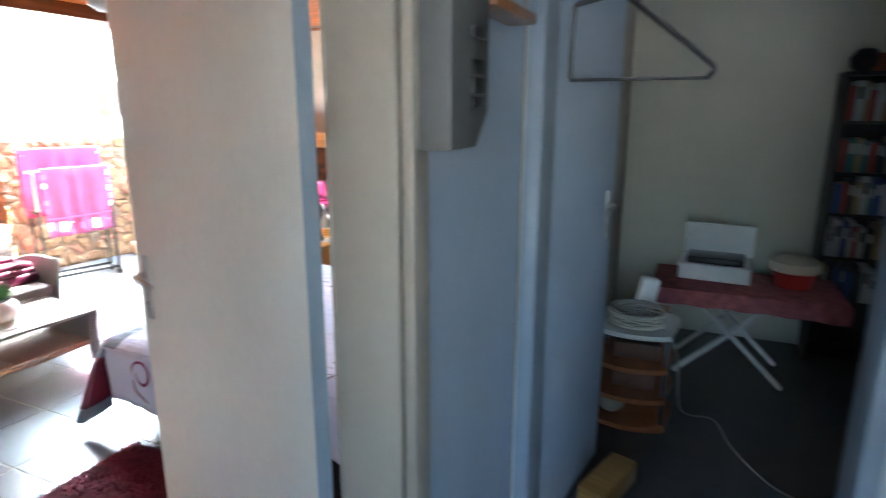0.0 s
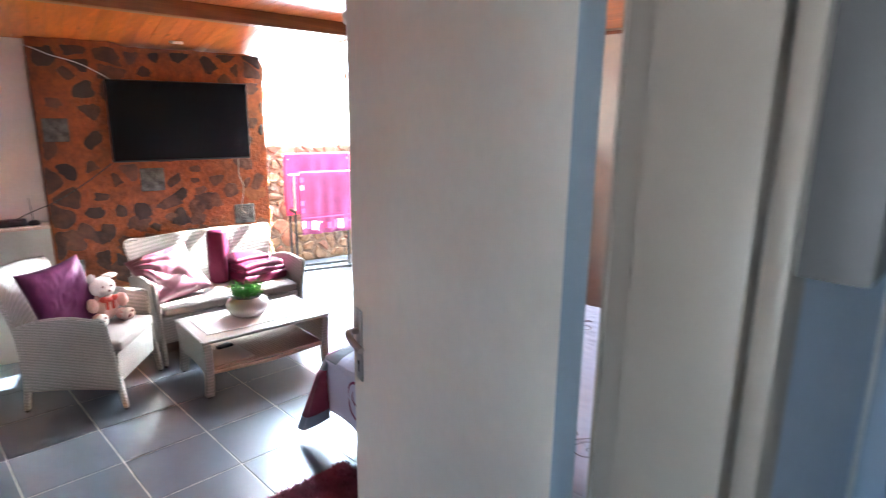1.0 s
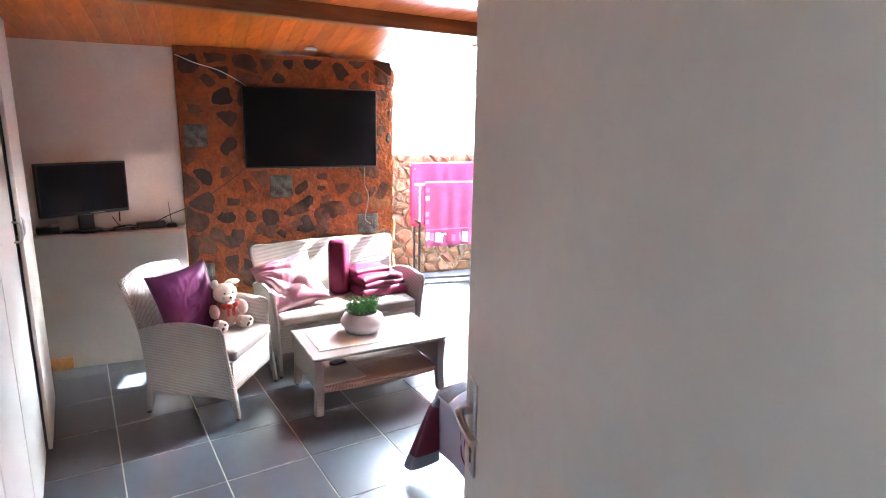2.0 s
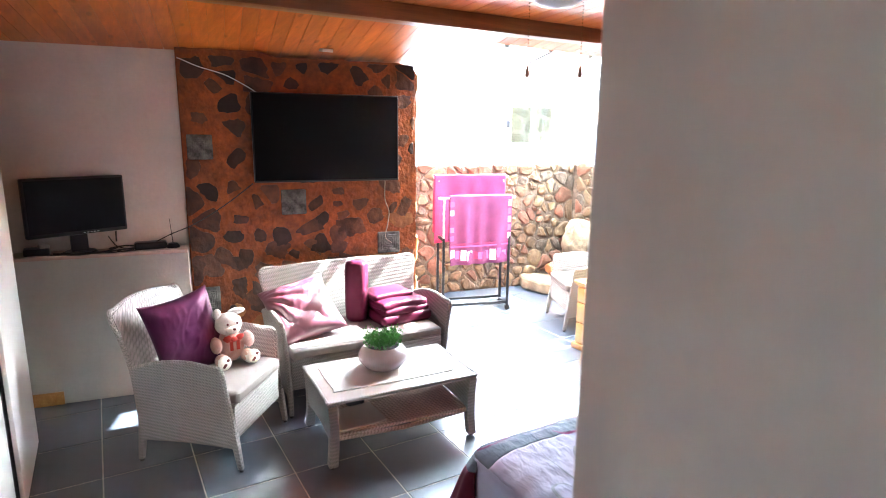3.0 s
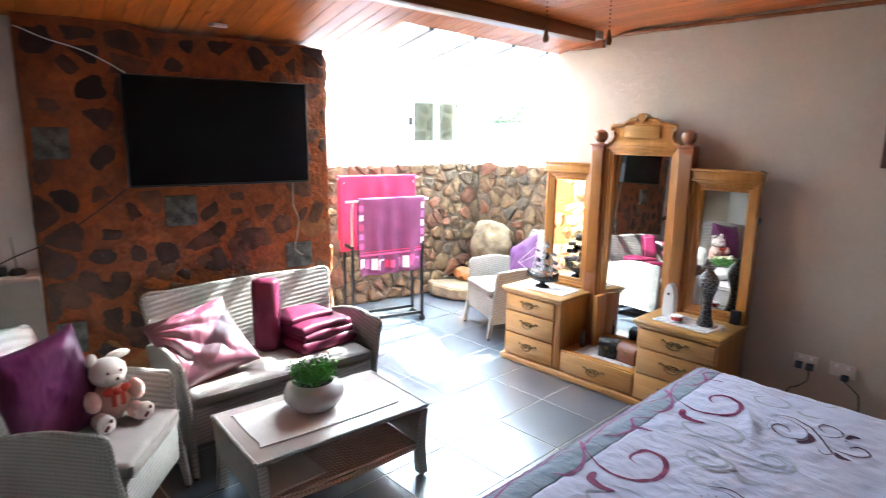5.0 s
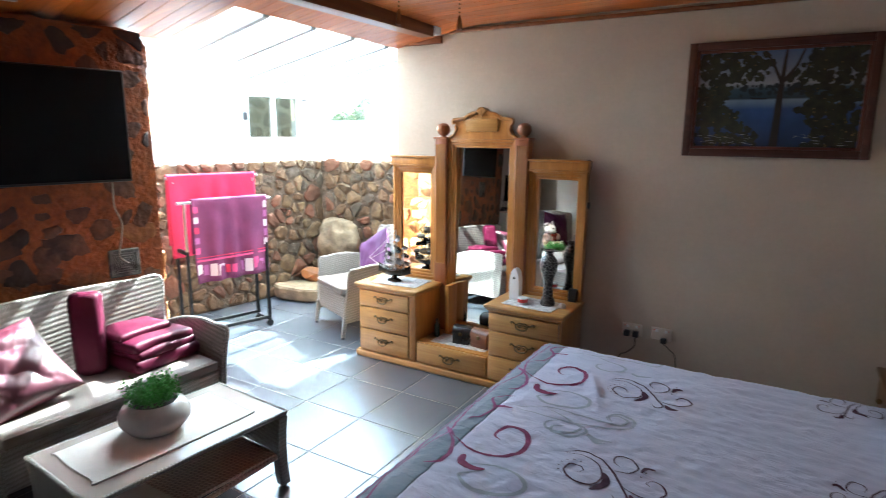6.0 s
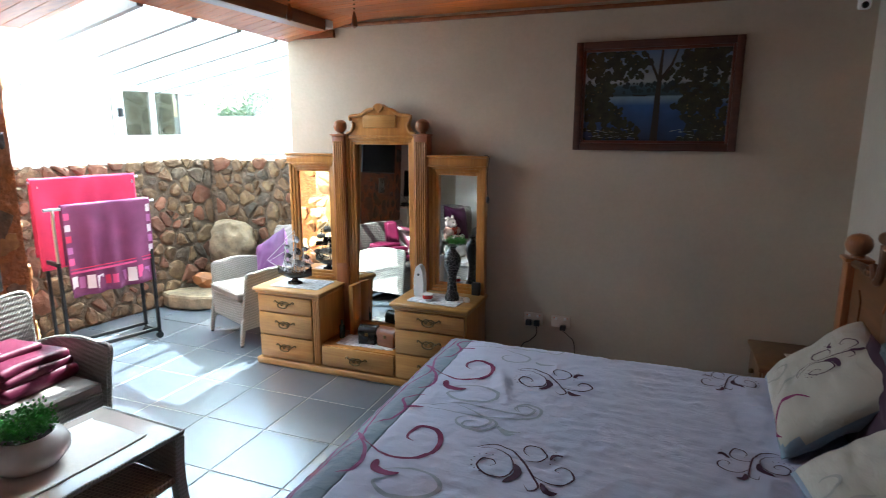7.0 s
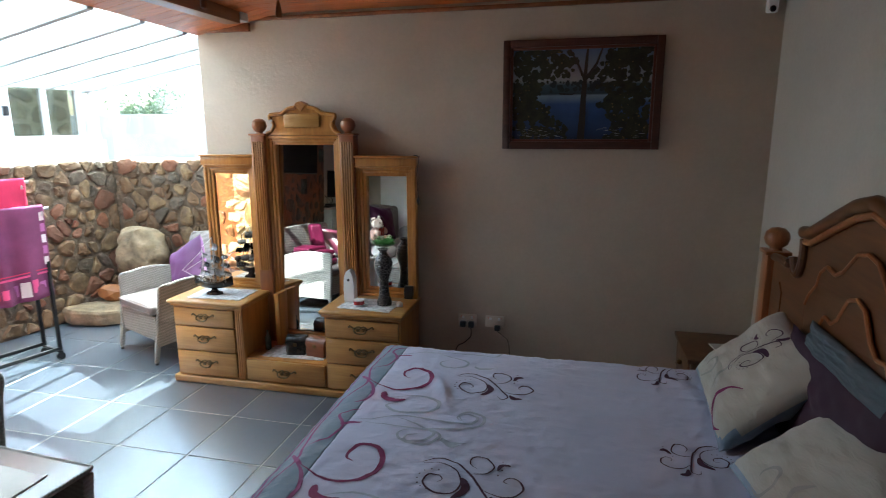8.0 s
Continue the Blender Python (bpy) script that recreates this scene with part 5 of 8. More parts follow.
def pedestal(x0, x1, flute):
    bm = fresh()
    bx(bm, (x0, FY, 0.05), (x1, DB, 0.572), 0.004)
    body = dpart("pedestal", bm, M_PINE)
    for z0, z1 in ((0.062, 0.235), (0.243, 0.413), (0.421, 0.545)):
        bm = fresh()
        bx(bm, (x0 + 0.012, FY - 0.02, z0), (x1 - (0.062 if flute else 0.012), FY, z1), 0.006)
        d = dpart("drawer", bm, M_PINE_H)
        pull((x0 + x1 - (0.05 if flute else 0)) / 2, (z0 + z1) / 2 + 0.012, d)
    if flute:
        bm = fresh()
        bx(bm, (x1 - 0.055, FY - 0.012, 0.05), (x1, FY, 0.572), 0.003)
        for k in (0.012, 0.027, 0.042):
            tube(bm, [(x1 - k, FY - 0.012, 0.07), (x1 - k, FY - 0.012, 0.55)], 0.005, 6)
        dpart("fluted_strip", bm, M_PINE)
    bm = fresh()
    bx(bm, (x0 - 0.028, FY - 0.035, 0.572), (x1 + 0.02, DB, 0.6), 0.012, 3)
    bx(bm, (x0 - 0.012, FY - 0.02, 0.555), (x1 + 0.008, DB - 0.01, 0.573), 0.005)
    dpart("top", bm, M_PINE_H)


pedestal(-4.43, -3.895, True)
pedestal(-3.3, -2.78, False)
bm = fresh()
bx(bm, (-4.455, FY - 0.03, 0.0), (-2.765, DB, 0.05), 0.01, 3)
dpart("plinth", bm, M_PINE_H)
bm = fresh()
bx(bm, (-3.895, FY + 0.005, 0.05), (-3.3, DB, 0.215), 0.003)
dpart("deck", bm, M_PINE)
bm = fresh()
bx(bm, (-3.885, FY - 0.016, 0.06), (-3.31, FY + 0.004, 0.208), 0.006)
d = dpart("drawer", bm, M_PINE_H)
pull(-3.6, 0.14, d)
# small shelf bracket beside the middle mirror
bm = fresh()
bx(bm, (-3.80, 4.30, 0.215), (-3.765, 4.43, 0.6), 0.004)
dpart("bracket", bm, M_PINE)


def framed(x0, x1, z0, z1, fw, yf, glass_label, mouldings=3, tilt=0.0, turn=0.0):
    """A mirror in a stepped frame; the glass may lean back by tilt and be turned by turn degrees."""
    for k in range(mouldings):
        a, b = k * fw / mouldings, (k + 1) * fw / mouldings
        bm = fresh()
        d = yf + 0.009 * k
        bx(bm, (x0 + a, d, z0 + a), (x0 + b, DB, z1 - a), 0.003)
        bx(bm, (x1 - b, d, z0 + a), (x1 - a, DB, z1 - a), 0.003)
        bx(bm, (x0 + b, d, z1 - b), (x1 - b, DB, z1 - a), 0.003)
        bx(bm, (x0 + b, d, z0 + a), (x1 - b, DB, z0 + b), 0.003)
        dpart("frame_moulding", bm, M_PINE)
    bm = fresh()
    w, h = (x1 - x0) / 2 - fw + 0.006, (z1 - z0) / 2 - fw + 0.012
    bx(bm, (-w, 0, -h), (w, 0.005, h), m=pose((x0 + x1) / 2, yf + 0.034, (z0 + z1) / 2, -tilt, 0, -turn))
    dpart("mirror", bm, M_MIRROR, None, glass_label, smooth=0)
    bm = fresh()
    bx(bm, (x0 + fw * 0.5, DB + 0.032, z0 + fw * 0.5), (x1 - fw * 0.5, DB + 0.045, z1 - fw * 0.5))
    dpart("backing", bm, M_REDPINE)


framed(-3.845, -3.29, 0.255, 1.70, 0.062, 4.405, "tall middle mirror", tilt=2.6, turn=1.9)
framed(-4.355, -3.945, 0.6, 1.50, 0.066, 4.405, "narrow side mirror")
framed(-3.19, -2.775, 0.6, 1.50, 0.066, 4.405, "narrow side mirror", tilt=1.3, turn=1.2)
for x0, x1 in ((-4.365, -3.945), (-3.19, -2.765)):
    bm = fresh()
    bx(bm, (x0, 4.39, 1.50), (x1, DB, 1.555), 0.006)
    bx(bm, (x0 - 0.008, 4.38, 1.555), (x1 + 0.008, DB, 1.57), 0.004)
    bx(bm, (x0 - 0.004, 4.384, 1.492), (x1 + 0.004, DB, 1.502), 0.003)
    dpart("cornice", bm, M_PINE)
for x0 in (-3.945, -3.29):
    bm = fresh()
    bx(bm, (x0, 4.38, 0.215), (x0 + 0.1, DB, 1.70), 0.003)
    post = dpart("post", bm, M_REDPINE, None, "reddish fluted post")
    for k in range(5):
        xx = x0 + 0.016 + k * 0.017
        bm = fresh()
        tube(bm, [(xx, 4.379, 0.75), (xx, 4.379, 1.66)], 0.0062, 8)
        dpart("flute", bm, M_PINE, post)
    bm = fresh()
    bx(bm, (x0 - 0.01, 4.37, 1.70), (x0 + 0.11, DB, 1.714), 0.004)
    dpart("cap", bm, M_REDPINE, post)
    bm = fresh()
    lathe(bm, [(0.026, 0), (0.022, 0.01), (0.04, 0.024), (0.051, 0.05), (0.045, 0.08), (0.026, 0.097), (0.0, 0.102)], (x0 + 0.05, 4.42, 1.714), 24)
    dpart("ball_finial", bm, M_REDPINE, post)
# crest: scrolled pediment with shell and plaque
cx = -3.567
half = [(0.27, 1.70), (0.265, 1.722), (0.235, 1.735), (0.215, 1.77), (0.22, 1.8), (0.235, 1.815), (0.235, 1.845), (0.15, 1.855), (0.1, 1.885), (0.045, 1.895), (0.03, 1.915), (0.0, 1.925)]
bm = fresh()
prism(bm, [(cx + a, z) for a, z in half] + [(cx - a, z) for a, z in reversed(half[:-1])], 4.415, DB - 0.01, "xz", 0.004)
dpart("crest", bm, M_PINE, None, "scrolled pine crest with a shell")
bm = fresh()
for s in (1, -1):
    tube(bm, smooth_line([(cx + s * a, 4.41, z - 0.006) for a, z in half[:5]], 4), 0.011, 8)
    tube(bm, smooth_line([(cx + s * a, 4.41, z - 0.008) for a, z in half[5:10]], 4), 0.013, 8)
dpart("crest_moulding", bm, M_PINE)
bm = fresh()
bx(bm, (cx - 0.13, 4.4, 1.755), (cx + 0.13, 4.416, 1.845), 0.012, 3)
dpart("plaque", bm, M_PINE_H)
bm = fresh()
for k in range(-3, 4):
    a = k * 0.26
    cyl(bm, (cx, 4.405, 1.865), (cx + 0.05 * math.sin(a), 4.4, 1.87 + 0.055 * math.cos(a)), 0.006, 0.012, 8)
dpart("shell", bm, M_PINE)

# hanging string with beads on the side mirror's corner
bm = fresh()
tube(bm, smooth_line([(-2.775, 4.375, 1.575), (-2.74, 4.37, 1.56), (-2.752, 4.368, 1.45), (-2.745, 4.368, 1.3)], 6), 0.003, 6)
ball(bm, (-2.745, 4.368, 1.28), 0.012, 1, 1, 2.2)
single("bead_string", bm, M_BLACK, "dark bead string hung from the mirror's corner", "bead string")

# lace mats
M_LACE = surface("white_lace", (0.74, 0.72, 0.73), 0.9, grain=110, blotch=30, vary=0.25, bump=0.6)
def lace(x, y, z, w, d, turn, label):
    bm = fresh()
    edge, n = [], 56
    for i in range(n):
        k = i / n * 4
        sgm, f = int(k), k - int(k)
        a, b = [(-1, -1), (1, -1), (1, 1), (-1, 1)][sgm], [(-1, -1), (1, -1), (1, 1), (-1, 1)][(sgm + 1) % 4]
        px, py = a[0] + (b[0] - a[0]) * f, a[1] + (b[1] - a[1]) * f
        r = 1 + 0.035 * math.sin(i * math.pi)
        r = 1 + (0.03 if i % 2 else -0.02)
        edge.append((px * w / 2 * r, py * d / 2 * r))
    prism(bm, edge, 0, 0.004, "xy")
    return single("lace_mat", bm, M_LACE, label, "lace mat", "lace mats", at=pose(x, y, z, 0, 0, turn))
lace(-4.15, 4.22, 0.601, 0.4, 0.26, 3, "white lace mat on the dresser under the model ship")
lace(-3.04, 4.2, 0.601, 0.36, 0.24, -4, "white lace mat on the dresser under vase and freshener")
lace(-3.58, 4.2, 0.216, 0.44, 0.2, 2, "white lace mat on the dresser's low deck")

# model ship
ship = thing("model_ship", pose(-4.2, 4.2, 0.606, 0, 0, 8) @ Matrix.Scale(1.12, 4), "dark model sailing ship with pale rigging on its stand", "model ship")
M_EBONY = surface("dark_horn", (0.022, 0.016, 0.013), 0.25, grain=60, blotch=12, vary=0.3)
M_HORN = surface("streaked_pale_horn", (0.3, 0.28, 0.27), 0.25, grain=60, blotch=25, vary=0.4, second=(0.02, 0.017, 0.017))
bm = fresh()
lathe(bm, [(0.055, 0), (0.05, 0.012), (0.025, 0.02), (0.018, 0.035)], seg=24)
for v in bm.verts:
    v.co.y *= 0.6
part("stand", bm, M_EBONY, ship)
bm = fresh()
secs = []
for i in range(13):
    u = i / 6 - 1
    b = 0.044 * (1 - abs(u) ** 2.4) + 0.002
    keel, rail = 0.034 + 0.026 * u * u, 0.078 + 0.044 * u * u
    secs.append([bm.verts.new((u * 0.125, b * math.sin(a), keel + (rail - keel) * (1 - math.cos(a)))) for a in [math.pi / 2 * (k / 4 - 1) for k in range(9)]])
for a, b in zip(secs, secs[1:]):
    for k in range(8):
        bm.faces.new((a[k], a[k + 1], b[k + 1], b[k]))
    bm.faces.new((a[0], b[0], b[8], a[8]))
part("hull", bm, M_EBONY, ship, "dark polished hull", smooth=60)
for x, top in ((-0.06, 0.3), (0.01, 0.37), (0.07, 0.29)):
    bm = fresh()
    cyl(bm, (x, 0, 0.07), (x, 0, top), 0.004, 0.002, 8)
    part("mast", bm, M_EBONY, ship)
    for k in range(3):
        z0 = 0.12 + k * (top - 0.13) / 3
        w, hh = 0.062 - 0.014 * k, (top - 0.15) / 3 * 0.62
        bm = fresh()
        def sail(u, v, x=x, z0=z0, w=w, hh=hh):
            q = Vector((0.014 * math.sin(math.pi * v) + 0.004, (u - 0.5) * 2 * w * (1 - 0.18 * v), 0))
            q.rotate(Euler((0, 0, radians(58))))
            return Vector((x, 0, z0 + v * hh)) + q, Vector((0.5, 0.85, 0))
        sheet(bm, sail, 6, 5, 0.002)
        part("sail", bm, M_EBONY if k == 1 else M_HORN, ship)
        bm = fresh()
        cyl(bm, (x, -w * 1.1, z0), (x, w * 1.1, z0), 0.002, seg=6)
        part("yard", bm, M_EBONY, ship)
bm = fresh()
cyl(bm, (-0.12, 0, 0.105), (-0.2, 0, 0.15), 0.003, 0.0015, 8)
for a, b in (((-0.2, 0, 0.15), (-0.06, 0, 0.28)), ((-0.19, 0, 0.14), (-0.06, 0, 0.22)), ((-0.06, 0, 0.3), (0.01, 0, 0.36)), ((0.07, 0, 0.29), (0.12, 0, 0.105)), ((0.01, 0.0, 0.37), (0.02, 0.03, 0.09)), ((0.01, 0.0, 0.37), (0.02, -0.03, 0.09)), ((-0.06, 0, 0.3), (-0.05, -0.03, 0.09)), ((0.07, 0, 0.29), (0.08, -0.028, 0.09))):
    cyl(bm, a, b, 0.0014, seg=5)
for x, top in ((-0.06, 0.3), (0.01, 0.37), (0.07, 0.29)):
    for sy in (1, -1):
        for dx in (-0.02, 0.0, 0.02):
            cyl(bm, (x + dx, sy * 0.03, 0.088), (x, 0, top * (0.75 + dx * 3)), 0.0012, seg=5)
        for h in (0.13, 0.17):
            cyl(bm, (x - 0.013, sy * 0.022, h), (x + 0.013, sy * 0.022, h), 0.0012, seg=5)
part("rigging", bm, plain("pale_bone_rigging", (0.6, 0.58, 0.56), 0.35), ship, "pale bone rigging")

# vase, freshener, candle tin, little things
bm = fresh()
lathe(bm, [(0.048, 0), (0.05, 0.02), (0.036, 0.06), (0.03, 0.13), (0.034, 0.18), (0.055, 0.24), (0.062, 0.285), (0.05, 0.32), (0.028, 0.345), (0.024, 0.36), (0.04, 0.378), (0.034, 0.378), (0.02, 0.36)], seg=32)
mv = surface("black_crackle_glaze", (0.012, 0.011, 0.012), 0.3)
nt = mv.node_tree
vo = node(nt, "ShaderNodeTexVoronoi", Scale=42.0)
vo.feature = "DISTANCE_TO_EDGE"
nt.links.new(nt.nodes.new("ShaderNodeTexCoord").outputs["Object"], vo.inputs["Vector"])
nt.links.new(ramp(nt, vo.outputs["Distance"], [(0.03, (0.2, 0.19, 0.18)), (0.07, (0.012, 0.011, 0.012))]), nt.nodes["Principled BSDF"].inputs["Base Color"])
single("vase", bm, mv, "tall black vase with pale crackle lines on the dresser", "vase", at=pose(-2.945, 4.22, 0.606), smooth=60)
fr = thing("air_freshener", pose(-3.19, 4.24, 0.606), "white rounded automatic air freshener on the dresser", "air freshener")
bm = fresh()
prism(bm, [(p.x, p.y) for p in smooth_line([(-0.035, 0, 0), (-0.036, 0.1, 0), (-0.03, 0.17, 0), (-0.012, 0.215, 0), (0.012, 0.215, 0), (0.03, 0.17, 0), (0.036, 0.1, 0), (0.035, 0, 0)], 5)], -0.03, 0.03, "xz", 0.008)
part("case", bm, M_ALU, fr)
bm = fresh()
cyl(bm, (0, -0.034, 0.155), (0, -0.028, 0.155), 0.009)
part("nozzle", bm, plain("dark_grey_plastic", (0.05, 0.05, 0.055), 0.4), fr, "grey spray nozzle")
tin = thing("candle_tin", pose(-3.1, 4.16, 0.606), "small white tin with a red band on the lace mat", "tin")
bm = fresh()
cyl(bm, (0, 0, 0), (0, 0, 0.042), 0.034, seg=28)
part("body", bm, M_ALU, tin)
bm = fresh()
cyl(bm, (0, 0, 0.012), (0, 0, 0.034), 0.035, seg=28)
part("band", bm, plain("red_label", (0.5, 0.03, 0.03), 0.4), tin, "red printed band")
bm = fresh()
bx(bm, (-0.03, -0.02, 0), (0.03, 0.02, 0.09), 0.006)
single("black_box", bm, M_BLACK, "small black box at the dresser's edge", "box", at=pose(-2.83, 4.4, 0.601))
bm = fresh()
lathe(bm, [(0.022, 0), (0.022, 0.02), (0.012, 0.03), (0.0, 0.032)])
single("small_jar", bm, M_ALU, "tiny white jar at the dresser's edge", "jar", at=pose(-2.84, 4.22, 0.601))


def box_chest(x, y, w, d, h, turn, mat, label):
    """Small round-lidded trinket chest."""
    root = thing("trinket_chest", pose(x, y, 0.221, 0, 0, turn), label, "trinket box", "trinket chests")
    bm = fresh()
    bx(bm, (-w / 2, -d / 2, 0), (w / 2, d / 2, h * 0.6), 0.003)
    part("body", bm, mat, root)
    bm = fresh()
    prism(bm, [(-d / 2 - 0.003, h * 0.6)] + [(-(d / 2 + 0.003) * math.cos(a), h * 0.6 + h * 0.4 * math.sin(a)) for a in [math.pi * k / 10 for k in range(1, 10)]] + [(d / 2 + 0.003, h * 0.6)], -w / 2 - 0.003, w / 2 + 0.003, "yz")
    lid = part("lid", bm, mat, root)
    bm = fresh()
    bx(bm, (-0.012, -d / 2 - 0.008, h * 0.5), (0.012, -d / 2, h * 0.68), 0.002)
    part("clasp", bm, M_BRASS, lid, "small brass clasp")
    return root
box_chest(-3.58, 4.2, 0.13, 0.11, 0.13, 8, M_EBONY, "dark round-lidded trinket chest on the dresser deck")
box_chest(-3.42, 4.2, 0.14, 0.11, 0.13, -8, wood("chestnut_box", (0.26, 0.09, 0.035), (0.13, 0.04, 0.018), 0.35), "reddish brown round-lidded trinket chest on the dresser deck")
bm = fresh()
lathe(bm, [(0.02, 0), (0.022, 0.01), (0.022, 0.09), (0.008, 0.11), (0.008, 0.14), (0.0, 0.141)])
single("bottle", bm, surface("dark_green_glass", (0.02, 0.04, 0.025), 0.1), "small dark bottle on the dresser deck", "bottle", at=pose(-3.82, 4.22, 0.217))

# sockets and plugs on the wall
M_NEON = plain("red_neon", (0.6, 0.05, 0.02), 0.3, emit=0.04)
M_SOCKET = surface("aged_socket_plastic", (0.64, 0.56, 0.49), 0.4, vary=0.05)
for k, (x, lab) in enumerate(((-2.44, "white double socket with two black plugs"), (-2.25, "white double socket with an adapter plugged in"))):
    root = thing("wall_socket", pose(x, NORTH, 0.44), lab, "wall socket", "wall sockets")
    bm = fresh()
    bx(bm, (-0.065, -0.012, -0.042), (0.065, 0, 0.042), 0.006)
    part("plate", bm, M_SOCKET, root)
    for s in ((-0.03, 0.028) if k == 0 else (0.02,)):
        bm = fresh()
        bx(bm, (s - 0.02, -0.045, -0.045 if k == 0 else -0.055), (s + 0.02, -0.012, -0.004 if k == 0 else -0.02), 0.006)
        part("plug", bm, M_BLACK, root, "black plug")
    for s in (-0.03, 0.03):
        bm = fresh()
        bx(bm, (s - 0.008, -0.016, 0.012), (s + 0.008, -0.012, 0.03), 0.001)
        part("switch", bm, M_ALU, root)
    for s in (-0.045, 0.045):
        bm = fresh()
        cyl(bm, (s, -0.014, 0.026), (s, -0.012, 0.026), 0.0035, seg=8)
        part("neon", bm, M_NEON, root, "tiny glowing red neon")
    bm = fresh()
    if k == 0:
        tube(bm, smooth_line([(0.028, -0.04, -0.045), (0.03, -0.05, -0.1), (-0.02, -0.03, -0.16), (-0.08, -0.012, -0.22), (-0.1, -0.012, -0.45)], 6), 0.004, 6)
    else:
        tube(bm, smooth_line([(0.02, -0.04, -0.055), (0.06, -0.03, -0.09), (0.1, -0.012, -0.16), (0.11, -0.012, -0.45)], 6), 0.003, 6)
    part("cable", bm, M_BLACK, root)

# painting
pic = thing("framed_painting", pose(-1.743, NORTH, 1.945), "dark framed painting of a tree before a blue lake at dusk", "painting")
PW, PH = 0.475, 0.33
def rim(bm, w0, h0, w1, h1, y0, y1):
    bx(bm, (-w0, y0, -h0), (-w1, y1, h0), 0.004)
    bx(bm, (w1, y0, -h0), (w0, y1, h0), 0.004)
    bx(bm, (-w1, y0, h1), (w1, y1, h0), 0.004)
    bx(bm, (-w1, y0, -h0), (w1, y1, -h1), 0.004)
bm = fresh()
rim(bm, PW, PH, PW - 0.045, PH - 0.045, -0.035, -0.003)
part("frame", bm, wood("dark_mahogany", (0.09, 0.03, 0.018), (0.04, 0.014, 0.009), 0.4, rings=20), pic)
bm = fresh()
rim(bm, PW - 0.045, PH - 0.045, PW - 0.062, PH - 0.062, -0.026, -0.003)
part("inner_frame", bm, wood("red_mahogany", (0.13, 0.035, 0.022), (0.07, 0.02, 0.012), 0.4, rings=20), pic)
cw, ch = PW - 0.062, PH - 0.062
mp, nt, pb = base_material("painted_lake", 0.45)
tc = nt.nodes.new("ShaderNodeTexCoord")
sep = nt.nodes.new("ShaderNodeSeparateXYZ")
nt.links.new(tc.outputs["Object"], sep.inputs["Vector"])
mr = node(nt, "ShaderNodeMapRange", From_Min=-ch, From_Max=ch)
nt.links.new(sep.outputs["Z"], mr.inputs["Value"])
skyc = ramp(nt, mr.outputs["Result"], [(0.0, (0.01, 0.025, 0.07)), (0.4, (0.035, 0.08, 0.22)), (0.49, (0.2, 0.27, 0.36)), (0.51, (0.02, 0.04, 0.055)), (0.61, (0.04, 0.075, 0.1)), (0.66, (0.3, 0.3, 0.32)), (1.0, (0.07, 0.12, 0.24))])
nz = node(nt, "ShaderNodeTexNoise", Scale=9.0, Detail=6.0)
nt.links.new(tc.outputs["Object"], nz.inputs["Vector"])
mx = nt.nodes.new("ShaderNodeMix")
mx.data_type, mx.blend_type = "RGBA", "OVERLAY"
mx.inputs["Factor"].default_value = 0.5
nt.links.new(skyc, mx.inputs["A"])
nt.links.new(nz.outputs["Fac"], mx.inputs["B"])
nt.links.new(mx.outputs["Result"], pb.inputs["Base Color"])
bm = fresh()
bx(bm, (-cw, -0.012, -ch), (cw, -0.004, ch))
part("canvas", bm, mp, pic, "painted lake and evening sky")
M_PAINTLEAF = surface("painted_dark_foliage", (0.032, 0.032, 0.014), 0.5, grain=60, blotch=22, vary=0.45, bump=0.2, second=(0.006, 0.01, 0.006))
rnd = random.Random(3)
M_PAINTGOLD = surface("painted_gold_leaf", (0.22, 0.15, 0.05), 0.5, grain=60, vary=0.3)
M_PAINTFAR = surface("painted_far_shore", (0.02, 0.035, 0.045), 0.5, grain=60, vary=0.3)
M_PAINTFOAM = surface("painted_white_ripple", (0.4, 0.42, 0.42), 0.5, grain=60, vary=0.2)


def dabs(name, mat, n, place, size, depth, squash=1.0):
    """Brush dabs of one colour, scattered by place()."""
    bm = fresh()
    for _ in range(n):
        x, z = place()
        r = rnd.uniform(*size)
        y = -0.0125 - depth - rnd.random() * 0.0015
        c = [(min(max(x + r * rnd.uniform(0.6, 1.2) * math.cos(a), -cw), cw), min(max(z + squash * r * rnd.uniform(0.6, 1.2) * math.sin(a), -ch), ch)) for a in [k * 0.9 for k in range(7)]]
        bm.faces.new([bm.verts.new((p, y, q)) for p, q in c])
    tagged(part(name, bm, mat, pic, smooth=0), kind="stuff")


def bank(sgn, slack=0.0):
    z = rnd.uniform(-ch, ch)
    reach = 0.2 + 0.07 * math.sin(z * 14 + sgn) + (0.08 if z > 0.1 else 0.06 if z < -0.05 else 0) + rnd.uniform(-0.03, 0.05) - slack
    return sgn * (cw - rnd.random() ** 0.8 * reach), z


for sgn, n in ((-1, 420), (1, 480)):
    dabs("painted_tree", M_PAINTLEAF, n, lambda: bank(sgn), (0.01, 0.026), 0.0)
    dabs("painted_highlight", M_PAINTGOLD, 34, lambda: bank(sgn, 0.03), (0.002, 0.006), 0.0018)
dabs("painted_far_shore", M_PAINTFAR, 60, lambda: (rnd.uniform(-0.19, 0.2), rnd.uniform(0.02, 0.075)), (0.006, 0.016), 0.0004, 1.2)
dabs("painted_ripples", M_PAINTFOAM, 60, lambda: (rnd.choice((-1, 1)) * rnd.uniform(0.1, 0.38), rnd.uniform(-ch + 0.01, -ch + 0.07)), (0.005, 0.02), 0.0022, 0.08)
M_PAINTTRUNK = surface("painted_trunk_brown", (0.03, 0.02, 0.015), 0.5, grain=60)
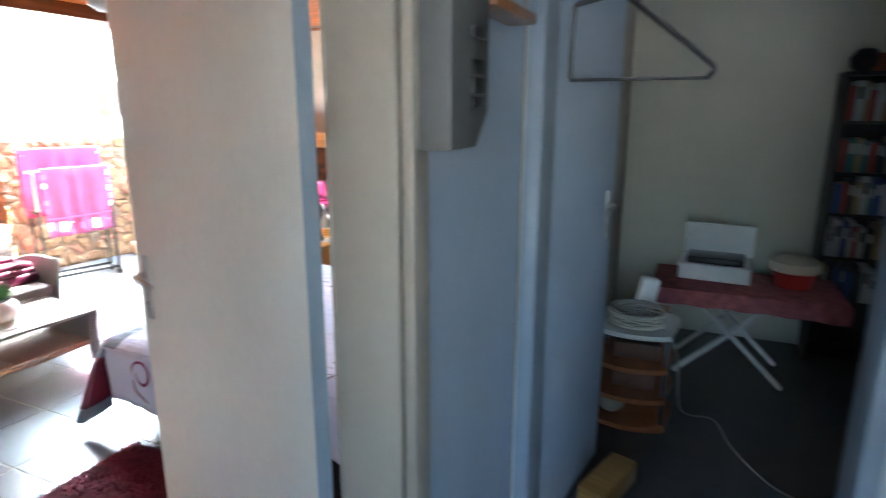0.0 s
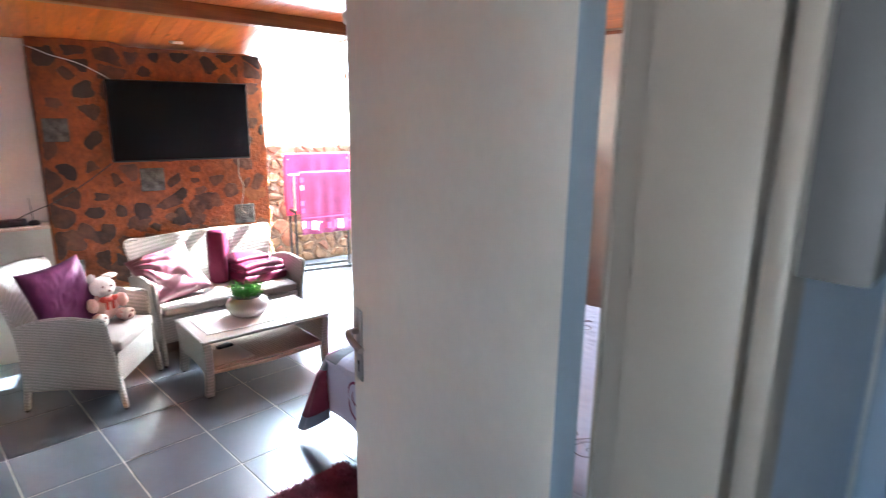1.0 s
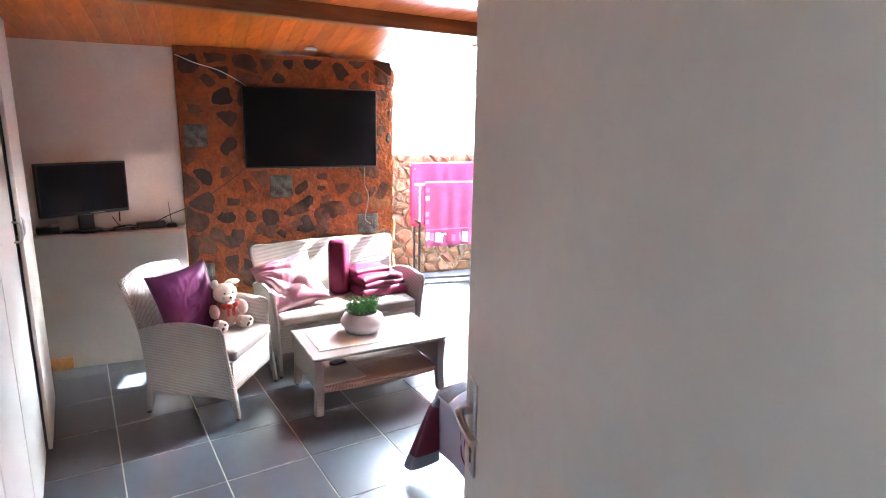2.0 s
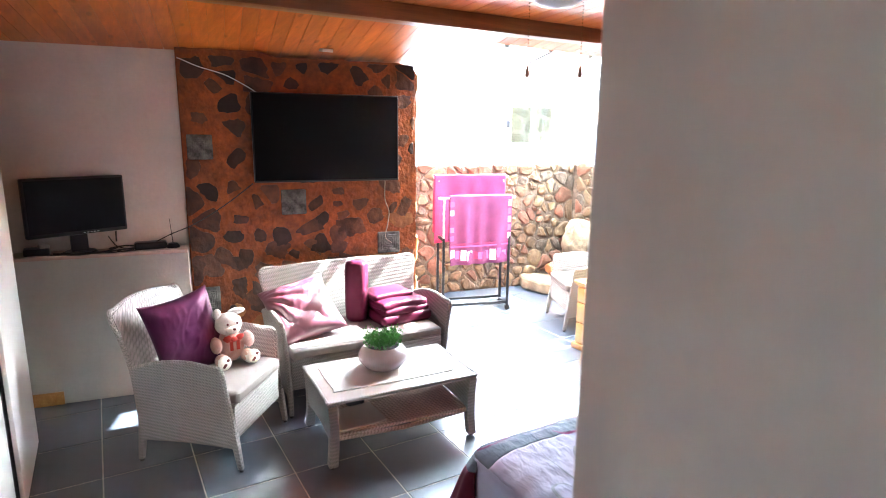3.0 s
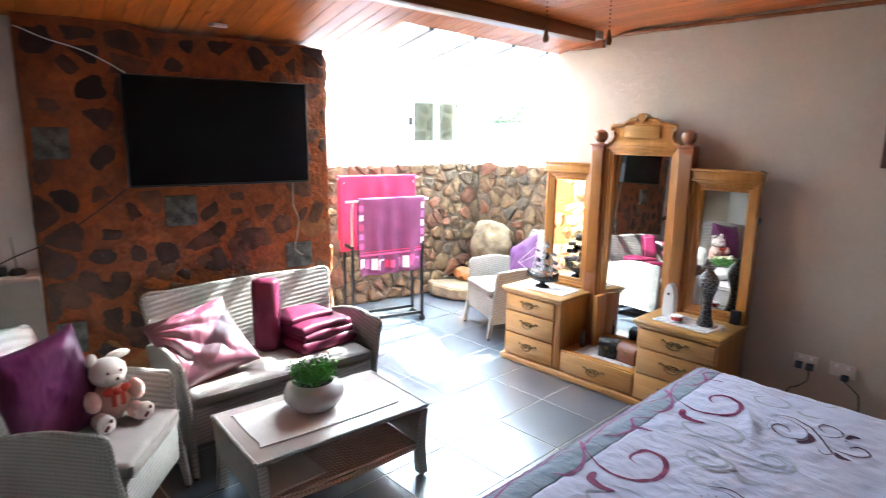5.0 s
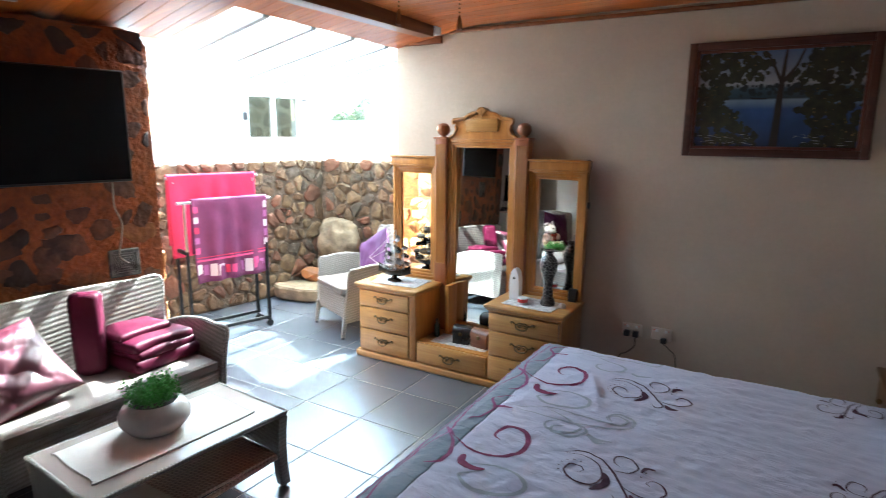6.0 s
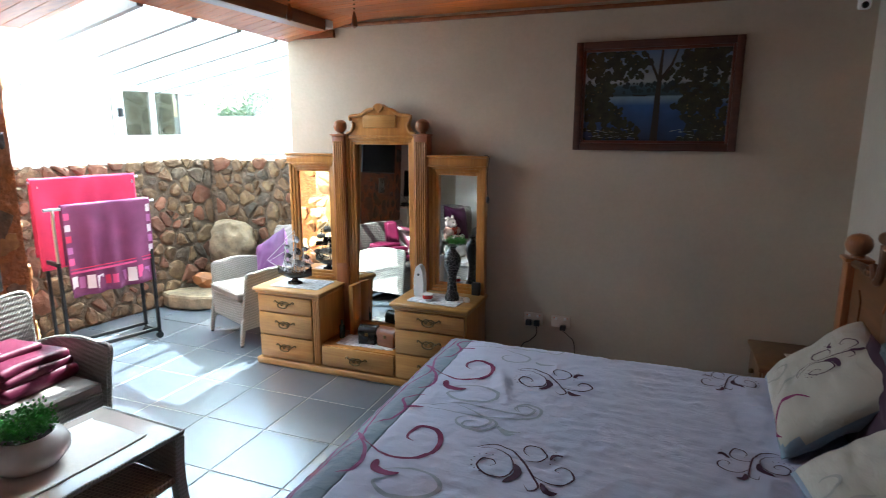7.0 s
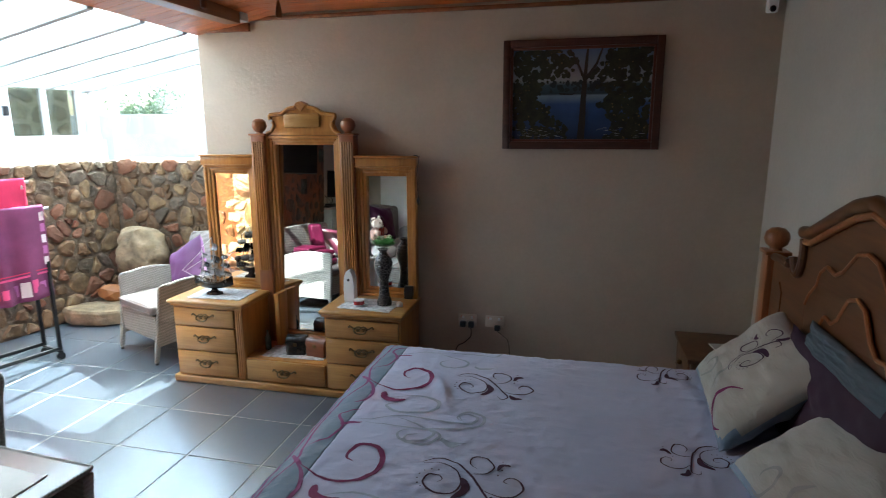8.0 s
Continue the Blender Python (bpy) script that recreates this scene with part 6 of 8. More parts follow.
def stroke(name, pts, w0, w1):
    """One brush stroke: a joined band that tapers along its line."""
    bm = fresh()
    n = len(pts)
    rows = []
    for i, (x, z) in enumerate(pts):
        (xa, za), (xb, zb) = pts[max(i - 1, 0)], pts[min(i + 1, n - 1)]
        l = math.hypot(xb - xa, zb - za)
        nx, nz_ = -(zb - za) / l, (xb - xa) / l
        w = w0 + (w1 - w0) * i / (n - 1)
        rows.append((bm.verts.new((x - nx * w, -0.0152, z - nz_ * w)), bm.verts.new((x + nx * w, -0.0152, z + nz_ * w))))
    for a, b in zip(rows, rows[1:]):
        bm.faces.new((a[0], a[1], b[1], b[0]))
    part(name, bm, M_PAINTTRUNK, pic, smooth=0)
stroke("painted_trunk", [(0.012, -ch), (0.018, -0.12), (0.02, 0.0), (0.025, 0.09)], 0.022, 0.013)
stroke("painted_limb", [(0.025, 0.085), (0.03, 0.2), (0.035, ch)], 0.012, 0.006)
stroke("painted_limb", [(0.025, 0.085), (0.09, 0.18), (0.12, ch)], 0.01, 0.005)
stroke("painted_limb", [(0.022, 0.09), (-0.03, 0.2), (-0.07, ch)], 0.009, 0.004)
bm = fresh()
bm.faces.new([bm.verts.new((x, -0.0158, z)) for x, z in ((-0.13, 0.012), (-0.05, 0.006), (-0.02, 0.012), (-0.05, -0.002), (-0.12, 0.0))])
part("painted_boat", bm, M_BLACK, pic, smooth=0)

# ---- television wall and ledge ----
tv = thing("television", WEST @ pose(-0.05, 0.985, 1.76), "large flat black television mounted on the stone wall", "television")
bm = fresh()
bx(bm, (0.035, -0.527, -0.312), (0.075, 0.527, 0.312), 0.006)
part("housing", bm, M_BLACK, tv)
bm = fresh()
bx(bm, (0.075, -0.517, -0.298), (0.0765, 0.517, 0.303))
part("screen", bm, M_SCREEN, tv, "switched-off glossy dark screen", smooth=0)
bm = fresh()
bx(bm, (0.0, -0.2, -0.15), (0.035, 0.2, 0.15), 0.004)
part("mount", bm, M_DARKSTEEL, tv)
for y, z, w, h in ((0.115, 1.695, 0.165, 0.17), (0.73, 1.297, 0.18, 0.185), (1.45, 0.955, 0.18, 0.17), (0.11, 0.61, 0.15, 0.185)):
    root = thing("glass_block", WEST @ pose(-0.05, y, z), "grey ribbed glass block set into the stone wall", "glass block", "glass blocks")
    bm = fresh()
    bx(bm, (-0.03, -w / 2, -h / 2), (0.012, w / 2, h / 2), 0.01, 3)
    part("block", bm, M_BLOCK, root)
    bm = fresh()
    for k in range(1, 5):
        r = k / 5 * 0.42
        pts = [Vector((0.012, w * r * a, h * r * b)) for a, b in ((-1, -1), (1, -1), (1, 1), (-1, 1), (-1, -1))]
        for p, q in zip(pts, pts[1:]):
            cyl(bm, p, q, 0.0035, seg=6)
    part("ribs", bm, M_BLOCK, root)
# cables on the wall
bm = fresh()
tube(bm, smooth_line([(-0.13, -0.02, 2.29), (-0.035, 0.03, 2.27), (-0.03, 0.14, 2.225), (-0.03, 0.3, 2.18), (-0.028, 0.42, 2.12), (-0.02, 0.5, 2.07)], 8), 0.0038, 8)
single("white_cable", bm, M_ALU, "white cable running from the ceiling corner to the television", "cable", at=WEST)
bm = fresh()
tube(bm, smooth_line([(-0.035, 1.42, 1.44), (-0.04, 1.42, 1.3), (-0.035, 1.45, 1.2), (-0.04, 1.44, 1.1), (-0.035, 1.42, 1.0), (-0.035, 1.47, 0.95)], 8), 0.004, 8)
single("power_cable", bm, surface("beige_flex", (0.45, 0.38, 0.3), 0.5), "beige cable hanging below the television", "cable", at=WEST)
bm = fresh()
tube(bm, smooth_line([(-0.02, -0.2, 1.06), (-0.01, -0.1, 1.11), (-0.02, 0.05, 1.17), (-0.03, 0.25, 1.29), (-0.03, 0.45, 1.44)], 8), 0.0035, 8)
single("black_cable", bm, M_BLACK, "thin black cable from the ledge up to the television", "cable", at=WEST)

bm = fresh()
bx(bm, (-0.14, -1.6, 0.986), (0.065, -0.008, 1.008), 0.004)
single("ledge_top", bm, surface("pinkish_board", (0.5, 0.36, 0.3), 0.45, grain=40, blotch=3, vary=0.08), "pinkish beige board along the top of the ledge", "ledge board", kind=STRUCT, at=WEST)
bm = fresh()
bx(bm, (0.05, -1.6, 0.0), (0.062, -0.83, 0.09), 0.003)
single("baseboard", bm, M_PINE_H, "short wooden baseboard at the foot of the ledge", "baseboard", kind=STRUCT, at=WEST)

mon = thing("computer_monitor", WEST @ pose(-0.03, -0.655, 1.009, 0, 0, 28), "black widescreen computer monitor on a foot on the ledge", "monitor")
bm = fresh()
bx(bm, (-0.015, -0.295, 0.125), (0.03, 0.295, 0.5), 0.008)
part("housing", bm, M_BLACK, mon)
bm = fresh()
bx(bm, (0.03, -0.279, 0.15), (0.0315, 0.279, 0.484))
part("screen", bm, M_SCREEN, mon, "dark switched-off screen", smooth=0)
bm = fresh()
for k in range(5):
    bx(bm, (0.03, 0.02 + k * 0.02, 0.134), (0.032, 0.032 + k * 0.02, 0.139))
part("button", bm, M_ALU, mon, "row of small pale buttons")
bm = fresh()
bx(bm, (-0.025, -0.05, 0.01), (0.005, 0.05, 0.2), 0.006)
part("neck", bm, M_BLACK, mon)
bm = fresh()
cyl(bm, (0.0, 0, 0), (0.0, 0, 0.014), 0.1, 0.09, 32)
part("foot", bm, M_BLACK, mon)
bm = fresh()
bx(bm, (-0.045, -0.1, 0), (0.045, 0.1, 0.05), 0.014, 4)
single("router", bm, M_BLACK, "black rounded router box on the ledge", "router", at=WEST @ pose(-0.04, -0.24, 1.009, 0, 0, 6))
ant = thing("antenna", WEST @ pose(-0.045, -0.1, 1.009), "small black antenna standing on a round base", "antenna")
bm = fresh()
lathe(bm, [(0.042, 0), (0.042, 0.012), (0.028, 0.03), (0.008, 0.034)])
part("base", bm, M_BLACK, ant)
bm = fresh()
cyl(bm, (0, 0, 0.03), (0.0, -0.012, 0.2), 0.003, 0.0015, 8)
part("rod", bm, M_BLACK, ant)
bm = fresh()
for pts in ([(0.03, -0.8, 0.008), (0.05, -0.6, 0.006), (0.03, -0.45, 0.01), (-0.02, -0.32, 0.012)], [(0.0, -0.75, 0.006), (0.045, -0.66, 0.006), (0.05, -0.52, 0.006), (0.0, -0.42, 0.03)], [(-0.08, -0.5, 0.004), (-0.07, -0.4, 0.02), (-0.06, -0.3, 0.01)], [(-0.08, -0.45, 0.05), (-0.09, -0.45, 0.1), (-0.1, -0.45, 0.12)]):
    tube(bm, smooth_line(pts, 6), 0.005, 6)
single("cable_tangle", bm, M_BLACK, "tangle of black cables lying on the ledge", "cables", at=WEST @ pose(0, 0, 1.013))
bm = fresh()
bx(bm, (-0.05, -0.07, 0), (0.05, 0.07, 0.045), 0.006)
single("set_top_box", bm, M_BLACK, "small dark box beside the monitor", "box", at=WEST @ pose(-0.03, -0.9, 1.009, 0, 0, 10))
bm = fresh()
lathe(bm, [(0.03, 0), (0.032, 0.05), (0.03, 0.055), (0.02, 0.055), (0.018, 0.0)])
single("tape_roll", bm, M_CASE, "pale roll of tape standing on the ledge", "tape roll", at=WEST @ pose(-0.05, -0.84, 1.04, 80, 0, 30))
bm = fresh()
bx(bm, (-0.04, -0.04, -0.022), (0.04, 0.04, 0), 0.005)
single("smoke_detector", bm, M_ALU, "small white square detector on the pine ceiling", "detector", at=pose(-4.95, 2.06, roof_z(-4.95, 2.06), 0, 8, 0))

# ---- wardrobe ----
ward = thing("wardrobe", pose(-2.9, 0.155, 0), "tall white fitted wardrobe with chrome bow handles", "wardrobe")
bm = fresh()
bx(bm, (-1.85, -0.55, 0.0), (1.75, -0.02, 2.36))
# carcass painted near black, so the door gaps read as deep shade
part("carcass", bm, plain("wardrobe_gap_shade", (0.01, 0.01, 0.012), 0.6), ward, "wardrobe body, coloured black for the shade in the door gaps")
edges = [-1.85, -1.12, -0.35, 0.35, 1.05, 1.75]
for i, (a, b) in enumerate(zip(edges, edges[1:])):
    bm = fresh()
    bx(bm, (a + 0.01, -0.02 + (0.03 if i == 0 else 0), 0.03), (b - (0.022 if i == 0 else 0.01), 0.0 + (0.03 if i == 0 else 0), 2.35), 0.003)
    door = part("door", bm, M_PAINT, ward)
    hx = b - 0.08 if i % 2 == 0 else a + 0.08
    bm = fresh()
    tube(bm, smooth_line([(hx, 0.0, 1.22), (hx, 0.03, 1.225), (hx, 0.038, 1.27), (hx, 0.03, 1.315), (hx, 0.0, 1.32)], 6), 0.006, 8)
    part("handle", bm, M_STEEL, door, "chrome bow handle")

# ceiling light with two pull cords
lamp = thing("ceiling_light", pose(-2.48, 1.99, 2.49), "ceiling fitting with a frosted dome and two pull cords", "ceiling light")
bm = fresh()
lathe(bm, [(0.05, 0), (0.05, -0.05), (0.02, -0.07), (0.02, -0.12), (0.07, -0.14), (0.075, -0.165)])
part("fitting", bm, M_BEAM, lamp)
bm = fresh()
lathe(bm, [(0.075, -0.165), (0.1, -0.19), (0.095, -0.225), (0.06, -0.25), (0.0, -0.26)])
part("dome", bm, surface("frosted_glass", (0.7, 0.68, 0.64), 0.4, bump=0), lamp, smooth=60)
for dx, dy in ((-0.05, -0.075), (0.05, 0.07)):
    bm = fresh()
    for k in range(26):
        ball(bm, (dx, dy, -0.17 - k * 0.0105), 0.0028, sub=1)
    cord = part("pull_cord", bm, M_BRASS, lamp)
    bm = fresh()
    lathe(bm, [(0.002, 0), (0.005, -0.01), (0.008, -0.03), (0.007, -0.038), (0.0, -0.042)], (dx, dy, -0.44), 16)
    part("bob", bm, M_REDPINE, cord, "dark wooden bob")

bm = fresh()
bx(bm, (-0.03, -0.04, -0.05), (0.03, 0.0, 0.05), 0.012, 3)
sensor = thing("alarm_sensor", pose(-0.72, NORTH, 2.42), "small white alarm sensor in the ceiling corner", "sensor")
part("case", bm, M_ALU, sensor)
bm = fresh()
ball(bm, (0, -0.04, -0.03), 0.018)
part("lens", bm, M_SCREEN, sensor, "dark round lens")

# loose cables behind and beside the monitor
for k, pts in enumerate((
        [(-0.06, -0.98, 1.013), (0.0, -0.9, 1.013), (0.035, -0.78, 1.013), (0.04, -0.62, 1.013), (0.02, -0.5, 1.013), (-0.03, -0.42, 1.013), (-0.06, -0.3, 1.013)],
        [(-0.08, -0.9, 1.02), (0.01, -0.86, 1.014), (0.045, -0.7, 1.013), (0.03, -0.56, 1.014), (0.045, -0.45, 1.013), (0.01, -0.34, 1.02)],
        [(-0.1, -0.5, 1.1), (-0.11, -0.46, 1.03), (-0.06, -0.4, 1.013), (0.0, -0.44, 1.013), (0.03, -0.38, 1.013), (-0.02, -0.24, 1.014), (-0.06, -0.14, 1.014)])):
    bm = fresh()
    tube(bm, smooth_line(pts, 8), 0.0035, 8)
    single("ledge_cable", bm, M_BLACK, "thin black cable lying loose on the ledge board", "cable", "ledge cables", at=WEST)

# ---- sunroom: windows, glass roof ----
def frame_part(name, boxes, mat, parent, label="", bevel=0.004):
    bm = fresh()
    for lo, hi in boxes:
        bx(bm, lo, hi, bevel)
    return part(name, bm, mat, parent, label)


def pane(name, lo, hi, mat, parent, label=""):
    bm = fresh()
    bx(bm, lo, hi)
    ob = part(name, bm, mat, parent, label, smooth=0)
    ob.visible_shadow = False
    return ob


bm = fresh()
bx(bm, (-0.3, -2.6, 1.43), (-0.1, 0.75, 1.645))
single("wall_band", bm, M_PAINT, "white painted band under the sunroom windows", "wall", kind=STRUCT, at=BACK)
win1 = thing("window_1", BACK, "white aluminium sliding window of the sunroom", "window", kind=STRUCT)
frame_part("window_frame", [((-0.24, -2.6, 1.645), (-0.16, 0.75, 1.69)), ((-0.24, -2.6, 2.1), (-0.16, 0.75, 2.15))], M_ALU, win1)
for y0, y1 in ((-2.6, -2.52), (-1.92, -1.86), (-1.02, -0.85), (-0.12, -0.05), (0.23, 0.27), (0.55, 0.6), (0.7, 0.75)):
    frame_part("mullion", [((-0.235, y0, 1.69), (-0.165, y1, 2.1))], M_ALU, win1)
for y0, y1, mat in ((-2.52, -1.92, M_GLASS), (-1.86, -1.02, M_GLASS), (-0.85, -0.12, M_GLASS), (-0.05, 0.23, M_DIMPANE), (0.27, 0.55, M_DIMPANE), (0.6, 0.7, M_GLASS)):
    pane("pane", (-0.205, y0, 1.69), (-0.2, y1, 2.1), mat, win1)
frame_part("latch", [((-0.165, -0.13, 1.86), (-0.13, -0.08, 1.94))], M_BLACK, win1, "black window latch", 0.006)
bm = fresh()
bx(bm, (-0.42, -0.06, -0.2), (-0.3, 0.56, 2.13))
stone_pier = single("stone_pier", bm, surface("pale_pier_mortar", (0.4, 0.38, 0.31), 0.9, grain=40, blotch=5, vary=0.2, bump=0.6), "outdoor stone pier with pale mortar close behind the window", "pier", kind=STRUCT, at=BACK)
win2 = thing("window_2", pose(0, 0, 0), "white framed side window of the sunroom", "window", kind=STRUCT)
frame_part("window_frame", [((-6.2, 5.62, 1.43), (-4.39, 5.7, 1.47)), ((-6.2, 5.62, 2.34), (-4.39, 5.7, 2.4))], M_ALU, win2)
for x in (-6.2, -5.3, -4.43):
    frame_part("mullion", [((x, 5.625, 1.47), (x + 0.04, 5.695, 2.34))], M_ALU, win2)
for x0, x1 in ((-6.16, -5.3), (-5.26, -4.43)):
    pane("pane", (x0, 5.655, 1.47), (x1, 5.66, 2.34), M_GLASS, win2)

roof = thing("glass_roof", pose(0, 0, 0), "sloping glass roof of the sunroom on pale rafters", "glass roof", kind=STRUCT)
M_ROOFGLASS = clear_glass("pale_roof_sheet", (0.66, 0.71, 0.74))
M_RAFTER = surface("pale_painted_rafter", (0.42, 0.44, 0.45), 0.5, grain=30, blotch=3, vary=0.1)


def roof_bar(p, q, half, low, high, mat, name):
    """A bar or pane that follows the roof's fall from p to q, half as wide on each side."""
    d = (q - p).normalized()
    w = Vector((-d.y, d.x, 0)) * half
    bm = fresh()
    ring = []
    for pt in (p, q):
        z = roof_z(pt.x, pt.y)
        ring.append([bm.verts.new(pt + w * s + Vector((0, 0, z + h))) for s, h in ((1, low), (-1, low), (-1, high), (1, high))])
    for i in range(4):
        j = (i + 1) % 4
        bm.faces.new((ring[0][i], ring[0][j], ring[1][j], ring[1][i]))
    bm.faces.new(ring[0])
    bm.faces.new(ring[1])
    return part(name, bm, mat, roof, smooth=0)


for k in range(7):
    p = Vector((-4.40, 3.2 + 0.4 * k, 0))
    q = p - NV * 2.2
    if q.y > 5.72:
        q = p + (q - p) * ((5.72 - p.y) / (q.y - p.y))
    roof_bar(p, q, 0.02, -0.01, 0.07, M_RAFTER, "rafter")
for k in range(7):
    p = Vector((-4.40, 3.0 + 0.4 * k, 0)) if k else Vector((-4.40, 3.09, 0))
    g = roof_bar(p, p - NV * 2.35, 0.198 if k else 0.105, 0.075, 0.08, M_ROOFGLASS, "roof_pane")
    g.visible_shadow = False
bm = fresh()
bx(bm, (-4.412, 2.97, 2.47), (-4.392, NORTH, 2.5), 0.003)
single("trim_eave", bm, M_BOARD, "varnished timber edge of the pine ceiling", "trim", kind=STRUCT)

# ---- clothes rail with towels ----
RK = pose(-5.77, 3.86, 0, 0, 0, -15)
rack = thing("clothes_rack", RK, "double clothes rail of dark and chrome tube on castors", "clothes rack")
for x, top in ((0.1, 1.175), (-0.12, 1.36)):
    for y in (-0.345, 0.345):
        bm = fresh()
        bx(bm, (x - 0.012, y - 0.012, 0.07), (x + 0.012, y + 0.012, 0.78), 0.003)
        part("lower_post", bm, M_DARKSTEEL, rack)
        bm = fresh()
        tube(bm, smooth_line([(x, y, 0.77), (x, y, top - 0.1), (x + 0.012, y, top - 0.04), (x, y, top)], 6), 0.011, 10)
        part("upper_post", bm, M_STEEL, rack, "chrome upper tube")
        bm = fresh()
        cyl(bm, (x - 0.012, y + 0.0, 0.028), (x + 0.012, y + 0.0, 0.028), 0.028, seg=20)
        part("castor", bm, M_BLACK, rack, "black castor wheel")
    bm = fresh()
    cyl(bm, (x, -0.4, top), (x, 0.4, top), 0.012, seg=14)
    part("top_rail", bm, M_STEEL, rack, "chrome hanging rail")
    bm = fresh()
    bx(bm, (x - 0.012, -0.345, 0.075), (x + 0.012, 0.345, 0.1), 0.003)
    part("base_rail", bm, M_DARKSTEEL, rack)
for y in (-0.345, 0.345):
    bm = fresh()
    bx(bm, (-0.13, y - 0.012, 0.056), (0.12, y + 0.012, 0.075), 0.003)
    part("foot_rail", bm, M_DARKSTEEL, rack)
    bm = fresh()
    bx(bm, (-0.12, y - 0.014, 0.75), (0.1, y + 0.014, 0.78), 0.004)
    part("side_rail", bm, M_DARKSTEEL, rack)


def draped(name, x, top, y0, y1, front, back, mat, label, skew=0.0):
    """A towel hung over a rail: front and back fall with soft folds."""
    root = thing(name, RK @ pose(x, 0, 0), label, "towel", "towels")
    bm = fresh()
    prof = []
    n = 18
    for i in range(n + 1):
        prof.append((0.016, front + (top - front) * i / n))
    for a in (0.6, 1.57, 2.5):
        prof.append((0.017 * math.cos(a), top + 0.017 * math.sin(a)))
    for i in range(n + 1):
        prof.append((-0.017, top - (top - back) * i / n))
    m = 60
    g = []
    for j in range(m + 1):
        y = y0 + (y1 - y0) * j / m
        col = []
        for px, pz in prof:
            k = (top - pz) / (top - front)
            fold = 0.024 * k * math.sin(y * 31 + 1.5 * math.sin(y * 9)) + 0.01 * noise.noise(Vector((y * 6, pz * 4, px * 50)))
            col.append(bm.verts.new((px + (fold if px > 0 else -abs(fold) * 0.5), y + 0.02 * k * noise.noise(Vector((pz * 3, y, 4))), pz + skew * (y - y0) * k)))
        g.append(col)
    for j in range(m):
        for i in range(len(prof) - 1):
            bm.faces.new((g[j][i], g[j + 1][i], g[j + 1][i + 1], g[j][i + 1]))
    ob = part("cloth", bm, mat, root, smooth=80)
    so = ob.modifiers.new("thickness", "SOLIDIFY")
    so.thickness, so.offset = 0.006, 0
    return root
M_PINKTOWEL = surface("hot_pink_terry", (0.6, 0.025, 0.1), 0.95, grain=220, blotch=6, vary=0.1, bump=0.7)
draped("pink_towel", -0.12, 1.372, -0.39, 0.37, 0.7, 0.8, M_PINKTOWEL, "hot pink towel hung over the higher rail")
mt = surface("violet_striped_terry", (0.2, 0.042, 0.13), 0.95, grain=220, blotch=6, vary=0.12, bump=0.7)
small = draped("striped_towel", 0.1, 1.187, -0.29, 0.36, 0.5, 0.75, mt, "violet towel with a checked pink border over the lower rail", 0.03)
rnd = random.Random(12)
cols = [plain("towel_pink", (0.62, 0.07, 0.22), 0.95), plain("towel_white", (0.66, 0.55, 0.6), 0.95), plain("towel_red", (0.6, 0.03, 0.1), 0.95), plain("towel_mauve", (0.4, 0.12, 0.32), 0.95)]
def towel_x(y, z):
    k = (1.187 - z) / (1.187 - 0.5)
    return 0.016 + 0.024 * k * math.sin(y * 31 + 1.5 * math.sin(y * 9)) + 0.01 * noise.noise(Vector((y * 6, z * 4, 0.8))) + 0.0055
def patch(y0, y1, z0, z1, mat):
    bm = fresh()
    m, n = 4, 3
    g = [[bm.verts.new((towel_x(y0 + (y1 - y0) * j / m, z0 + (z1 - z0) * i / n), y0 + (y1 - y0) * j / m, z0 + (z1 - z0) * i / n + 0.03 * (y0 + (y1 - y0) * j / m + 0.29) * (1.187 - z0) / 0.687)) for i in range(n + 1)] for j in range(m + 1)]
    for j in range(m):
        for i in range(n):
            bm.faces.new((g[j][i], g[j + 1][i], g[j + 1][i + 1], g[j][i + 1]))
    part("woven_patch", bm, mat, small, smooth=80)
y = -0.28
while y < 0.32:
    wd = rnd.uniform(0.03, 0.06)
    patch(y, y + wd, 0.53 + rnd.uniform(0, 0.03), 0.66 + rnd.uniform(-0.04, 0.02), cols[rnd.randrange(4)])
    y += wd + 0.012
patch(-0.28, 0.35, 0.685, 0.7, cols[0])
patch(-0.28, 0.35, 0.715, 0.722, cols[2])
for k in range(5):
    patch(-0.285, -0.245, 0.75 + k * 0.085, 0.8 + k * 0.085, cols[(k * 3) % 4])
    patch(0.32, 0.352, 0.75 + k * 0.085, 0.81 + k * 0.085, cols[(k * 2 + 1) % 4])

# ---- boulder, ledge stones ----
def rock(sx, sy, sz, seed, sub=4, dents=()):
    bm = fresh()
    vs = ball(bm, (0, 0, 0), 1, sub=sub)
    for v in vs:
        d = v.co.normalized()
        k = 1 + 0.22 * noise.noise(d * 1.6 + Vector((seed, 0, 0))) + 0.07 * noise.noise(d * 4.2 + Vector((0, seed, 0))) + 0.03 * noise.noise(d * 11)
        for dd, r, depth in dents:
            a = (d - Vector(dd).normalized()).length
            if a < r:
                k -= depth * (0.5 + 0.5 * math.cos(math.pi * a / r))
        v.co = Vector((d.x * sx * k, d.y * sy * k, d.z * sz * k))
    low = min(v.co.z for v in vs) * 0.86
    for v in vs:
        v.co.z = max(v.co.z, low)
    bmesh.ops.translate(bm, verts=vs, vec=(0, 0, -low))
    return bm
single("boulder", rock(0.27, 0.18, 0.29, 2.0, dents=(((0.5, -0.7, 0.7), 0.34, 0.24), ((0.0, -0.85, 0.75), 0.28, 0.2), ((0.75, -0.6, 0.15), 0.3, 0.1))), M_BOULDER, "large pale boulder with hollows leaning on the rubble wall", "boulder", at=pose(-5.74, 5.36, 0.3, 0, -8, 0), smooth=60)
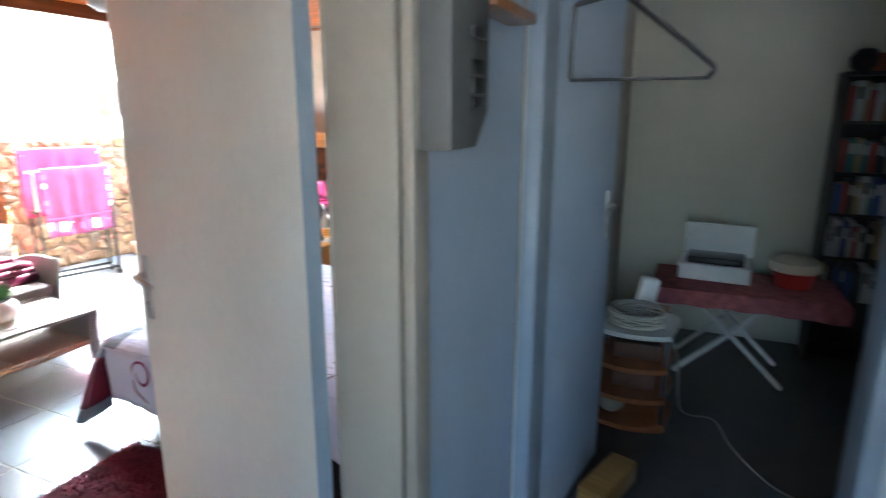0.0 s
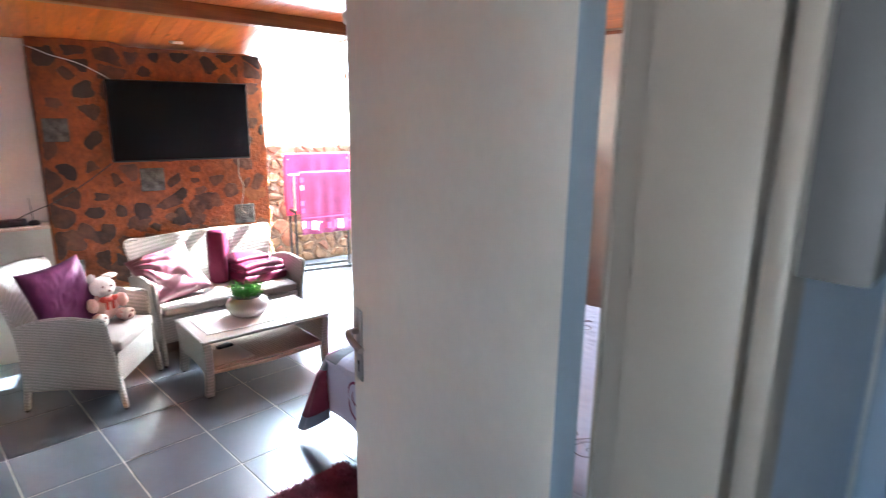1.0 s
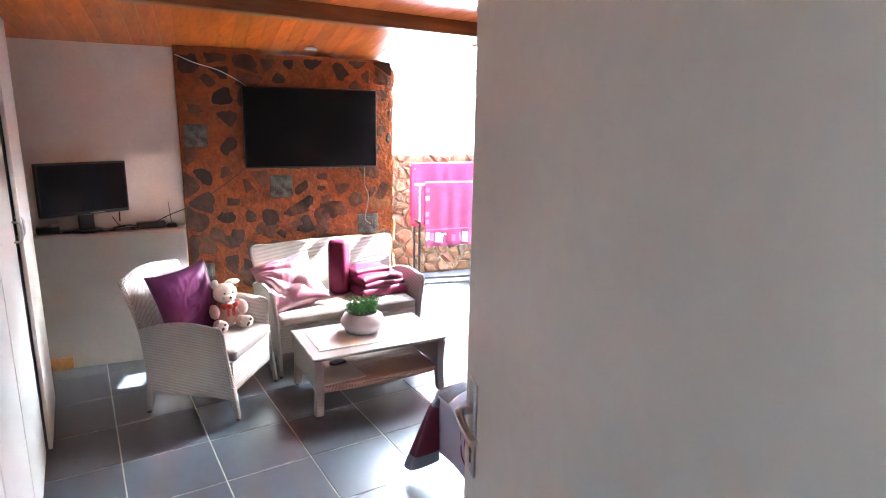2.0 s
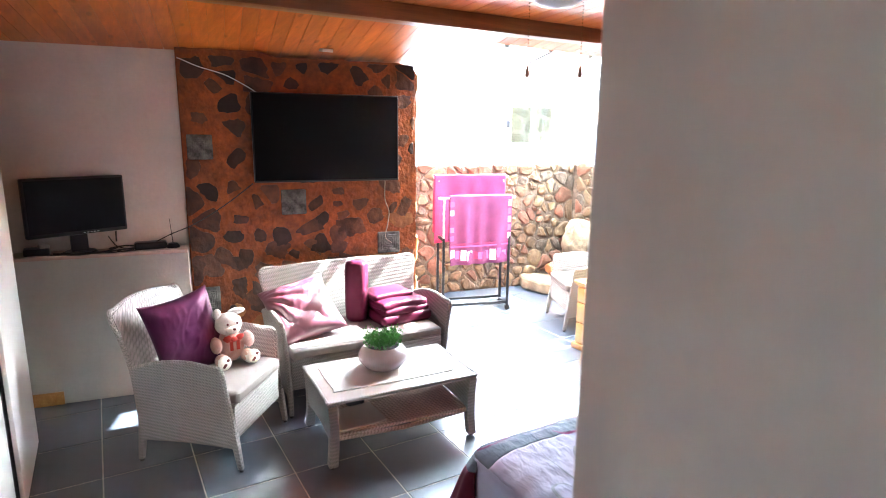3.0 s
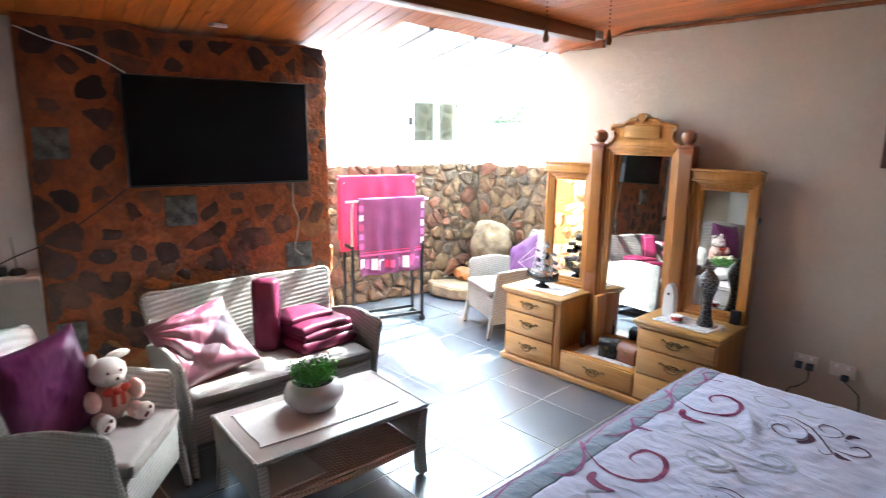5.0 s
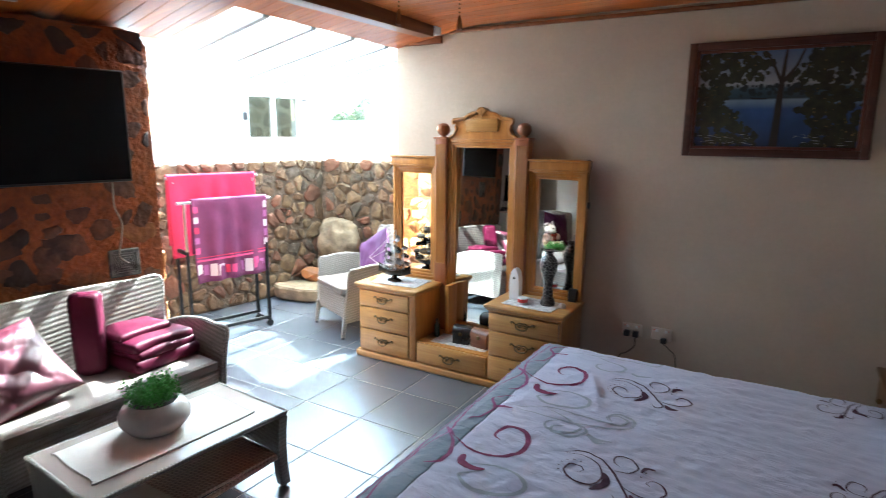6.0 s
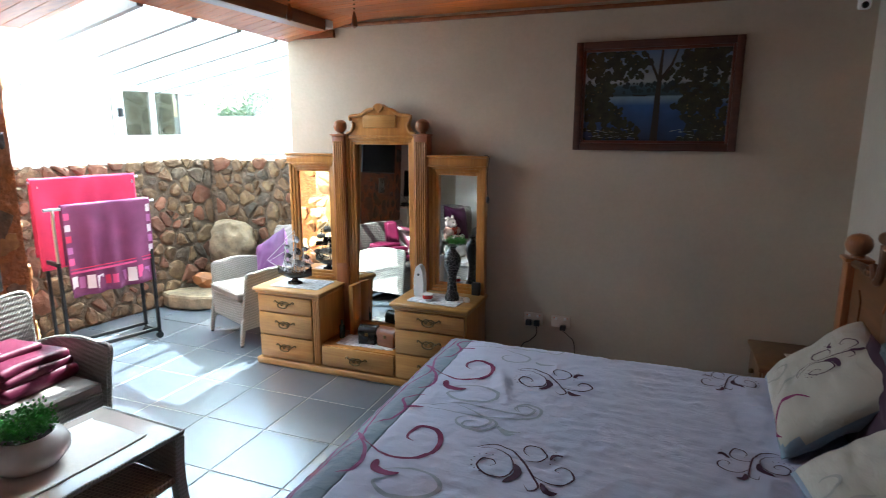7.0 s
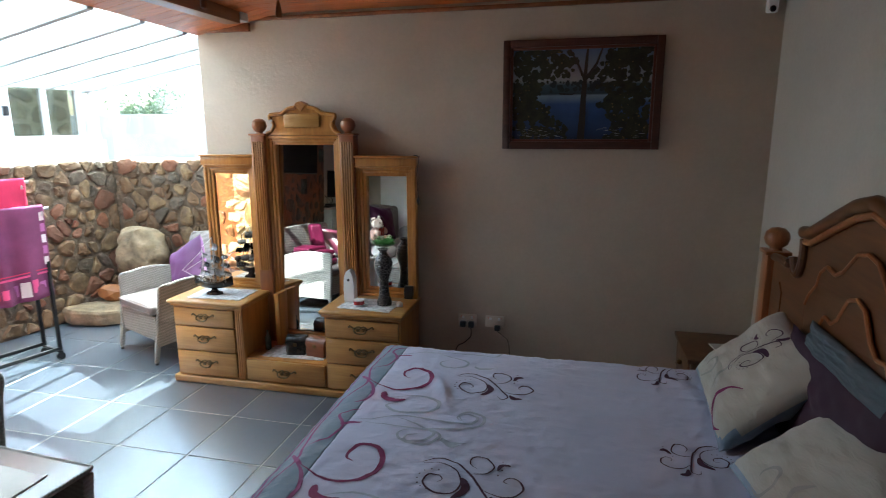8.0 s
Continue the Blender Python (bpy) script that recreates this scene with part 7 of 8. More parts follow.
slab = fresh()
prism(slab, [(-0.34, -0.06), (-0.22, -0.17), (0.05, -0.19), (0.27, -0.13), (0.33, 0.02), (0.2, 0.16), (-0.08, 0.18), (-0.3, 0.12)], 0.0, 0.15, "xy", 0.03)
for v in slab.verts:
    v.co += Vector((noise.noise(v.co * 7), noise.noise(v.co * 7 + Vector((3, 0, 0))), noise.noise(v.co * 7 + Vector((0, 3, 0))))) * 0.03
    v.co.z = max(v.co.z, 0.001)
single("ledge_stone", slab, M_BOULDER, "flat pale stone at the foot of the rubble wall", "stone", "loose stones", at=pose(-5.96, 5.02, 0.0, 0, 0, 14), smooth=25)
single("ledge_stone", rock(0.3, 0.2, 0.16, 11.0, 2), M_FIELDSTONE, "brown stone lying under the boulder", "stone", "loose stones", at=pose(-5.7, 5.36, 0.0, 0, 0, 10), smooth=20)
single("ledge_stone", rock(0.15, 0.08, 0.08, 8.0, 2), surface("orange_stone", (0.36, 0.14, 0.04), 0.6, grain=20, blotch=6, vary=0.2, bump=0.6), "orange stone resting on the flat stone", "stone", "loose stones", at=pose(-6.0, 5.16, 0.15, 0, 12, 20), smooth=20)

# ---- outside: pale garden wall and trees ----
bm = fresh()
bx(bm, (-19, 10.2, -0.3), (-2, 10.45, 2.0), 0.02)
bx(bm, (-13.2, -6, -0.3), (-13.0, 10.2, 2.05), 0.02)
single("garden_wall", bm, surface("whitewashed_wall", (0.75, 0.74, 0.7), 0.85, grain=10, blotch=0.8, vary=0.1), "whitewashed garden wall outside the sunroom", "garden wall")
M_BARK = surface("grey_bark", (0.12, 0.09, 0.07), 0.9, grain=20, blotch=3, vary=0.3, bump=0.8)
M_TREE = surface("tree_leaf", (0.32, 0.42, 0.24), 0.6, grain=30, blotch=2, vary=0.35, bump=0.0)
def tree(x, y, h, seed):
    rnd = random.Random(seed)
    root = thing("tree", pose(x, y, -0.25), "leafy green tree behind the garden wall", "tree", "garden trees")
    bm = fresh()
    tips = []
    tube_pts = [(0, 0, 0), (0.05, 0.02, h * 0.25), (-0.03, 0.05, h * 0.45)]
    cyl(bm, tube_pts[0], tube_pts[1], 0.16, 0.12, 10)
    cyl(bm, tube_pts[1], tube_pts[2], 0.12, 0.09, 10)
    for k in range(9):
        a = k * 2.4 + rnd.uniform(-0.4, 0.4)
        s = Vector(tube_pts[1]).lerp(Vector(tube_pts[2]), rnd.random())
        e = s + Vector((math.cos(a) * h * rnd.uniform(0.15, 0.32), math.sin(a) * h * rnd.uniform(0.15, 0.32), h * rnd.uniform(0.15, 0.5)))
        cyl(bm, s, e, 0.06, 0.02, 8)
        tips += [e, s.lerp(e, 0.65)]
    part("trunk", bm, M_BARK, root)
    bm = fresh()
    for t in tips:
        for _ in range(130):
            c = t + Vector((rnd.gauss(0, 0.3), rnd.gauss(0, 0.3), rnd.gauss(0, 0.24))) * h * 0.3
            d = Vector((rnd.uniform(-1, 1), rnd.uniform(-1, 1), rnd.uniform(-1, 1))).normalized() * 0.11
            o = d.orthogonal().normalized() * 0.05
            bm.faces.new([bm.verts.new(c - d), bm.verts.new(c + o), bm.verts.new(c + d), bm.verts.new(c - o)])
    part("crown", bm, M_TREE, root, smooth=0)
for i, (x, y, h) in enumerate(((-15, 25, 3.9), (-21, 24, 4.2), (-10.5, 27, 4.0))):
    tree(x, y, h, i)

# ---- passage: doors, frames, panel ----
door1 = thing("door_1", pose(-0.513, 0.802, 0, 0, 0, 161.6), "open greige painted door with a lever handle", "door", kind=STRUCT)
bm = fresh()
bx(bm, (0.0, -0.042, RISE + 0.012), (0.887, 0.0, 2.23), 0.003)
leaf = part("leaf", bm, M_LEAF, door1)
# the passage's bluish light is put into the colour of the leaf's edges
leaf.data.materials.append(surface("blue_lit_edge", (0.33, 0.4, 0.47), 0.5, grain=30, blotch=1.2, vary=0.06, bump=0.08))
for p in leaf.data.polygons:
    if abs(p.normal.x) > 0.8:
        p.material_index = 1


def lever(parent, x, z, out, way):
    bm = fresh()
    bx(bm, (x - 0.021, min(0, out * 0.006), z - 0.1), (x + 0.021, max(0, out * 0.006), z + 0.1), 0.003)
    plate = part("handle_plate", bm, M_STEEL, parent, "steel handle plate")
    bm = fresh()
    tube(bm, smooth_line([(x, out * 0.005, z + 0.04), (x, out * 0.026, z + 0.04), (x + way * 0.015, out * 0.036, z + 0.04), (x + way * 0.05, out * 0.037, z + 0.033), (x + way * 0.095, out * 0.03, z + 0.024)], 6), 0.009, 10)
    part("lever", bm, M_STEEL, plate, "steel lever")
    bm = fresh()
    cyl(bm, (x, out * 0.0055, z - 0.05), (x, out * 0.0075, z - 0.05), 0.007, seg=12)
    bx(bm, (x - 0.003, min(out * 0.0055, out * 0.0075), z - 0.075), (x + 0.003, max(out * 0.0055, out * 0.0075), z - 0.05))
    part("keyhole", bm, M_BLACK, plate, "dark keyhole")
lever(door1, 0.828, 1.255, 1, -1)

fr1 = thing("door_frame_1", pose(0, 0, 0), "cream painted door frame of the bedroom doorway", "door frame", kind=STRUCT)
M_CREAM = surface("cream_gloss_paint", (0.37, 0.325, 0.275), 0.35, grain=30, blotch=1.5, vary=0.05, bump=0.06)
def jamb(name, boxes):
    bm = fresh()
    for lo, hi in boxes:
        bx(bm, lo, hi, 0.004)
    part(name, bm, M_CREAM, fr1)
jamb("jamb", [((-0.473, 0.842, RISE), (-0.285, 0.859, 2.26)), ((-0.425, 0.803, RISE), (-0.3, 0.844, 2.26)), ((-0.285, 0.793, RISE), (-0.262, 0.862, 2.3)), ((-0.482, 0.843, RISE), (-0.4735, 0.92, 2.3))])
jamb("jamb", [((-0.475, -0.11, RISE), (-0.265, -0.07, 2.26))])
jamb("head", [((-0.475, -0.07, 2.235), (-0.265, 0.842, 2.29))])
bm = fresh()
bx(bm, (-0.49, -0.07, 0.0), (-0.42, 0.842, RISE - 0.002), 0.006)
single("step", bm, M_PINE_H, "wooden step edge at the bedroom doorway", "step", kind=STRUCT)

panel = thing("alarm_box", pose(-0.2745, 0.912, 1.86), "pale grey wall box with dark display windows", "wall box")
bm = fresh()
prism(bm, [(-0.095, -0.15), (0.035, -0.15), (0.1, -0.085), (0.1, 0.22), (-0.095, 0.22)], 0.0, 0.075, "yz", 0.008)
# pale grey case coloured far darker, for the shadow it stands in
part("case", bm, surface("shaded_grey_plastic", (0.11, 0.11, 0.11), 0.45, grain=60, vary=0.05), panel)
for z0, z1 in ((-0.075, -0.055), (-0.05, -0.02), (-0.015, 0.012), (0.05, 0.07)):
    bm = fresh()
    bx(bm, (0.075, 0.0, z0), (0.079, 0.075, z1), 0.002)
    part("display", bm, M_BLACK, panel, "dark display window")

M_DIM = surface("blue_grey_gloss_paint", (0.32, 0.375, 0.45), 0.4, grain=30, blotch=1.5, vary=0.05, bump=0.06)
fr2 = thing("door_frame_2", pose(0, 0, 0), "blue-grey door frame of the study doorway", "door frame", kind=STRUCT)
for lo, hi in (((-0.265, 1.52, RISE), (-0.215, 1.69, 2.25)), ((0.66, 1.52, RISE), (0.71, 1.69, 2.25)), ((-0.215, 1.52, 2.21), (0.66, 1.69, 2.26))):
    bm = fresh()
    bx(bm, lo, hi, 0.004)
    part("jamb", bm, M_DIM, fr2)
door2 = thing("door_2", pose(-0.232, 1.63, 0, 0, 0, 81.0), "pale blue painted study door standing open", "door", kind=STRUCT)
bm = fresh()
bx(bm, (0.0, 0.0, RISE + 0.012), (0.77, 0.04, 2.2), 0.003)
part("leaf", bm, M_BLUEWALL, door2)
lever(door2, 0.69, 1.36, -1, -1)
for z in (0.6, 1.3, 1.62):
    bm = fresh()
    cyl(bm, (-0.006, -0.004, z), (-0.006, -0.004, z + 0.09), 0.008, seg=12)
    part("hinge", bm, M_STEEL, door2)

bm = fresh()
bx(bm, (-0.275, 1.05, 1.985), (-0.2, 1.36, 2.01), 0.004)
single("wall_shelf", bm, M_REDPINE, "reddish wooden shelf board high on the passage wall", "shelf")
# coat hanger on the study door's head
bm = fresh()
tube(bm, smooth_line([(0.17, 0, 2.215), (0.15, 0, 2.23), (0.13, 0, 2.2), (0.15, 0, 2.165), (0.15, 0, 2.13)], 6), 0.0025, 8)
tube(bm, smooth_line([(-0.15, 0, 2.06), (-0.155, 0, 1.98), (-0.155, 0, 1.865)], 6), 0.007, 8)
tube(bm, smooth_line([(-0.15, 0, 2.06), (0.0, 0, 2.085), (0.02, 0, 2.06)], 6), 0.007, 8)
tube(bm, smooth_line([(-0.02, 0, 2.08), (0.1, 0, 1.985), (0.185, 0, 1.915), (0.215, 0, 1.885), (0.2, 0, 1.862)], 8), 0.0085, 8)
tube(bm, [(-0.155, 0, 1.862), (0.205, 0, 1.862)], 0.0045, 8)
tube(bm, smooth_line([(0.0, 0, 2.08), (0.03, 0, 2.14), (0.0, 0, 2.18), (-0.02, 0, 2.215)], 6), 0.0025, 8)
single("coat_hanger", bm, plain("dark_hanger", (0.05, 0.045, 0.05), 0.4), "dark coat hanger hooked over the study door frame", "coat hanger", at=pose(0.0, 1.575, 0))

# ---- study ----
SF = RISE
desk = thing("folding_table", pose(0.47, 3.64, SF), "folding table with crossed white legs under a pink cloth", "table")
bm = fresh()
bx(bm, (-0.42, -0.25, 0.54), (0.5, 0.28, 0.565), 0.006)
part("tabletop", bm, M_PAINT, desk)
for y in (-0.16, 0.2):
    for s in (1, -1):
        bm = fresh()
        p, q = Vector((-s * 0.29, y + s * 0.014, 0.015)), Vector((s * 0.25, y + s * 0.014, 0.54))
        d = (q - p).normalized()
        m = Matrix.Translation((p + q) / 2) @ d.to_track_quat("Z", "Y").to_matrix().to_4x4()
        bx(bm, (-0.02, -0.012, -(q - p).length / 2), (0.02, 0.012, (q - p).length / 2), 0.004, m=m)
        part("leg", bm, M_PAINT, desk)
bm = fresh()
bx(bm, (-0.45, -0.275, 0.0), (0.55, 0.29, 0.006), 0.002)
g = []
for i in range(41):
    u = -0.455 + 1.01 * i / 40
    g.append([bm.verts.new((u, -0.28 - 0.012 * math.sin(u * 30) * (j / 4), 0.004 - 0.09 * j / 4 - (0.03 * max(0, u - 0.2) * j / 4))) for j in range(5)])
for a, b in zip(g, g[1:]):
    for j in range(4):
        bm.faces.new((a[j], b[j], b[j + 1], a[j + 1]))
single("table_cloth", bm, surface("faded_pink_check", (0.4, 0.12, 0.13), 0.9, grain=120, blotch=14, vary=0.25), "faded pink cloth over the folding table", "tablecloth", at=pose(0.47, 3.64, SF + 0.566))
pr = thing("printer", pose(0.36, 3.74, SF + 0.574, 0, 0, -4), "white printer with a dark open tray on the table", "printer")
bm = fresh()
bx(bm, (-0.2, -0.15, 0), (0.2, 0.15, 0.1), 0.012, 3)
part("case", bm, M_ALU, pr)
bm = fresh()
bx(bm, (-0.16, -0.13, 0.1), (0.16, 0.08, 0.14), 0.01, 3)
part("tray", bm, M_BLACK, pr, "dark printer tray")
bm = fresh()
bx(bm, (-0.19, 0.11, 0.1), (0.2, 0.135, 0.3), 0.008, m=pose(0, 0, 0, 8, 0, 0))
part("lid", bm, M_ALU, pr, "raised white lid")
tub = thing("tub", pose(0.78, 3.7, SF + 0.574), "cream lidded tub with a red base", "tub")
bm = fresh()
lathe(bm, [(0.1, 0), (0.115, 0.09)], seg=28)
part("body", bm, plain("red_plastic", (0.45, 0.03, 0.02), 0.4), tub)
bm = fresh()
lathe(bm, [(0.118, 0.09), (0.135, 0.1), (0.135, 0.15), (0.11, 0.165), (0.0, 0.168)], seg=28)
part("lid", bm, plain("cream_plastic", (0.55, 0.5, 0.4), 0.4), tub, "cream lid")

shelf = thing("bookcase", pose(0.95, 4.02, SF), "tall dark bookcase crowded with books", "bookcase")
M_DARKWOOD = wood("black_brown_veneer", (0.03, 0.018, 0.014), (0.015, 0.009, 0.008), 0.4)
for x in (0.0, 0.62):
    bm = fresh()
    bx(bm, (x, 0, 0), (x + 0.02, 0.27, 1.8), 0.002)
    part("side", bm, M_DARKWOOD, shelf)
bm = fresh()
bx(bm, (0.02, 0.255, 0), (0.62, 0.27, 1.8))
part("back", bm, M_DARKWOOD, shelf)
SHELVES = (0.05, 0.4, 0.68, 0.95, 1.2, 1.5, 1.78)
for z in SHELVES:
    bm = fresh()
    bx(bm, (0.02, 0.004, z), (0.62, 0.255, z + 0.018), 0.002)
    part("shelf", bm, M_DARKWOOD, shelf)
rnd = random.Random(21)
spines = [surface("spine_%s" % n, c, 0.5, grain=90, blotch=9, vary=0.12) for n, c in (("white", (0.6, 0.58, 0.55)), ("blue", (0.05, 0.09, 0.25)), ("red", (0.35, 0.05, 0.03)), ("black", (0.02, 0.02, 0.025)), ("teal", (0.06, 0.16, 0.17)), ("tan", (0.4, 0.28, 0.15)))]
tones = ("white", "blue", "red", "black", "teal", "tan")
for z in SHELVES[1:-1]:
    x = 0.03
    while x < 0.57:
        t = rnd.uniform(0.018, 0.045)
        h = rnd.uniform(0.17, 0.23)
        k = rnd.randrange(6)
        book = thing("book", pose(0.95 + x, 4.03, SF + z + 0.019), "%s-spined book standing in the dark bookcase" % tones[k], "book", "books")
        bm = fresh()
        bx(bm, (0, 0, 0), (t, 0.16, h), 0.002)
        part("cover", bm, spines[k], book)
        if rnd.random() < 0.6:
            bm = fresh()
            bx(bm, (t * 0.2, -0.0012, h * 0.55), (t * 0.8, 0, h * 0.85))
            part("spine_label", bm, spines[0 if k else 3], book)
        x += t + 0.002
bm = fresh()
bx(bm, (-0.1, -0.08, 0), (0.12, 0.08, 0.1), 0.006)
single("brown_carton", bm, surface("brown_card", (0.28, 0.1, 0.05), 0.8), "small brown carton on top of the bookcase", "carton", at=pose(1.18, 4.15, SF + 1.8))
bm = fresh()
lathe(bm, [(0.05, 0), (0.075, 0.03), (0.08, 0.08), (0.05, 0.12), (0.03, 0.13), (0.0, 0.131)])
single("dark_pot", bm, M_DARKWOOD, "dark round pot on top of the bookcase", "pot", at=pose(1.05, 4.13, SF + 1.8))

stool = thing("side_shelf", pose(-0.19, 2.86, SF), "tiered brown wooden corner shelf with rounded boards", "shelf unit")
for z, w, mat in ((0.505, 0.36, M_PAINT), (0.33, 0.35, M_REDPINE), (0.17, 0.35, M_REDPINE), (0.02, 0.36, M_REDPINE)):
    bm = fresh()
    edge = smooth_line([(0, -0.12, 0), (0.02, -0.19, 0), (w * 0.5, -0.23, 0), (w - 0.02, -0.19, 0), (w, -0.12, 0), (w, 0.16, 0), (0, 0.16, 0)], 5)
    prism(bm, [(p.x, p.y) for p in edge], z, z + 0.024, "xy", 0.004)
    part("board", bm, mat, stool, "pale top board" if mat is M_PAINT else "orange-brown rounded board")
for x in (0.005, 0.325):
    for y in (-0.15, 0.12):
        bm = fresh()
        bx(bm, (x, y, 0), (x + 0.028, y + 0.028, 0.505), 0.004)
        part("post", bm, M_DARKWOOD, stool, "dark corner post")
for k, (z, w, d, h) in enumerate(((0.196, 0.2, 0.2, 0.09), (0.356, 0.22, 0.2, 0.08))):
    bm = fresh()
    bx(bm, (-w / 2, -d / 2, 0), (w / 2, d / 2, h), 0.006)
    single("brown_box", bm, wood("brown_box_wood", (0.12, 0.05, 0.025), (0.05, 0.022, 0.012), 0.5), "dark brown wooden box stored in the tiered shelf", "box", "brown boxes", at=pose(0.0, 2.86, SF + z, 0, 0, 5 * k))
bm = fresh()
ball(bm, (0, 0, 0.07), 0.07, 1, 1, 0.95, 3)
single("cream_ball", bm, surface("cream_wool", (0.45, 0.38, 0.3), 0.9, grain=90), "cream ball of yarn on the lowest shelf board", "ball", at=pose(-0.1, 2.76, SF + 0.045), smooth=60)
bm = fresh()
rnd = random.Random(2)
turns = []
for i in range(13 * 32 + 1):
    a, k = i * 2 * math.pi / 32, i / 32
    r = 0.13 + 0.022 * noise.noise(Vector((k * 1.7, 0, 0)))
    turns.append((r * math.cos(a) + 0.01 * noise.noise(Vector((k, 5, 0))), r * math.sin(a) + 0.01 * noise.noise(Vector((k, 0, 5))), 0.036 + 0.03 * math.sin(k * 2.4) + 0.005 * math.sin(a * 2 + k)))
tube(bm, turns, 0.0055, 6)
single("cable_coil", bm, surface("ivory_flex", (0.5, 0.46, 0.4), 0.5), "coil of ivory cable lying on the tiered shelf", "cable coil", at=pose(-0.01, 2.83, SF + 0.531))
bm = fresh()
tube(bm, smooth_line([(0.13, 2.78, SF + 0.535), (0.2, 2.76, SF + 0.4), (0.24, 2.85, SF + 0.08), (0.4, 2.95, SF + 0.006), (0.48, 2.7, SF + 0.006), (0.62, 2.45, SF + 0.006), (0.78, 2.35, SF + 0.006)], 10), 0.005, 8)
single("floor_cable", bm, surface("ivory_flex_dark", (0.4, 0.37, 0.33), 0.5), "ivory cable trailing over the dark study floor", "cable")
bm = fresh()
bx(bm, (-0.05, -0.035, 0), (0.05, 0.035, 0.17), 0.02, 4, m=pose(0, 0, 0, 0, 10, 0))
single("white_speaker", bm, M_ALU, "small white rounded speaker behind the coil", "speaker", at=pose(0.0, 3.12, SF + 0.52, 0, 0, 20))
bm = fresh()
bx(bm, (-0.07, 3.05, SF + 0.0), (0.14, 3.2, SF + 0.52), 0.01)
single("pine_plinth", bm, M_REDPINE, "narrow brown wooden stand behind the low shelf", "stand")
bm = fresh()
bx(bm, (-0.06, -0.16, 0), (0.06, 0.16, 0.1), 0.01)
single("pine_block", bm, M_PINE_H, "yellow pine block lying on the study floor", "wood block", at=pose(-0.02, 2.12, SF, 0, 0, -18))

# ---- pieces: stones and floor tiles ----
def clip(poly, px, py, nx, ny):
    out = []
    for i in range(len(poly)):
        a, b = poly[i], poly[(i + 1) % len(poly)]
        da = (a[0] - px) * nx + (a[1] - py) * ny
        db = (b[0] - px) * nx + (b[1] - py) * ny
        if da <= 0:
            out.append(a)
        if da * db < 0:
            t = da / (da - db)
            out.append((a[0] + (b[0] - a[0]) * t, a[1] + (b[1] - a[1]) * t))
    return out


def cells(w, h, size, seed, squash=1.0, mixed=False):
    """Irregular cells that fill a rectangle: jittered points and the areas nearest to each."""
    rnd = random.Random(seed)
    nx, ny = max(1, round(w / size)), max(1, round(h / (size * squash)))
    pts = []
    for j in range(ny):
        for i in range(nx):
            pts.append(((i + 0.5 + (0.5 if j % 2 else 0) * 0.8 + rnd.uniform(-0.5, 0.5)) * w / nx, (j + 0.5 + rnd.uniform(-0.48, 0.48)) * h / ny))
    if mixed:
        # fewer, larger stones with small ones wedged between
        pts = [p for p in pts if rnd.random() > 0.22]
        pts += [(p[0] + rnd.uniform(-0.6, 0.6) * size, p[1] + rnd.uniform(-0.5, 0.5) * size) for p in pts if rnd.random() < 0.28]
        pts = [p for p in pts if 0 < p[0] < w and 0 < p[1] < h]
    out = []
    for k, p in enumerate(pts):
        poly = [(0, 0), (w, 0), (w, h), (0, h)]
        for q in pts:
            if q is p or abs(q[0] - p[0]) > 4 * size or abs(q[1] - p[1]) > 4 * size:
                continue
            poly = clip(poly, (p[0] + q[0]) / 2, (p[1] + q[1]) / 2, q[0] - p[0], q[1] - p[1])
            if not poly:
                break
        if len(poly) >= 3:
            out.append(poly)
    return out


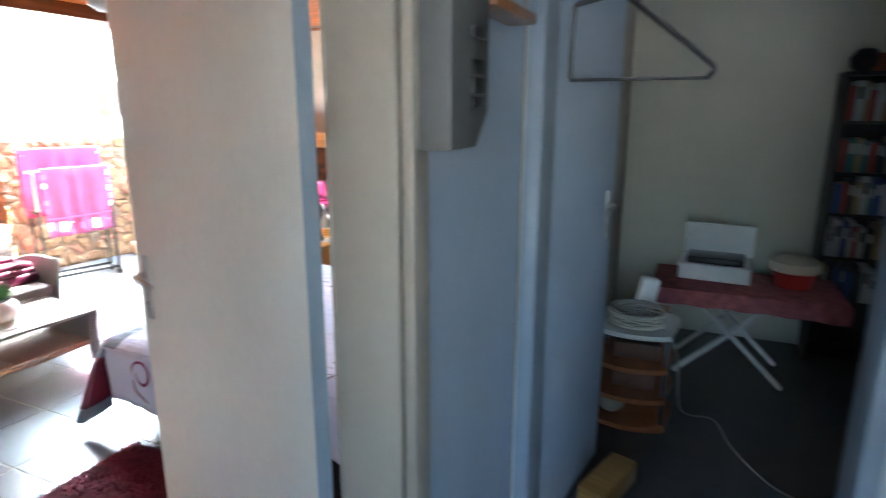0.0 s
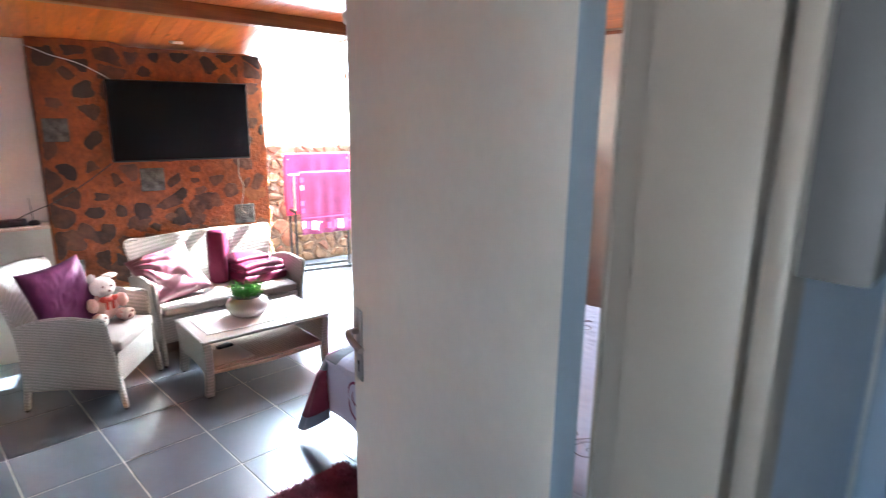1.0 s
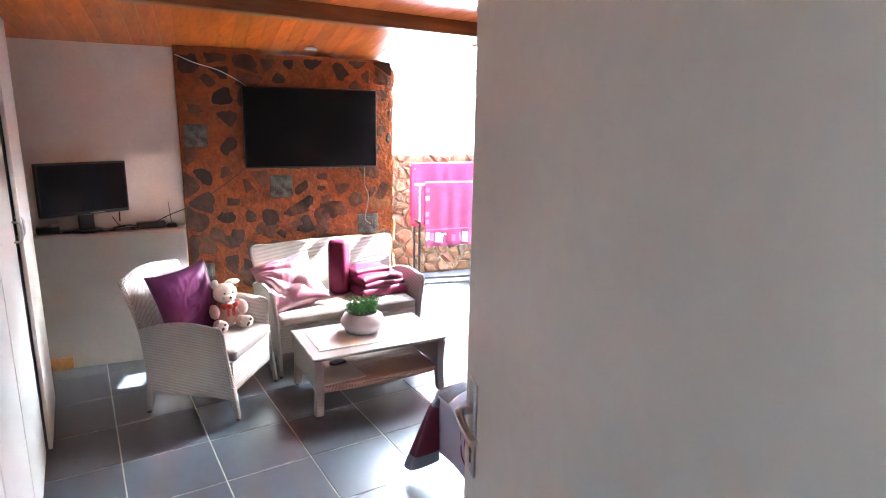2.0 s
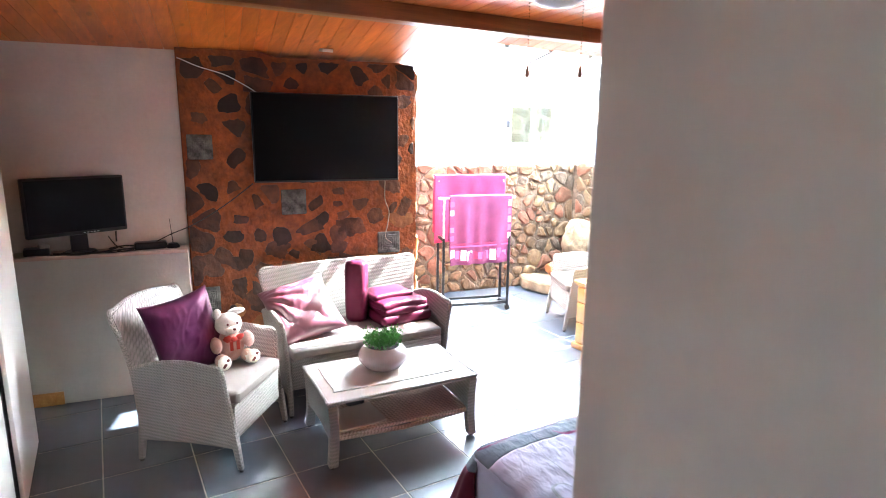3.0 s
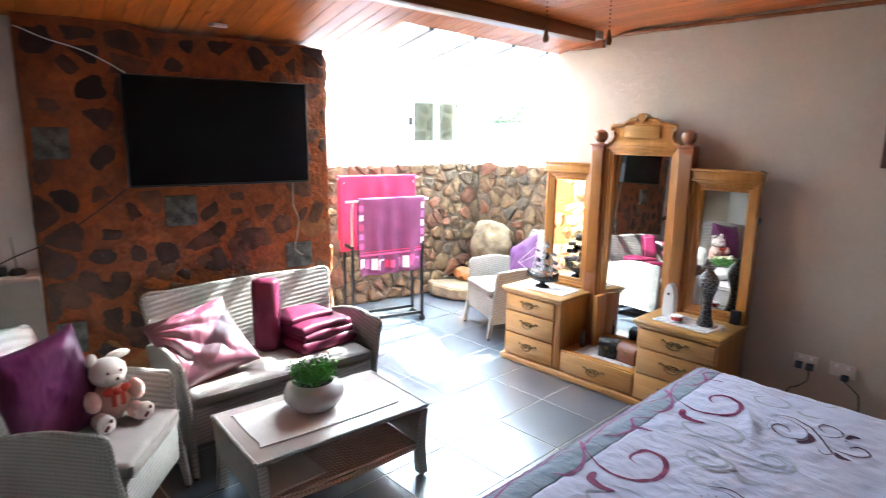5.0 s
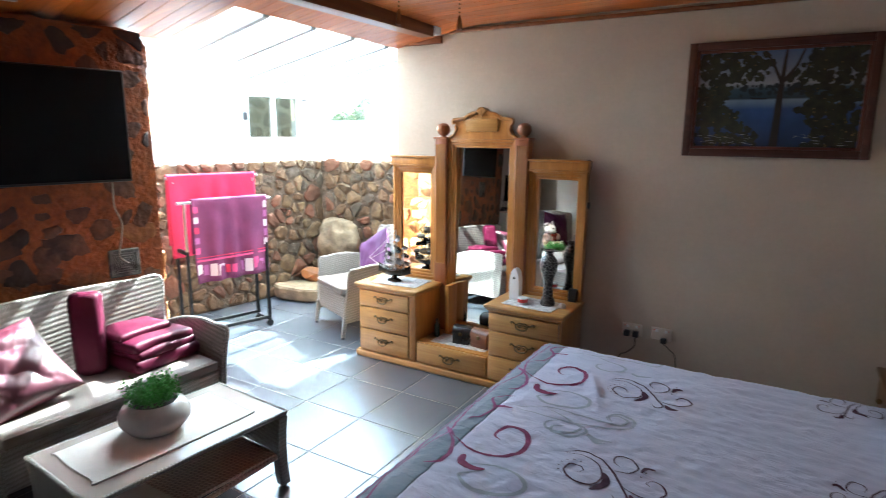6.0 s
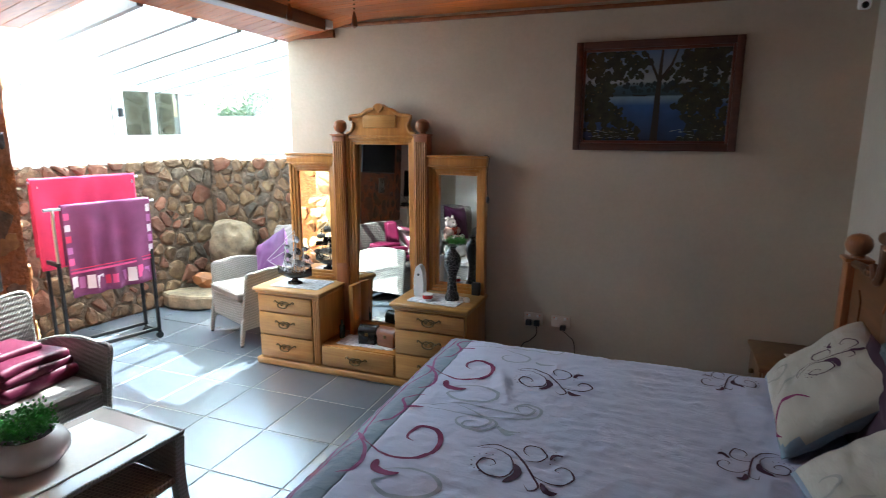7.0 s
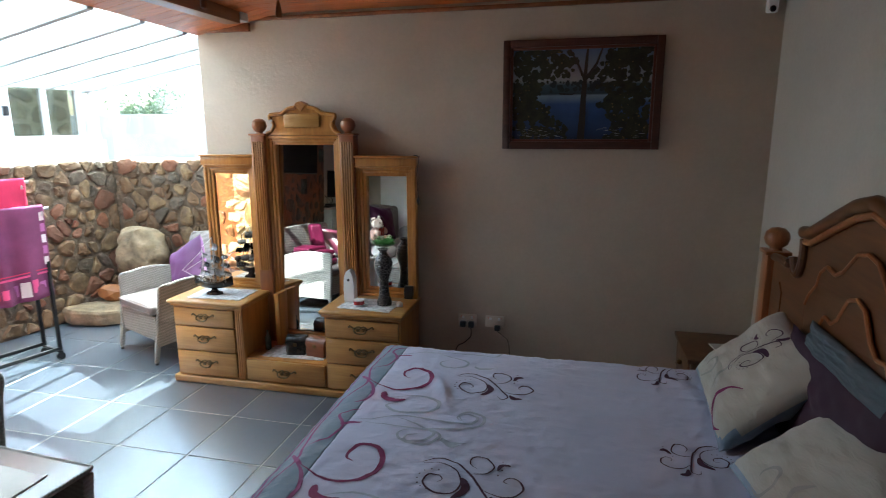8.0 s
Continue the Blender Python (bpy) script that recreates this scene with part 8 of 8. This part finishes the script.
def stone_mesh(poly, shrink, depth, seed, mat, rough=True):
    """One rough stone: a rounded face over the cell's outline."""
    rnd = random.Random(seed)
    cx = sum(p[0] for p in poly) / len(poly)
    cy = sum(p[1] for p in poly) / len(poly)
    line = []
    for i in range(len(poly)):
        a, b = poly[i], poly[(i + 1) % len(poly)]
        m = max(1, round(math.hypot(b[0] - a[0], b[1] - a[1]) / (0.045 if rough else 0.04)))
        for k in range(m):
            line.append((a[0] + (b[0] - a[0]) * k / m, a[1] + (b[1] - a[1]) * k / m))
    n = len(line)
    for _ in range(1):
        line = [((line[i - 1][0] + 2 * line[i][0] + line[(i + 1) % n][0]) / 4, (line[i - 1][1] + 2 * line[i][1] + line[(i + 1) % n][1]) / 4) for i in range(n)]
    reach = max(math.hypot(x - cx, y - cy) for x, y in line)
    tip, tilt = rnd.uniform(0, 6.28), rnd.uniform(0.1, 0.75) if rough else 0.1
    ax, ay = math.cos(tip) * tilt / reach, math.sin(tip) * tilt / reach
    worn = [rnd.uniform(0.84, 1.05) if rough else rnd.uniform(0.8, 1.08) for _ in line]
    verts, faces = [], []
    for ring, (k, d) in enumerate(((1.0, -0.02), (0.95, depth * 0.45), (rnd.uniform(0.55, 0.8), depth * 0.95))):
        for (x, y), edge in zip(line, worn):
            s = shrink * k * edge * rnd.uniform(0.97, 1.03)
            px, py = (x - cx) * s, (y - cy) * s
            slope = depth * (ax * px + ay * py) + rnd.uniform(-0.2, 0.2) * depth if ring else 0
            verts.append((d + slope, px, py))
    verts.append((depth * rnd.uniform(0.85, 1.15), rnd.uniform(-0.02, 0.02), rnd.uniform(-0.02, 0.02)))
    for r in range(2):
        for i in range(n):
            j = (i + 1) % n
            faces.append((r * n + i, r * n + j, (r + 1) * n + j, (r + 1) * n + i))
    for i in range(n):
        faces.append((2 * n + i, 2 * n + (i + 1) % n, 3 * n))
    me = bpy.data.meshes.new("stone")
    me.from_pydata(verts, [], faces)
    me.materials.append(mat)
    me.polygons.foreach_set("use_smooth", [True] * len(me.polygons))
    me.set_sharp_from_angle(angle=radians(24 if rough else 60))
    return me, cx, cy


def face_stones(parent, m, w, h, size, seed, keep, shrink, depth, mats, squash=0.85, cut_out=(), rough=True, mixed=False):
    """Stones over a wall face; local x out of the face, y along, z up."""
    rnd = random.Random(seed)
    for k, poly in enumerate(cells(w, h, size, seed, squash, mixed)):
        cx = sum(p[0] for p in poly) / len(poly)
        cy = sum(p[1] for p in poly) / len(poly)
        if rnd.random() > keep or any(a < cx < b and c < cy < d for a, b, c, d in cut_out):
            continue
        me, cx, cy = stone_mesh(poly, rnd.uniform(*shrink), depth * rnd.uniform(0.7, 1.4), seed * 1000 + k, rnd.choice(mats), rough)
        ob = new("stone", me)
        ob.parent = parent
        ob.matrix_basis = m @ Matrix.Translation((0, cx, cy))


RUBBLE = [M_FIELDSTONE] * 5 + [M_GREYSTONE] * 2 + [M_PALESTONE] * 3 + [M_REDSTONE] * 4
face_stones(stone_wall_back, Matrix.Translation((-0.045, -1.75, 0.0)), 2.5, 1.46, 0.15, 31, 1.0, (0.74, 1.08), 0.021, RUBBLE, 0.8, (), True, True)
face_stones(stone_wall_side, pose(-6.12, 5.545, 0.0, 0, 0, -90), 1.75, 1.46, 0.15, 47, 1.0, (0.74, 1.08), 0.021, RUBBLE, 0.8, (), True, True)
face_stones(stone_pier, Matrix.Translation((-0.3, -0.06, 1.5)), 0.62, 0.63, 0.2, 61, 1.0, (0.8, 0.95), 0.012, [M_PIERSTONE], 0.8)
BLOCKS = ((0.0, 0.24, 1.57, 1.82), (0.6, 0.86, 1.17, 1.43), (1.32, 1.58, 0.84, 1.07), (0.0, 0.22, 0.48, 0.74))
face_stones(stone_pillar, Matrix.Translation((-0.05, 0.0, 0.0)), 1.675, 2.31, 0.185, 5, 0.66, (0.5, 1.0), 0.0045, [M_DARKSTONE] * 4 + [M_BROWNSTONE] * 5, 0.66, BLOCKS, False)
face_stones(stone_pillar, Matrix.Translation((-0.05, 0.0, 0.0)), 1.675, 1.2, 0.2, 15, 0.4, (0.6, 0.95), 0.004, [M_TANSTONE, M_BROWNSTONE], 0.8, BLOCKS, False)
# most stones of this end are paled as well, for the sun on it
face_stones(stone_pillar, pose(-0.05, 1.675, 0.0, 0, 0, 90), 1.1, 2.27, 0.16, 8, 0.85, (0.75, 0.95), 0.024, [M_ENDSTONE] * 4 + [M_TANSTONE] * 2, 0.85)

PITCH = 0.45
bm = fresh()
bx(bm, (0.0, 0.0, -0.008), (PITCH - 0.007, PITCH - 0.007, 0.0), 0.0016, 1)
tile_mesh = finish("floor_tile", bm, M_TILE, 0)
for i in range(-7, 8):
    for j in range(-10, 5):
        x, y = -3.75 + i * PITCH, 3.65 + j * PITCH
        if x > -0.45 or x < -6.75:
            continue
        ob = new("floor_tile", tile_mesh)
        ob.parent = floor_bed
        ob.matrix_basis = pose(x + 0.0035, y + 0.0035, 0)
